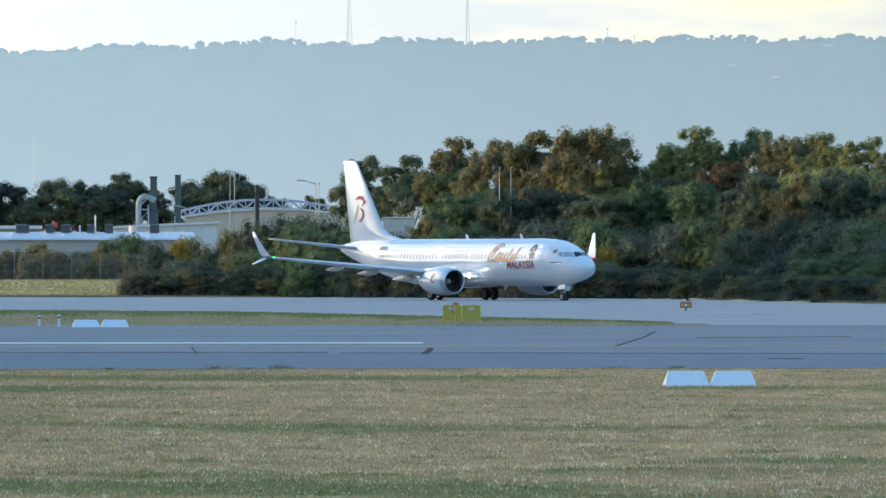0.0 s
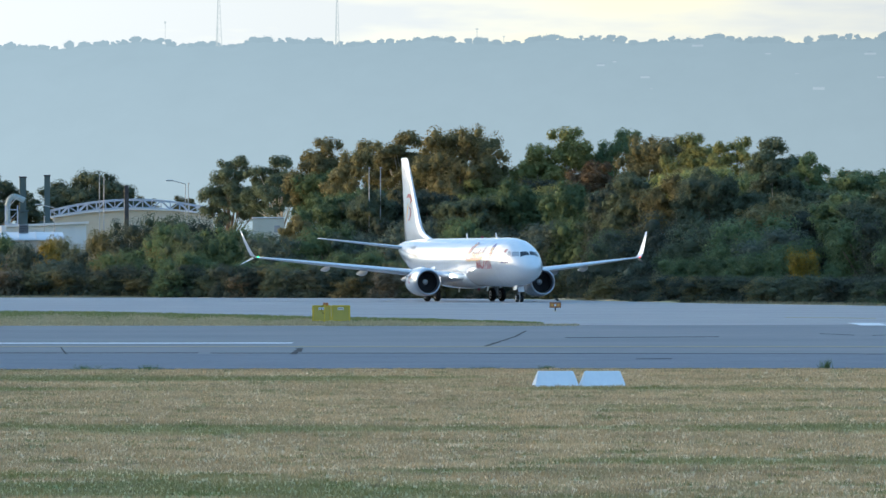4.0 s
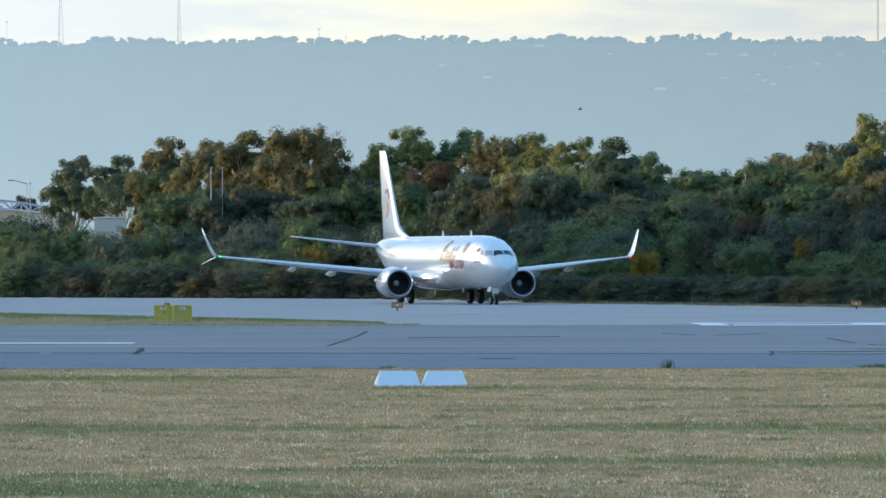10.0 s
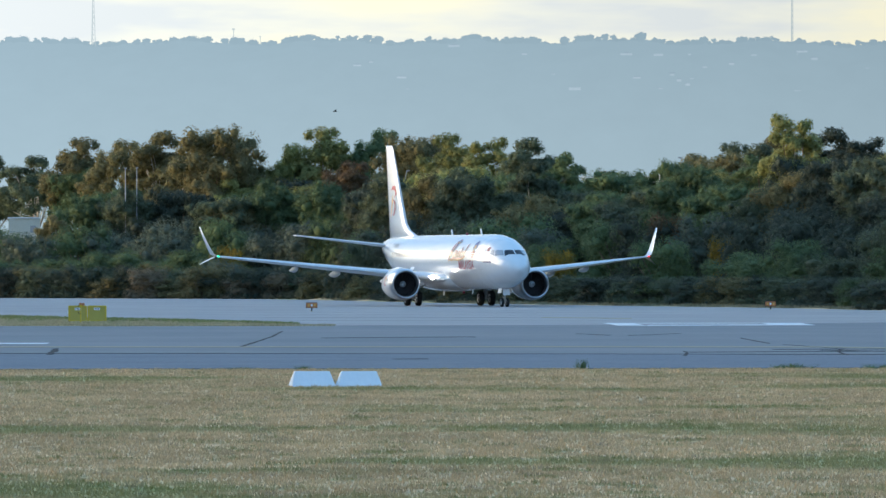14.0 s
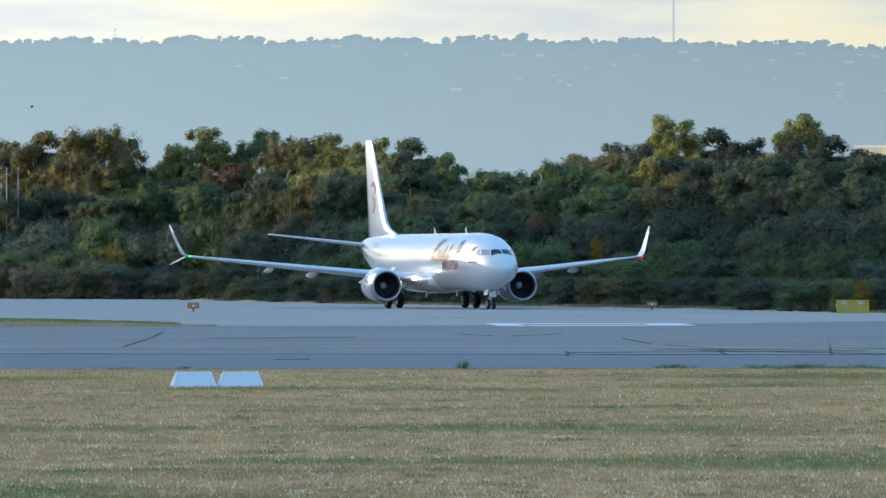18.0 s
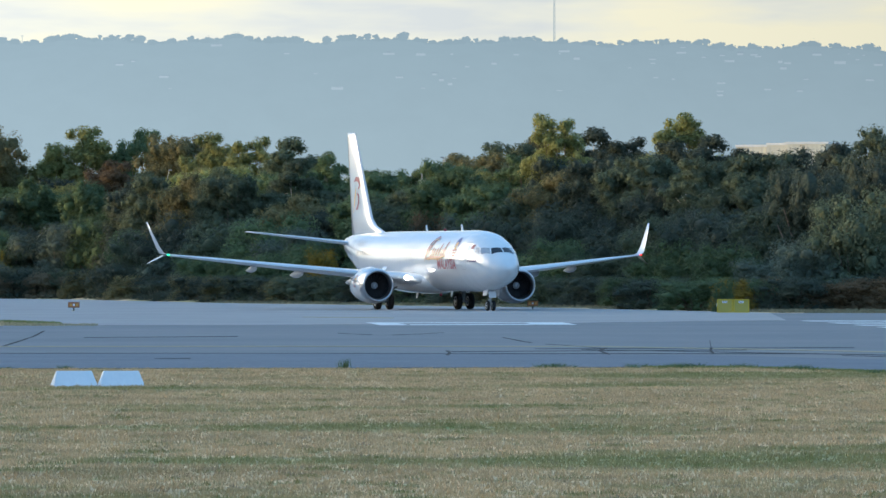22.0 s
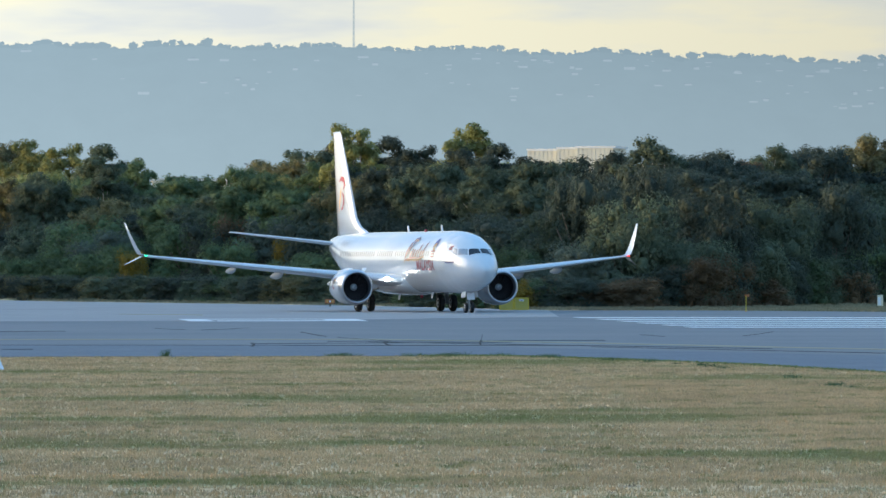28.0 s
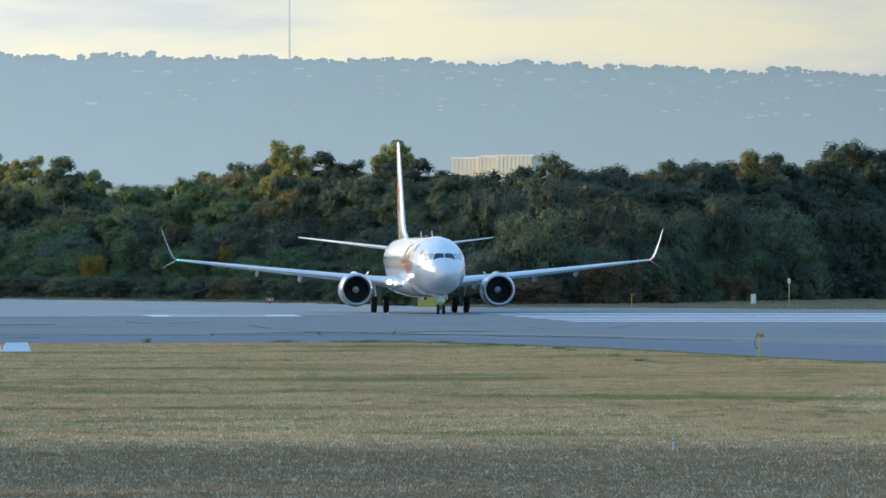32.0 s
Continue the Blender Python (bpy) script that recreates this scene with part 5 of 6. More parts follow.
for row in ((3.2, 441, 2.9, 1.6, "green", 1), (0.79, 548, 6.6, 5.5, "copper", 2), (-5.46, 668, 2.6, 3, "flower", 0), (-2.96, 640, 4.4, 3, "flower", 1), (-0.2, 548, 4.2, 3.2, "flower", 2), (1.2, 530, 4.6, 3, "flower", 0),
            (2.95, 455, 5.6, 6, "green", 2), (4.1, 452, 5.2, 6.5, "grey", 1), (4.75, 456, 4.6, 6, "dark", 0), (5.5, 470, 4.8, 6, "dark", 2), (3.5, 449, 3.4, 3.2, "green", 0), (3.28, 446, 4.6, 3.4, "flower", 1), (2.6, 468, 6.0, 6, "deep", 2),
            (4.28, 456, 8.0, 8.0, "dark", 1), (3.95, 468, 9.6, 6.5, "deep", 2), (4.55, 474, 10.0, 7, "deep", 0), (5.05, 464, 8.8, 7.5, "deep", 1), (5.6, 480, 8.2, 8, "dark", 2), (6.15, 494, 9.2, 8, "deep", 0),
            (6.8, 512, 8.6, 9, "dark", 1), (7.5, 532, 9.2, 9, "deep", 2), (8.2, 552, 9, 9, "deep", 0)):
    shrub(*row)


def bent_lamp(b, far, high, lean):
    """A slender pale lamp pole whose top is bent over to one side."""
    p = at(b, far)
    ob = empty("lamp_post", Matrix.Translation((p.x, p.y, level(p.x, p.y))), label="slender pale lamp pole with a bent top", category="lamp post", group="lamp posts in the wood")
    part("pole", rod(bmesh.new(), (0, 0, -0.3), (0.05, 0, high - 1.3), 0.07, 0.05, 8), STEEL, ob)
    part("bent_arm", rod(bmesh.new(), (0.05, 0, high - 1.3), (0.05 + lean, 0, high - 0.1), 0.05, 0.04, 6), STEEL, ob)
    part("lantern", boxed(lean - 0.05, lean + 0.25 * (1 if lean > 0 else -1) + 0.05, -0.1, 0.1, high - 0.15, high - 0.03) if lean > 0 else boxed(lean - 0.2, lean + 0.1, -0.1, 0.1, high - 0.15, high - 0.03), STEEL, ob)


for b, far, high, lean in ((-1.51, 662, 11.0, 0.30), (-1.33, 660, 11.3, -0.25), (0.65, 592, 10.8, 0.28), (0.864, 590, 11.1, -0.35)):
    bent_lamp(b, far, high, lean)

# unseen belt of tall gums, added left of the field against the low light
cl = []
r = random.Random(9)
wood = bmesh.new()
y = -80
while y < 650:
    x = -0.205 * max(y, 0) - 27
    # heights chosen by where its shade should fall
    high = interp(y, 0, 16.5, 280, 16, 340, 15, 450, 18, 470, 21, 606, 21, 622, 9) * r.uniform(0.93, 1.05)
    rod(wood, (x, y, -0.2), (x + r.uniform(-0.5, 0.5), y, high * 0.8), 0.3, 0.12, 7)
    for k in range(int(high * 1.5)):
        rad = r.uniform(2.2, 3.4)
        cl.append((x + r.uniform(-4.5, 4.5), y + r.uniform(-4, 4), r.uniform(1.0, high - rad * 0.8), rad, 0.8))
    y += 6
belt = tagged(new("gum_belt", crown_mesh("gum_belt", cl, 190000, 0.62, 31, LEAF["olive"], 0, 0.62)), "dense belt of tall gum trees out of view, added to shade the field", "trees", kind="stuff")
part("trunk", wood, BARK, belt)


# ---- the works behind the fence ----
CREAM = mat("cream_render", (0.46, 0.42, 0.34), (0.54, 0.49, 0.40), size=4, fine=0.3, rough=0.85)
ROOF_WHITE = mat("white_metal_roof", (0.56, 0.58, 0.60), (0.66, 0.67, 0.68), size=3, fine=0.2, rough=0.6)
SHED_BLUE = mat("pale_blue_cladding", (0.50, 0.57, 0.62), (0.58, 0.64, 0.68), size=2, fine=0.2, rough=0.5)
STACK_GREEN = mat("dark_green_steel", (0.045, 0.075, 0.075), (0.065, 0.10, 0.095), size=2, fine=0.3, rough=0.55)
TRUSS = mat("pale_painted_steel", (0.36, 0.40, 0.47), (0.44, 0.48, 0.54), size=1, rough=0.5)
UNIT = mat("grey_plant_box", (0.10, 0.11, 0.12), (0.16, 0.17, 0.18), size=0.7, rough=0.6)
YELLOW = mat("yellow_paint", (0.55, 0.40, 0.03), (0.62, 0.46, 0.05), size=0.8, fine=0.4, rough=0.5)
ORANGE = mat("orange_brown_paint", (0.42, 0.14, 0.05), (0.52, 0.20, 0.07), size=0.4, fine=0.3, rough=0.5)
MARKER = mat("white_marker_paint", (0.70, 0.76, 0.82), (0.80, 0.84, 0.88), size=0.9, fine=0.4, rough=0.5)
POLE = mat("pale_pole", (0.32, 0.34, 0.36), (0.38, 0.40, 0.42), size=1.0, rough=0.5)


def facing(b, far, z=0.0):
    """A pose at a bearing and distance whose y axis points away from the stand."""
    p = at(b, far, z)
    return Matrix.Translation(p) @ Matrix.Rotation(-radians(b), 4, "Z")


BANK = 1.45
# long workshop with a barrel roof
hall = empty("workshop", facing(-7.9, 790, BANK), label="long cream workshop with a white barrel roof", category="building")
part("wall", boxed(-28, 19.9, 0, 14, -0.3, 4.75), CREAM, hall)
rings = []
for x in (-28.4, 20.2):
    rings.append([Vector((x, 7 - 7.4 * math.cos(a), 4.6 + 0.95 * math.sin(a))) for a in np.linspace(0, math.pi, 15)])
part("roof", loft(bmesh.new(), rings), ROOF_WHITE, hall, "white curved sheet-metal roof")
me = bpy.data.meshes.new("roof_rib")
bm = bmesh.new()
for a0, a1 in zip(np.linspace(0.02, math.pi / 2, 7), np.linspace(0.02, math.pi / 2, 7)[1:]):
    rod(bm, (0, 7 - 7.45 * math.cos(a0), 4.6 + 1.0 * math.sin(a0)), (0, 7 - 7.45 * math.cos(a1), 4.6 + 1.0 * math.sin(a1)), 0.05, sides=5)
bm.to_mesh(me)
bm.free()
me.materials.append(ROOF_WHITE)
for k in range(24):
    shared("roof_rib", me, hall, Matrix.Translation((-27 + k * 2.0, 0, 0)))
for x, w in ((0.2, 1.6), (3.4, 1.0), (5.3, 1.1), (8.2, 0.9), (10.3, 1.0), (15.6, 1.1)):
    vent = empty("roof_cooler", facing(-7.9, 790, BANK) @ Matrix.Translation((x, 3.2, 5.2)), label="dark grey cooling unit on the workshop roof", category="cooling unit", group="roof coolers")
    part("housing", boxed(-w / 2, w / 2, -0.5, 0.5, 0.22, 1.25, 0.05), UNIT, vent)
    part("base", boxed(-w / 2 + 0.1, w / 2 - 0.1, -0.4, 0.4, -0.1, 0.22), ROOF_WHITE, vent)
    for k in range(3):
        part("louvre", boxed(-w / 2 + 0.08, w / 2 - 0.08, -0.53, -0.50, 0.42 + k * 0.25, 0.52 + k * 0.25), DARK, vent)
for x, h in ((6.9, 0.4), (8.7, 1.6)):
    tagged(part("flue_pipe", rod(bmesh.new(), Vector(facing(-7.9, 790, BANK) @ Vector((x, 2.5, 5.2))), Vector(facing(-7.9, 790, BANK) @ Vector((x, 2.5, 5.9 + h))), 0.10), ROOF_WHITE), "thin pale flue on the workshop roof", "pipe", "flues")
flag = empty("wind_flag", facing(-7.63, 800, BANK + 6.2), label="small red flag on a short staff", category="flag")
part("staff", rod(bmesh.new(), (0, 0, -2.2), (0, 0, 0.7), 0.04), POLE, flag)
part("cloth", blade_quad(bmesh.new(), (0, 0, 0.65), (0.55, 0.05, 0.5), (0.5, 0.02, -0.15), (0, 0, 0.1), 0.03), mat("red_cloth", (0.55, 0.06, 0.03), (0.62, 0.08, 0.04), size=0.3, rough=0.8), flag)

shed = empty("office_block", facing(-8.45, 830, BANK), label="low grey-green office block with a pale roof edge", category="building")
part("wall", boxed(-10, 10.3, 0, 8, -0.3, 6.1), mat("grey_green_cladding", (0.16, 0.21, 0.21), (0.20, 0.25, 0.25), size=3, rough=0.6), shed)
part("roof", boxed(-10.3, 10.6, -0.4, 8.4, 6.1, 6.5, 0.05), ROOF_WHITE, shed)

# sheds with a shallow pitch
barn = empty("store_shed", facing(-6.62, 825, BANK), label="pale blue metal shed with a shallow white roof", category="building")
part("wall", loft(bmesh.new(), [[Vector((x, y, z)) for y, z in ((0, -0.3), (9, -0.3), (9, top), (0, top))] for x, top in ((-7.2, 6.1), (5.4, 6.7))]), SHED_BLUE, barn)
part("roof", loft(bmesh.new(), [[Vector((x, y, z)) for y, z in ((-0.5, top), (9.5, top), (9.5, top + 0.28), (-0.5, top + 0.28))] for x, top in ((-7.6, 6.12), (5.7, 6.74))]), ROOF_WHITE, barn, "white sheet-metal roof")
for k in range(12):
    part("cladding_rib", boxed(-6.7 + k * 1.05, -6.64 + k * 1.05, -0.05, 0.0, 0, 6.0), SHED_BLUE, barn)
part("door", boxed(4.0, 5.3, -0.06, 0.0, 0.0, 2.6), DARK, barn, "dark doorway")

# plant: two stacks, a scrubber with a bent duct
for b, far, w, h, bw, bh in ((-6.78, 832, 0.42, 12.4, 0.58, 9.6), (-6.575, 832, 0.36, 12.6, 0.85, 8.2)):
    stack = empty("exhaust_stack", facing(b, far, BANK), label="dark green square steel exhaust stack", category="chimney", group="exhaust stacks")
    part("plenum", boxed(-bw, bw, -0.6, 0.6, -0.2, bh - 1.4, 0.04), STACK_GREEN, stack)
    part("collar", boxed(-bw - 0.15, bw + 0.15, -0.75, 0.75, bh - 1.4, bh - 1.15, 0.04), STACK_GREEN, stack)
    part("flue", boxed(-w, w, -0.4, 0.4, bh - 1.15, h, 0.03), STACK_GREEN, stack)
    part("cap", boxed(-w - 0.06, w + 0.06, -0.46, 0.46, h, h + 0.15, 0.02), DARK, stack)
duct = empty("scrubber_tower", facing(-6.876, 830, BANK), label="steel lattice tower carrying a bent green duct", category="tower")
for x in (-0.75, 0.75):
    for y in (-0.6, 0.6):
        part("leg", boxed(x - 0.07, x + 0.07, y - 0.07, y + 0.07, -0.2, 9.0), TRUSS, duct)
for k in range(5):
    z = 1.4 + k * 1.75
    part("cross_beam", boxed(-0.8, 0.8, -0.66, -0.58, z, z + 0.12), TRUSS, duct)
    part("brace", rod(bmesh.new(), (-0.75, -0.62, z), (0.75, -0.62, z + 1.6), 0.04, sides=5), TRUSS, duct)
bm = bmesh.new()
arc = [Vector((-0.2 + 0.85 * (1 - math.cos(a)) - 0.25, 0, 9.0 + 1.1 * math.sin(a))) for a in np.linspace(0, math.pi * 0.62, 9)] + [Vector((1.6, 0, 9.6))]
for p, q in zip(arc, arc[1:]):
    rod(bm, p, q, 0.34, sides=10)
rod(bm, (-0.45, 0, 5.5), (-0.45, 0, 9.0), 0.34, sides=10)
part("duct", bm, mat("grey_green_duct", (0.25, 0.32, 0.32), (0.32, 0.38, 0.38), size=1, rough=0.5), duct, "bent grey-green air duct")
tagged(part("water_tank", lathe([(0, 0.9), (1.9, 0.9), (2.0, 0.8)], Vector((0, 0, 0)), 20, caps=True), ROOF_WHITE), "small white tank beside the stack", "tank").matrix_world = facing(-6.955, 812, BANK + 5.3) @ Matrix.Rotation(math.pi / 2, 4, "X") @ Matrix.Scale(0.55, 4)

# hangar with its arched roof trusses outside
hangar = empty("hangar", facing(-5.855, 850, BANK), label="cream hangar hung from arched steel trusses", category="building")
part("wall", loft(bmesh.new(), [[Vector((x, y, z)) for y, z in ((0, -0.3), (20, -0.3), (20, h), (0, h))] for x, h in ((-10.0, 7.6), (-5, 8.3), (0, 8.6), (5, 8.5), (10.2, 8.0))]), CREAM, hangar)
part("roof", loft(bmesh.new(), [[Vector((x, y, z)) for y, z in ((-0.4, h), (20.4, h), (20.4, h + 0.2), (-0.4, h + 0.2))] for x, h in ((-10.3, 7.6), (-5, 8.32), (0, 8.62), (5, 8.52), (10.5, 8.0))]), ROOF_WHITE, hangar)


def arch(x, top):
    return (8.9 if not top else 9.45) - (0.0105 if not top else 0.0125) * (x - 0.3) ** 2 + (0.5 if top else 0)


xs_t = np.linspace(-10.4, 10.6, 19)
for y in (-0.3, 6.0, 13.0):
    for top in (True, False):
        bm = bmesh.new()
        for x0, x1 in zip(xs_t, xs_t[1:]):
            rod(bm, (x0, y, arch(x0, top)), (x1, y, arch(x1, top)), 0.075, sides=6)
        part("truss_chord", bm, TRUSS, hangar)
    for k, (x0, x1) in enumerate(zip(xs_t, xs_t[1:])):
        part("truss_web", rod(bmesh.new(), (x0, y, arch(x0, k % 2 == 0)), (x1, y, arch(x1, k % 2 == 1)), 0.06, sides=5), TRUSS, hangar)
        part("truss_post", rod(bmesh.new(), (x0, y, arch(x0, True)), (x0, y, arch(x0, False)), 0.05, sides=5), TRUSS, hangar)
for k in range(0, 19, 2):
    part("purlin", rod(bmesh.new(), (xs_t[k], -0.3, arch(xs_t[k], True)), (xs_t[k], 13.0, arch(xs_t[k], True)), 0.06, sides=5), TRUSS, hangar)
tagged(part("control_box", boxed(-0.9, 0.9, -1, 1, 0, 1.4, 0.05), CREAM), "cream plant box beside the hangar", "plant box").matrix_world = facing(-5.84, 840, BANK + 5.6)
post = tagged(part("dark_post", boxed(-0.27, 0.27, -0.27, 0.27, -0.2, 11.5, 0.03), DARK), "thick dark steel post beside the hangar", "post")
post.matrix_world = facing(-5.906, 835, BANK)


def lamp_post(b, far, high, arms, label):
    """A tapered street-lamp pole, with or without a bent arm and lantern."""
    p = at(b, far)
    ob = empty("lamp_post", facing(b, far, level(p.x, p.y)), label=label, category="lamp post", group="lamp posts behind the field")
    part("pole", rod(bmesh.new(), (0, 0, -0.2), (0, 0, high), 0.075, 0.045, 8), POLE, ob)
    for s in arms:
        part("arm", rod(bmesh.new(), (0, 0, high - 0.05), (s * 1.5, 0, high + 0.35), 0.06, 0.05, 6), POLE, ob)
        part("lantern", boxed(min(s * 1.4, s * 2.3), max(s * 1.4, s * 2.3), -0.15, 0.15, high + 0.28, high + 0.45, 0.04), POLE, ob)
    if not arms:
        part("cap", boxed(-0.09, 0.16, -0.08, 0.08, high, high + 0.12, 0.02), POLE, ob)
    return ob


lamp_post(-6.135, 835, 12.7, (), "pale steel floodlight pole")
lamp_post(-6.097, 830, 12.4, (), "pale steel floodlight pole")
lamp_post(-5.41, 800, 11.3, (-1,), "pale street lamp with one arm")
lamp_post(-5.385, 810, 11.4, (), "plain pale steel pole behind the works")
lamp_post(-5.29, 790, 10.3, (), "plain pale steel pole behind the works")
lamp_post(-6.515, 815, 8.6, (-1,), "pale street lamp with one arm")
lamp_post(-6.60, 810, 7.4, (), "short pale lamp pole")
lamp_post(-3.858, 668, 11.4, (), "tall pale pole standing in the scrub")
lamp_post(-3.762, 668, 11.4, (), "tall pale pole standing in the scrub")
house = empty("white_hut", facing(-4.71, 690, BANK), label="small white flat-roofed hut among the trees", category="building")
# the low sun's warmth is tinted into the white of the wall
part("wall", boxed(-1.6, 1.6, 0, 4, -0.2, 6.4), mat("sun_tinted_white_render", (0.62, 0.57, 0.48), (0.70, 0.65, 0.56), size=2, fine=0.3, rough=0.8), house)
part("roof", boxed(-1.7, 1.7, -0.1, 4.2, 6.4, 6.55, 0.04), ROOF_WHITE, house)
part("window", boxed(0.6, 1.2, -0.05, 0.0, 5.0, 5.7), SIDE_GLASS, house)

# road on its bank, with a car
slab("road_bank", [tuple(at(b, d).xy) for b, d in ((-14, 778), (-6.0, 778), (-6.0, 792), (-14, 792))], 3.6, mat("grey_road_bank", (0.15, 0.16, 0.165), (0.20, 0.205, 0.21), size=4, rough=0.9, space="Position"), "raised grey road behind the fence", "road")


def car(b, far, z, turn):
    """A small hatchback seen from the side."""
    ob = empty("car", facing(b, far, z) @ Matrix.Rotation(turn, 4, "Z"), label="white hatchback on the raised road", category="car")
    prof = [(-1.95, 0.35), (-1.95, 0.75), (-1.75, 0.92), (-1.0, 1.0), (-0.45, 1.42), (0.9, 1.45), (1.6, 1.05), (1.95, 0.9), (1.98, 0.4)]
    bm = bmesh.new()
    loft(bm, [[Vector((x, y, z)) for x, z in prof] for y in (-0.82, 0.82)])
    part("body", bm, WHITE, ob)
    for y in (-0.83, 0.83):
        bm = bmesh.new()
        bm.faces.new([bm.verts.new((x, y * 1.005, z)) for x, z in ((-0.85, 1.02), (-0.4, 1.36), (0.85, 1.38), (1.35, 1.06))])
        part("side_window", bm, GLASS, ob)
    for x in (-1.25, 1.25):
        for y in (-0.75, 0.75):
            part("wheel", rod(bmesh.new(), (x, y - 0.1, 0.32), (x, y + 0.1, 0.32), 0.32, sides=16), RUBBER, ob)
    return ob


car(-6.97, 785, 3.6, 0.0)

# boundary fence
OLD_WIRE = mat("weathered_fence_steel", (0.20, 0.19, 0.18), (0.28, 0.265, 0.25), size=1.0, rough=0.8)
fence = empty("fence", facing(-8.5, 735, BANK), label="weathered steel mesh boundary fence", category="fence")
for k in range(16):
    part("post", rod(bmesh.new(), (-24 + k * 3.1, 0, -0.2), (-24 + k * 3.1, 0, 2.9), 0.045, sides=6), OLD_WIRE, fence)
for z in (0.15, 0.9, 1.7, 2.4, 2.6, 2.8):
    part("wire", rod(bmesh.new(), (-24, 0, z), (23, 0, z), 0.012, sides=4), OLD_WIRE, fence)
bm = bmesh.new()
for k in range(300):
    x = -24 + k * 0.157
    for s in (1, -1):
        rod(bm, (x, 0, 0.15 if s > 0 else 2.4), (x + 1.1, 0, 2.4 if s > 0 else 0.15), 0.006, sides=3)
tagged(part("mesh", bm, OLD_WIRE, fence, "diamond wire mesh"), kind="stuff")
sign = tagged(part("fence_sign", boxed(-0.35, 0.35, -0.04, 0.0, 1.6, 2.0), MARKER), "small white notice on the fence", "sign")
sign.matrix_world = facing(-8.35, 734.8, BANK)
# scrub behind the fence
random.seed(31)
b = -9.2
while b < -5.6:
    c = random.choice(("heath", "heath", "olive", "grey", "heath", "flower", "olive"))
    shrub(b, random.uniform(742, 768), random.uniform(2.0, 3.5), random.uniform(2.6, 4.4), c, random.randrange(3), "low %s heath shrub behind the fence" % KIND_WORDS[c])
    b += 0.06
for b, far, h, w, c in ((-7.02, 768, 5.2, 6.2, "green"), (-7.75, 768, 4.3, 4.4, "olive"), (-7.35, 766, 3.3, 4.5, "dark"), (-8.2, 768, 4.0, 3.0, "olive"), (-6.12, 702, 5.4, 4.6, "olive"), (-6.60, 716, 4.2, 3.6, "flower"), (-7.12, 768, 4.7, 4.6, "green"), (-6.94, 767, 4.9, 4.6, "green"), (-5.85, 700, 6.4, 7.2, "deep"), (-5.52, 698, 6.9, 8, "dark"), (-5.24, 696, 6.6, 7, "deep"), (-6.35, 690, 3.6, 4, "deep"), (-6.45, 735, 4.8, 4.5, "olive"), (-5.75, 720, 5.6, 5.5, "olive"),
                        (-6.62, 760, 3.6, 2.4, "flower"), (-7.25, 762, 3.3, 1.6, "flower"), (-5.35, 700, 6.0, 6.5, "dark"), (-4.98, 702, 5.4, 6, "dark"), (-5.6, 690, 4.4, 5, "olive"), (-5.1, 680, 4.6, 6, "dark"), (-6.0, 672, 3.6, 5, "olive"), (-4.78, 684, 5.0, 4.5, "green"), (-4.6, 682, 4.7, 4.5, "dark")):
    shrub(b, far, h, w, c, random.randrange(3), "bushy %s shrub near the works" % KIND_WORDS[c])


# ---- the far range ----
# haze is part of these colours: they glow and take no light
HAZE = distance("painted_haze_range", srgb(153, 175, 187), srgb(140, 163, 176), 8, 44, 0.018, 7)
HAZE_WOOD = distance("painted_haze_trees", srgb(151, 173, 185), srgb(136, 159, 172), 14, 44, 0.03, 3)
HAZE_HOUSE = distance("painted_haze_wall", srgb(165, 184, 196), srgb(156, 176, 190), 10, 45, 0.04, 2)
HAZE_ROOF = distance("painted_haze_roof", srgb(146, 166, 180), srgb(138, 159, 174), 10, 45, 0.05, 2)
HAZE_STEEL = distance("painted_haze_steel", srgb(158, 177, 186), srgb(176, 186, 188), 25, 60, 0.02, 2)
RIDGE = 1150


def ridge(b):
    """The skyline's height at the ridge."""
    return interp(b, -30, 32, -8.1, 39.2, -6, 40.6, -3, 41.1, 0, 41.3, 2, 40.9, 4, 39.9, 6, 38.6, 7.8, 37.6, 12, 36, 30, 30) + 0.35 * math.sin(b * 5.1) + 0.2 * math.sin(b * 13 + 1)


STEPS = ((930, 0.0), (945, 0.08), (970, 0.22), (1005, 0.43), (1050, 0.67), (1100, 0.88), (1150, 1.0), (1200, 0.98))


def slope(b, far):
    return ridge(b) * interp(far, *[v for s in STEPS for v in s])


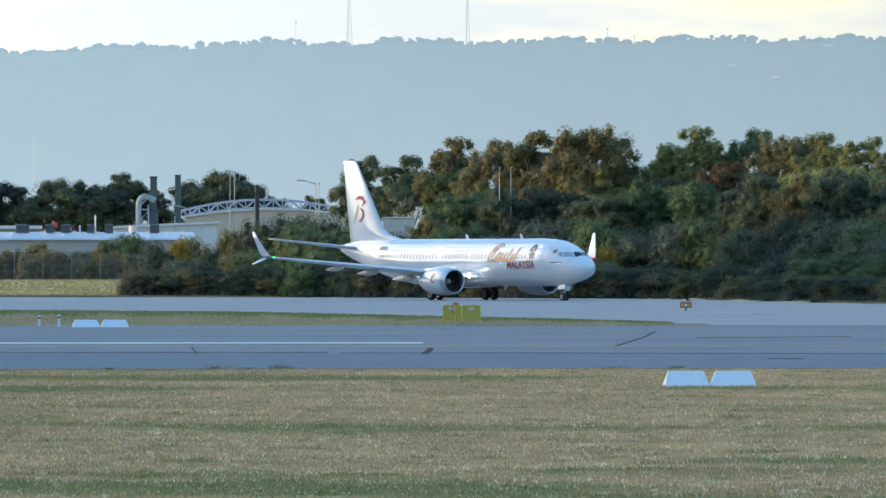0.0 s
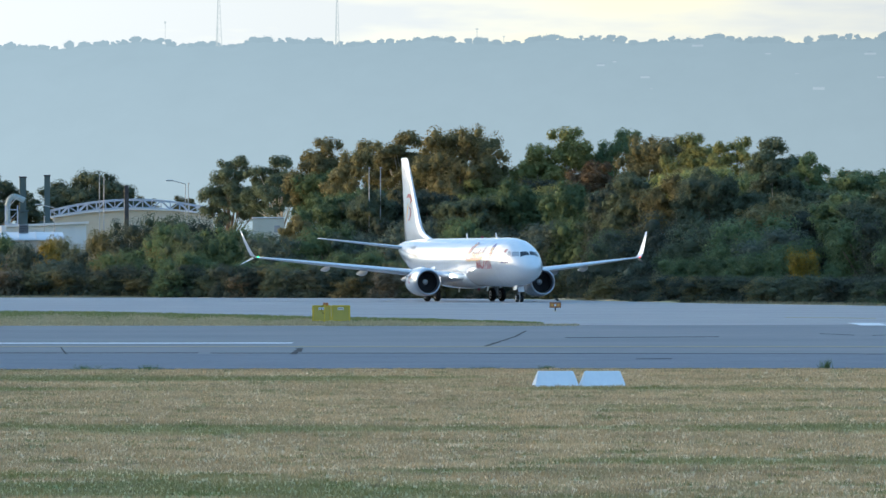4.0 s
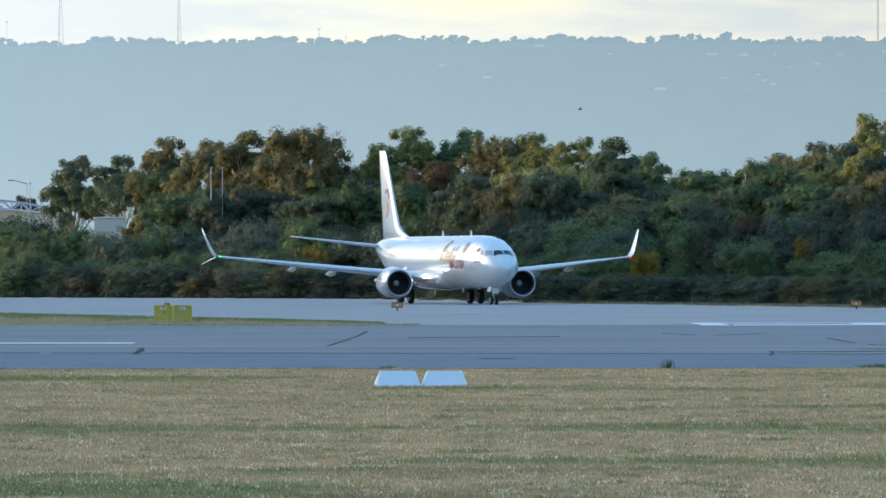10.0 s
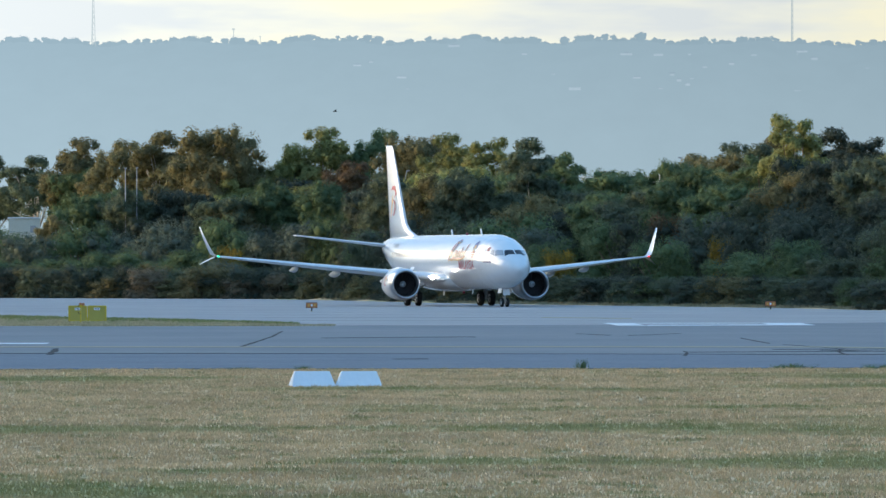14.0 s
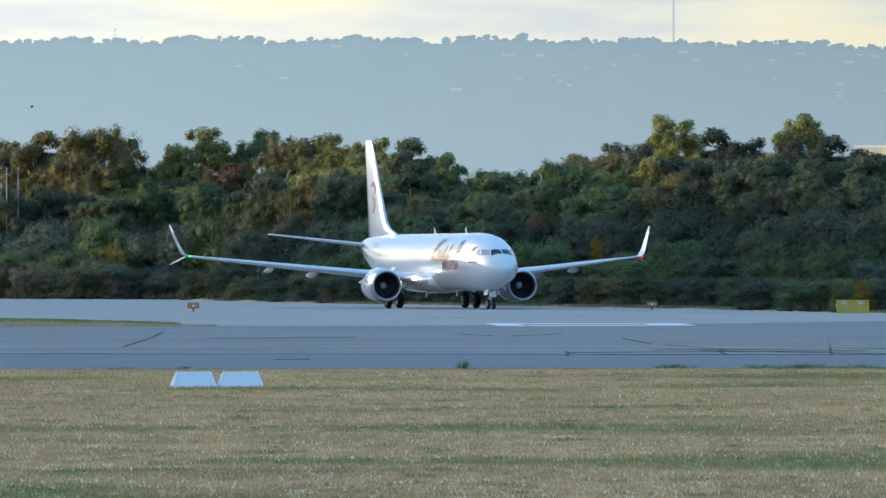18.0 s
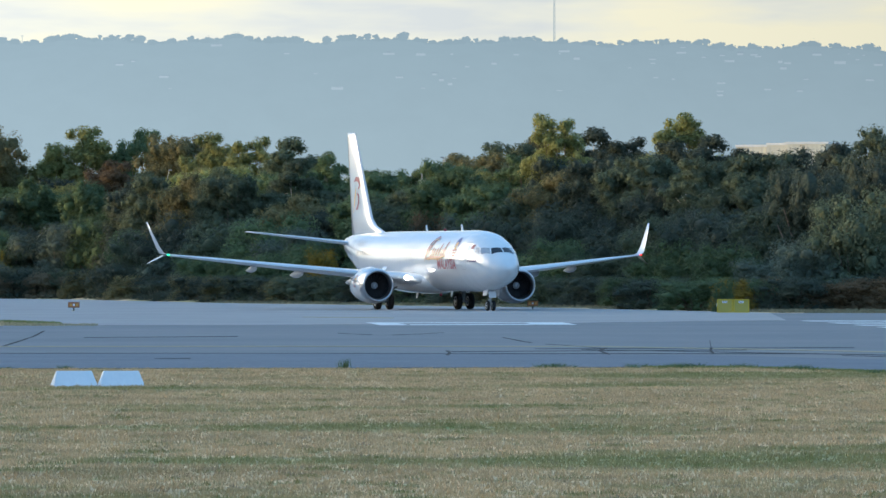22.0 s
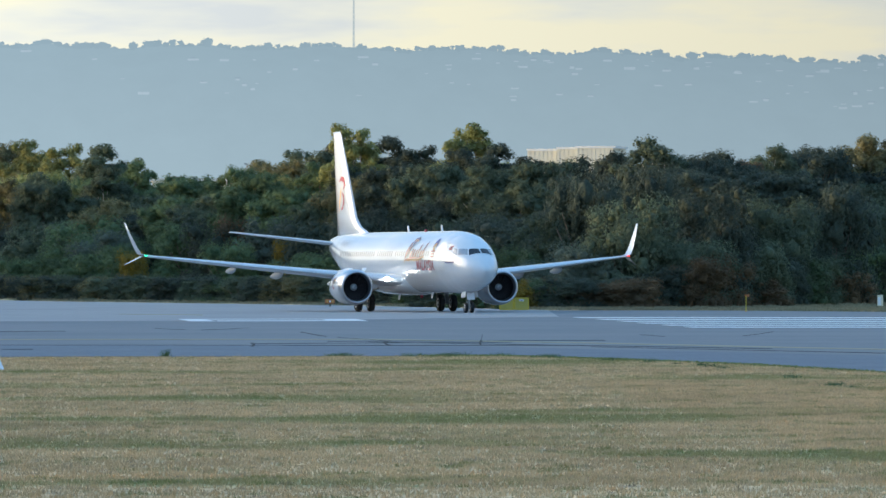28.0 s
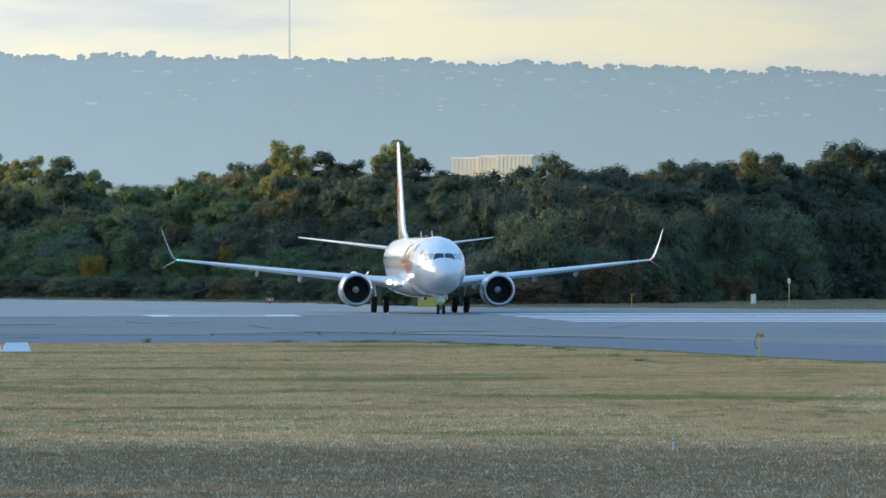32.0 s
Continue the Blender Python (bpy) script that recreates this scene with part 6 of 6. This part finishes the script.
bs = np.linspace(-30, 30, 481)
verts = []
for far, share in STEPS:
    for b in bs:
        z = ridge(b) * share + (0 if share in (0.0, 1.0) else 0.8 * noise.noise(Vector((b * 2.1, far * 0.03, 0))))
        verts.append(at(b, far, z if share else -2))
n = len(bs)
faces = [(j * n + i, j * n + i + 1, (j + 1) * n + i + 1, (j + 1) * n + i) for j in range(len(STEPS) - 1) for i in range(n - 1)]
tagged(smooth(new("backdrop_hills", mesh_of("backdrop_hills", verts, faces, HAZE))), "long wooded escarpment with pale blue haze painted in as a glow", "hills", kind="structure")
cl = []
r = random.Random(5)
b = -11
while b < 11.5:
    # rounded single crowns of several sizes, some with a bare gap between them
    rad = r.choice((0.28, 0.35, 0.45, 0.6, 0.75, 1.05)) * r.uniform(0.85, 1.15)
    lift = r.choice((0.0, 0.1, 0.1, 0.25, 0.6)) * r.uniform(0.5, 1.2)
    p = at(b, RIDGE + r.uniform(-6, 0), ridge(b) - 0.25 + lift)
    cl.append((*p, rad, r.uniform(0.6, 0.85)))
    for k in range(4):
        q = r.uniform(0, math.pi)
        cl.append((p.x + math.cos(q) * rad * 0.8, p.y, p.z + math.sin(q) * rad * r.uniform(0.2, 0.55), rad * r.uniform(0.3, 0.5), 0.8))
    cl.append((p.x, p.y, p.z - rad * 0.9, rad * 0.6, 1.2))
    b += rad * r.uniform(0.035, 0.10)
b = -11
while b < 11.5:
    cl.append((*at(b, RIDGE - 1, ridge(b) + r.uniform(-0.7, -0.25)), r.uniform(0.35, 0.6), 0.8))
    b += 0.03
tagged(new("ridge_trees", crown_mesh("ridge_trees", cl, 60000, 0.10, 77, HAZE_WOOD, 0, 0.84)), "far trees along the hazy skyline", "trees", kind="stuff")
cl = []
for _ in range(700):
    b, far = r.uniform(-9, 10), r.uniform(1040, 1148)
    cl.append((*at(b, far, slope(b, far)), r.uniform(0.4, 0.9), 0.6))
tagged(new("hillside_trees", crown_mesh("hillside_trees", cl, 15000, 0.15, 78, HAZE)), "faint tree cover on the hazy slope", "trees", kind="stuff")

# houses on the slope
bm = boxed(-1, 1, -0.7, 0.7, -0.5, 0.55)
house_wall = bpy.data.meshes.new("wall")
bm.to_mesh(house_wall)
bm.free()
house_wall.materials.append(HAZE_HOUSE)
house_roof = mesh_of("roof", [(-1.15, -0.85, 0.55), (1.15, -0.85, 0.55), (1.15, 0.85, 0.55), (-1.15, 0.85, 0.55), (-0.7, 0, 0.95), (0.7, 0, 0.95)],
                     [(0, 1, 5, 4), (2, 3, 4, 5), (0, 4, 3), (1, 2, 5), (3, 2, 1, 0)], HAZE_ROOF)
random.seed(41)
for k in range(115):
    b = random.choice((random.uniform(2.2, 8.5), random.uniform(0.0, 8.5), random.uniform(-2, 8)))
    far = random.uniform(1064, 1130)
    s = random.uniform(0.16, 0.5)
    p = at(b, far, slope(b, far) + 0.5)
    h = empty("house", Matrix.Translation(p) @ Matrix.Rotation(random.uniform(-0.5, 0.5), 4, "Z"), label="pale house on the hazy hillside", category="house", group="houses on the hillside")
    for name, me in (("wall", house_wall), ("roof", house_roof)):
        shared(name, me, h, Matrix.Diagonal((s * random.uniform(0.6, 2.2), s, s * random.uniform(0.5, 1.0), 1)))


def mast(b, high, half, label, lattice=True):
    """A transmitter mast on the ridge: three legs tied by braces, or a thin guyed pole."""
    p = at(b, RIDGE - 3, ridge(b) - 0.6)
    ob = empty("transmitter_mast", Matrix.Translation(p), label=label, category="mast", group="masts on the ridge")
    if lattice:
        tops = []
        for k in range(3):
            a = 2 * math.pi * k / 3 + 0.3
            e = Vector((math.cos(a), math.sin(a), 0))
            tops.append(e)
            part("leg", rod(bmesh.new(), e * half, e * half * 0.25 + Vector((0, 0, high)), 0.05, 0.04, 5), HAZE_STEEL, ob)
        n = int(high / 0.9)
        for k in range(n):
            w0, w1 = half * (1 - 0.75 * k / n), half * (1 - 0.75 * (k + 1) / n)
            bm = bmesh.new()
            for i in range(3):
                rod(bm, tops[i] * w0 + Vector((0, 0, high * k / n)), tops[(i + 1) % 3] * w1 + Vector((0, 0, high * (k + 1) / n)), 0.025, sides=4)
            part("brace", bm, HAZE_STEEL, ob)
    else:
        part("pole", rod(bmesh.new(), (0, 0, 0), (0, 0, high), half, half * 0.8, 6), HAZE_STEEL, ob)
        part("antenna", boxed(-half * 3, half * 3, -half, half, high * 0.92, high, 0.01), HAZE_STEEL, ob)
    return ob


mast(-5.13, 9.5, 0.62, "tall lattice transmitter mast on the ridge")
mast(-4.13, 9.5, 0.42, "tall lattice transmitter mast on the ridge")
mast(-5.58, 4.4, 0.05, "thin pole on the ridge", False)
mast(-2.946, 2.9, 0.07, "short aerial tower on the ridge", False)
mast(-2.72, 1.8, 0.06, "thin pole on the ridge", False)
mast(1.772, 26, 0.17, "very tall guyed transmitter mast on the ridge")
mast(-9.3, 5.5, 0.3, "lattice mast on the ridge")

# sheds and towers between wood and hills
# this cream has the warm low sun in it, on every face alike
CLAD_SUN = mat("sunlit_cream_cladding", (0.56, 0.54, 0.46), (0.62, 0.60, 0.50), size=4, rough=0.5)
for x0, x1, top, dy in ((-6.6, -2.1, 17.5, 2.4), (-2.1, 0.8, 17.7, 1.2), (0.8, 6.5, 17.8, 0.0)):
    wh = empty("warehouse", facing(3.68, 905, BANK) @ Matrix.Rotation(-0.22, 4, "Z"), label="tall cream ribbed-metal warehouse above the trees", category="warehouse", group="warehouse blocks")
    part("wall", boxed(x0, x1 - 0.3, dy, 8, -0.3, top), CLAD_SUN, wh)
    part("roof", boxed(x0 - 0.1, x1 + 0.02, dy - 0.1, 8.1, top, top + 0.3), ROOF_WHITE, wh)
    for k in range(int((x1 - x0) / 0.62)):
        part("rib", boxed(x0 + 0.25 + k * 0.62, x0 + 0.37 + k * 0.62, dy - 0.05, dy, 8, top - 0.05), CLAD_SUN, wh)
wh = empty("warehouse", facing(0.27, 905, BANK), label="long white warehouse roof showing above the trees", category="warehouse", group="warehouse blocks")
part("wall", boxed(-4.2, 6.6, 0, 12, -0.3, 13.3), CLAD_SUN, wh)
part("roof", boxed(-4.4, 6.8, -0.2, 12.2, 13.3, 13.65), ROOF_WHITE, wh)
for k in range(11):
    part("rib", boxed(-3.9 + k * 0.95, -3.82 + k * 0.95, -0.07, 0, 9, 13.2), CLAD_SUN, wh)
wh = empty("control_tower", facing(-3.86, 900, BANK), label="slender pale tower behind the trees", category="tower")
part("shaft", boxed(-0.28, 0.28, 0, 0.6, -0.3, 17.2), CLAD_SUN, wh)
part("cab", boxed(-0.42, 0.42, -0.1, 0.7, 16.9, 17.9, 0.1), ROOF_WHITE, wh)
wh = empty("radio_tower", facing(-7.79, 900, BANK), label="faint red and white lattice tower with haze painted in", category="tower")
for k in range(6):
    part("section", boxed(-0.32 + 0.03 * k, 0.32 - 0.03 * k, 0, 0.5, 7 + k * 2.0, 9 + k * 2.0), HAZE_STEEL, wh)


# ---- small things on the field ----
def gable(b, far, w, turn=0.0):
    """A white gable marker: a low prism with sloped ends."""
    h, d, k = 0.385, 0.62, 0.105 * w
    bm = bmesh.new()
    lo = [bm.verts.new(p) for p in ((-w / 2, -d / 2, 0), (w / 2, -d / 2, 0), (w / 2, d / 2, 0), (-w / 2, d / 2, 0))]
    hi = [bm.verts.new(p) for p in ((-w / 2 + k, -0.05, h), (w / 2 - k, -0.05, h), (w / 2 - k, 0.05, h), (-w / 2 + k, 0.05, h))]
    bm.faces.new(lo[::-1])
    bm.faces.new(hi)
    for i in range(4):
        bm.faces.new((lo[i], lo[(i + 1) % 4], hi[(i + 1) % 4], hi[i]))
    bmesh.ops.bevel(bm, geom=bm.edges[:], offset=0.012, segments=1, affect="EDGES")
    ob = empty("gable_marker", facing(b, far) @ Matrix.Rotation(turn, 4, "Z"), label="white painted gable marker lying on the grass", category="marker", group="gable markers")
    part("hood", bm, MARKER, ob)
    part("skid", boxed(-w / 2 + 0.03, w / 2 - 0.03, -d / 2 + 0.02, d / 2 - 0.02, -0.02, 0.03), DARK, ob)
    return ob


gable(-2.284, 169, 1.12, 0.16)
gable(-1.888, 169, 1.12, 0.16)
gable(-7.352, 331, 1.36, 0.16)
gable(-7.108, 331, 1.36, 0.16)
for b, far, h in ((-7.745, 339, 0.53), (-7.578, 331, 0.62)):
    ob = empty("edge_stake", facing(b, far), label="short white edge stake in the grass", category="stake", group="edge stakes")
    part("post", boxed(-0.07, 0.07, -0.03, 0.03, -0.1, h, 0.01), MARKER, ob)
    part("band", boxed(-0.075, 0.075, -0.035, 0.035, h - 0.16, h - 0.08), DARK, ob)
ob = empty("edge_stake", Matrix.Translation((8.48, 25.0, 0)), label="thin white stake in the grass", category="stake", group="edge stakes")
part("post", boxed(-0.014, 0.014, -0.014, 0.014, -0.1, 0.27, 0.004), MARKER, ob)
part("band", boxed(-0.016, 0.016, -0.016, 0.016, 0.2, 0.22), DARK, ob)


def bin_pair(b, far):
    """Two yellow ballast crates side by side, with frames, feet and plates."""
    ob = empty("ballast_crate", facing(b, far), label="pair of yellow steel crates with white plates", category="crate", group="yellow crates")
    for k, x in enumerate((-1.03, 0.01)):
        part("panel", boxed(x + 0.04, x + 0.98, -0.30, 0.30, 0.06, 0.84), mat("dull_yellow_panel", (0.42, 0.36, 0.08), (0.50, 0.42, 0.10), size=0.6, fine=0.4, rough=0.6), ob, "dull yellow side panel")
        for xx in (x, x + 0.94):
            part("corner_post", boxed(xx, xx + 0.08, -0.34, 0.34, 0.0, 0.88, 0.01), YELLOW, ob)
        for z in (0.02, 0.82):
            part("rail", boxed(x + 0.08, x + 0.94, -0.335, -0.30, z, z + 0.07), YELLOW, ob)
        part("plate", boxed(x + 0.34, x + 0.66, -0.345, -0.302, 0.64, 0.77), MARKER, ob, "white plate with dark bars")
        for j in range(3):
            part("plate_bar", boxed(x + 0.38 + j * 0.09, x + 0.44 + j * 0.09, -0.352, -0.345, 0.68, 0.73), BLUE, ob)
    part("end_plate", boxed(-1.06, -1.03, -0.2, 0.2, 0.4, 0.62), MARKER, ob)
    return ob


bin_pair(-4.178, 367)
bin_pair(3.282, 433)


def field_lamp(b, far, high, label, where=None):
    """A frangible yellow stem with a brown double lamp head."""
    ob = empty("field_lamp", where if where is not None else facing(b, far), label=label, category="lamp", group="field lamps")
    k = high / 1.2
    part("stem", rod(bmesh.new(), (0, 0, -0.05), (0, 0, high * 0.8), 0.035 * k, 0.03 * k, 8), YELLOW, ob, "yellow stem")
    part("foot", rod(bmesh.new(), (0, 0, 0.0), (0, 0, 0.05), 0.10 * k, 0.08 * k, 10), ORANGE, ob)
    bm = rod(bmesh.new(), (-0.02 * k, -0.10 * k, high * 0.86), (-0.02 * k, 0.08 * k, high * 0.86), 0.07 * k, 0.055 * k, 10)
    part("lamp_head", bm, ORANGE, ob, "brown lamp head")
    bm = rod(bmesh.new(), (0.13 * k, -0.08 * k, high * 0.84), (0.13 * k, 0.10 * k, high * 0.84), 0.085 * k, 0.07 * k, 10)
    part("lamp_head", bm, ORANGE, ob, "brown lamp head")
    part("crossbar", rod(bmesh.new(), (-0.08 * k, 0, high * 0.8), (0.15 * k, 0, high * 0.8), 0.02 * k), YELLOW, ob)
    bm = bmesh.new()
    pts = [Vector((-0.06 - 0.09 * math.sin(a), -0.02, 0.74 + 0.24 * math.cos(a))) * k for a in np.linspace(0.2, math.pi + 0.6, 9)]
    for p, q in zip(pts, pts[1:]):
        rod(bm, p, q, 0.012 * k, sides=5)
    part("cable", bm, RUBBER, ob, "looped black cable")
    return ob


field_lamp(-4.235, 357, 1.2, "small brown lamp on a yellow stem before the crates")
field_lamp(5.42, 418, 1.3, "brown lamp on a yellow stem beside the runway")
field_lamp(0, 0, 1.12, "brown double lamp on a yellow stem with a looped cable", Matrix.Translation((21.95, 142.9, 0)) @ Matrix.Rotation(-0.11, 4, "Z"))
bm = bmesh.new()
rr = random.Random(9)
for k in range(60):
    a, q = rr.uniform(0, 6.28), rr.random() ** 0.6
    foot = Vector((math.cos(a) * q * 0.5, math.sin(a) * q * 1.5, 0.0))
    bm.faces.new([bm.verts.new(foot + Vector(v)) for v in ((-0.02, 0, 0), (0.02, 0, 0), (rr.uniform(-0.05, 0.05), 0, rr.uniform(0.03, 0.10)))])
ob = tagged(part("dead_grass", bm, LEAF["copper"]), "dead rust-brown grass round the lamp's foot", "grass", kind="stuff")
ob.location = (21.95, 142.9, 0)


def taxi_sign(b, far):
    """An orange-brown guide sign on two legs, its writing too small to read."""
    ob = empty("guide_sign", facing(b, far), label="small orange-brown guide sign on a short leg", category="sign", group="guide signs")
    part("board", boxed(-0.36, 0.36, -0.05, 0.05, 0.27, 0.60, 0.02), ORANGE, ob, "orange-brown board with pale bars")
    part("frame", boxed(-0.38, 0.38, 0.03, 0.07, 0.25, 0.62, 0.01), DARK, ob)
    for x in (-0.2, 0.0, 0.2):
        part("letter_bar", boxed(x - 0.06, x + 0.06, -0.058, -0.05, 0.36, 0.50), MARKER if x == 0 else GOLD, ob)
    part("leg", boxed(-0.04, 0.04, -0.03, 0.03, 0, 0.27), DARK, ob)
    part("foot", boxed(-0.14, 0.14, -0.12, 0.12, 0.0, 0.04), YELLOW, ob)
    return ob


taxi_sign(-2.285, 449)
taxi_sign(1.59, 467)

CREAM_PAINT = mat("pale_cream_paint", (0.72, 0.67, 0.50), (0.78, 0.73, 0.56), size=0.5, rough=0.6)
ob = empty("disc_post", facing(7.005, 450), label="white oval disc on an orange-brown post", category="marker post")
part("post", rod(bmesh.new(), (0, 0, -0.1), (0, 0, 1.95), 0.045, sides=8), mat("tan_timber", (0.46, 0.30, 0.16), (0.54, 0.36, 0.20), size=0.5, rough=0.7), ob)
bm = rod(bmesh.new(), (0, -0.05, 2.05), (0, -0.01, 2.05), 0.17, sides=20)
for v in bm.verts:
    v.co.z = 2.05 + (v.co.z - 2.05) * 1.5
    v.co.x *= 0.72
part("disc", bm, MARKER, ob)
part("disc_stripe", boxed(-0.03, 0.03, -0.056, -0.05, 1.85, 2.25), GOLD, ob)
ob = empty("service_pillar", facing(6.605, 464), label="short white service pillar with a dark base", category="pillar")
part("body", boxed(-0.22, 0.22, -0.15, 0.15, 0.1, 0.92, 0.03), CREAM_PAINT, ob)
part("base", boxed(-0.24, 0.24, -0.17, 0.17, -0.05, 0.1), DARK, ob)
part("door_panel", boxed(-0.16, 0.05, -0.16, -0.15, 0.2, 0.78), MARKER, ob)


def bird(name, label):
    """A magpie-sized bird: body, head, beak, tail, two wings, two legs; it faces -x."""
    ob = empty(name, None, label=label, category="bird")
    bm = bmesh.new()
    bmesh.ops.create_uvsphere(bm, u_segments=12, v_segments=8, radius=1, matrix=Matrix.Translation((0, 0, 0.17)) @ Matrix.Rotation(0.35, 4, "Y") @ Matrix.Diagonal((0.13, 0.065, 0.07, 1)))
    smooth(part("body", bm, DARK, ob))
    bm = bmesh.new()
    bmesh.ops.create_uvsphere(bm, u_segments=10, v_segments=8, radius=0.045, matrix=Matrix.Translation((-0.12, 0, 0.25)))
    smooth(part("head", bm, DARK, ob))
    part("beak", rod(bmesh.new(), (-0.15, 0, 0.25), (-0.21, 0, 0.24), 0.014, 0.002, 6), SEAM, ob)
    part("tail", blade_quad(bmesh.new(), (0.10, -0.02, 0.13), (0.10, 0.02, 0.13), (0.27, 0.03, 0.07), (0.27, -0.03, 0.07), 0.012), DARK, ob)
    for s in (-1, 1):
        part("leg", rod(bmesh.new(), (0, s * 0.02, 0), (0, s * 0.025, 0.11), 0.007, sides=5), DARK, ob)
        part("wing", blade_quad(bmesh.new(), (-0.06, s * 0.06, 0.21), (0.06, s * 0.07, 0.20), (0.17, s * 0.05, 0.12), (0.02, s * 0.075, 0.15), 0.012), DARK, ob)
    return ob


ground_bird = bird("magpie", "small black bird on the guide sign, then flying off low")
soaring_bird = empty("hawk", None, label="dark bird gliding high above the wood", category="bird")
bm = bmesh.new()
bmesh.ops.create_uvsphere(bm, u_segments=12, v_segments=8, radius=1, matrix=Matrix.Diagonal((0.20, 0.07, 0.07, 1)))
smooth(part("body", bm, DARK, soaring_bird))
for s in (-1, 1):
    part("wing", blade_quad(bmesh.new(), (-0.1, s * 0.04, 0.03), (0.1, s * 0.04, 0.03), (0.12, s * 0.50, 0.16), (0.02, s * 0.52, 0.17), 0.015), DARK, soaring_bird)
part("tail", blade_quad(bmesh.new(), (0.15, -0.03, 0), (0.15, 0.03, 0), (0.36, 0.07, 0), (0.36, -0.07, 0), 0.012), DARK, soaring_bird)


# ---- what moves ----
# the aircraft's nose gear: seconds, x, y, turn
TAXI = [
    (0.0, -33.50, 579.30, 38.06),
    (0.5, -32.14, 575.21, 35.53),
    (1.0, -30.82, 571.32, 33.02),
    (1.5, -29.59, 567.85, 30.52),
    (2.0, -28.50, 564.99, 28.05),
    (2.5, -27.58, 562.96, 25.61),
    (3.0, -26.77, 561.20, 23.33),
    (3.5, -25.99, 559.32, 21.38),
    (4.0, -25.18, 557.09, 19.81),
    (4.5, -24.32, 554.51, 18.61),
    (5.0, -23.41, 551.56, 17.78),
    (5.5, -22.42, 548.22, 17.30),
    (6.0, -21.35, 544.47, 17.16),
    (6.5, -20.28, 540.88, 17.16),
    (7.0, -19.21, 537.42, 17.25),
    (7.5, -18.17, 534.22, 17.33),
    (8.0, -17.19, 531.32, 17.32),
    (8.5, -16.24, 528.66, 17.25),
    (9.0, -15.29, 526.13, 17.18),
    (9.5, -14.33, 523.62, 17.13),
    (10.0, -13.37, 521.05, 17.07),
    (10.5, -12.41, 518.39, 16.99),
    (11.0, -11.45, 515.55, 16.88),
    (11.5, -10.49, 512.54, 16.75),
    (12.0, -9.52, 509.35, 16.64),
    (12.5, -8.54, 506.02, 16.54),
    (13.0, -7.57, 502.80, 16.42),
    (13.5, -6.62, 499.89, 16.27),
    (14.0, -5.68, 497.08, 16.13),
    (14.5, -4.75, 494.23, 15.98),
    (15.0, -3.81, 491.30, 15.84),
    (15.5, -2.87, 488.30, 15.71),
    (16.0, -1.93, 485.23, 15.61),
    (16.5, -0.99, 482.11, 15.52),
    (17.0, -0.03, 478.95, 15.47),
    (17.5, 0.93, 475.81, 15.44),
    (18.0, 1.89, 472.62, 15.44),
    (18.5, 2.87, 469.38, 15.46),
    (19.0, 3.83, 466.29, 15.47),
    (19.5, 4.78, 463.47, 15.45),
    (20.0, 5.73, 460.63, 15.45),
    (20.5, 6.69, 457.66, 15.48),
    (21.0, 7.67, 454.51, 15.56),
    (21.5, 8.65, 451.28, 15.63),
    (22.0, 9.64, 448.08, 15.71),
    (22.5, 10.64, 444.91, 15.78),
    (23.0, 11.64, 441.72, 15.86),
    (23.5, 12.63, 438.63, 15.93),
    (24.0, 13.61, 435.44, 15.95),
    (24.5, 14.63, 431.96, 15.91),
    (25.0, 15.62, 428.06, 15.81),
    (25.5, 16.57, 423.70, 15.63),
    (26.0, 17.46, 419.19, 15.35),
    (26.5, 18.27, 415.07, 14.98),
    (27.0, 19.01, 411.14, 14.49),
    (27.5, 19.68, 407.25, 13.86),
    (28.0, 20.27, 403.24, 13.08),
    (28.5, 20.75, 398.95, 12.13),
    (29.0, 21.15, 394.24, 11.01),
    (29.5, 21.50, 388.99, 9.73),
    (30.0, 21.75, 383.14, 8.32),
    (30.5, 21.90, 376.97, 6.82),
    (31.0, 21.94, 370.78, 5.28),
    (31.5, 21.82, 364.63, 3.76),
    (32.0, 21.65, 358.36, 2.30),
]


def motions():
    """The taxiing aircraft and its turning wheels."""
    walk(plane, [(t, pose(x, y, 0.04, 0, 0, turn)) for t, x, y, turn in TAXI])
    perch = [(0, -2.27, 449, 0.61), (10.9, -2.27, 449, 0.61), (11.2, -2.30, 447, 0.75), (11.5, -2.365, 445, 0.72), (12.0, -2.61, 440, 0.38), (12.5, -2.93, 437, 0.26), (13.0, -3.36, 435, 0.18), (13.4, -3.7, 433, 0.12),
             (14.5, -4.7, 430, 0.25), (32, -16, 430, 3.0)]
    walk(ground_bird, [(t, pose(*at(b, d, z), 0, 0, 10)) for t, b, d, z in perch])
    soar = [(0, 3.4, 700, 22.5), (6, 0.93, 700, 21.0), (9, -0.37, 700, 19.5), (13, -1.74, 700, 19.0), (20, -4.5, 705, 20), (32, -10, 720, 24)]
    walk(soaring_bird, [(t, pose(*at(b, d, z), 0, 0, 5)) for t, b, d, z in soar])
    ts = np.array([row[0] for row in TAXI])
    run = np.concatenate([[0], np.cumsum(np.hypot(np.diff([row[1] for row in TAXI]), np.diff([row[2] for row in TAXI])))])
    for hub, r in WHEELS:
        step = 0.1 if r > 0.5 else 0.05
        x, y, z = hub.location
        times = [k * step for k in range(int(round(32.0 / step)) + 1)]
        walk(hub, [(t, pose(x, y, z, math.degrees(float(np.interp(t, ts, run)) / r))) for t in times])


motions()
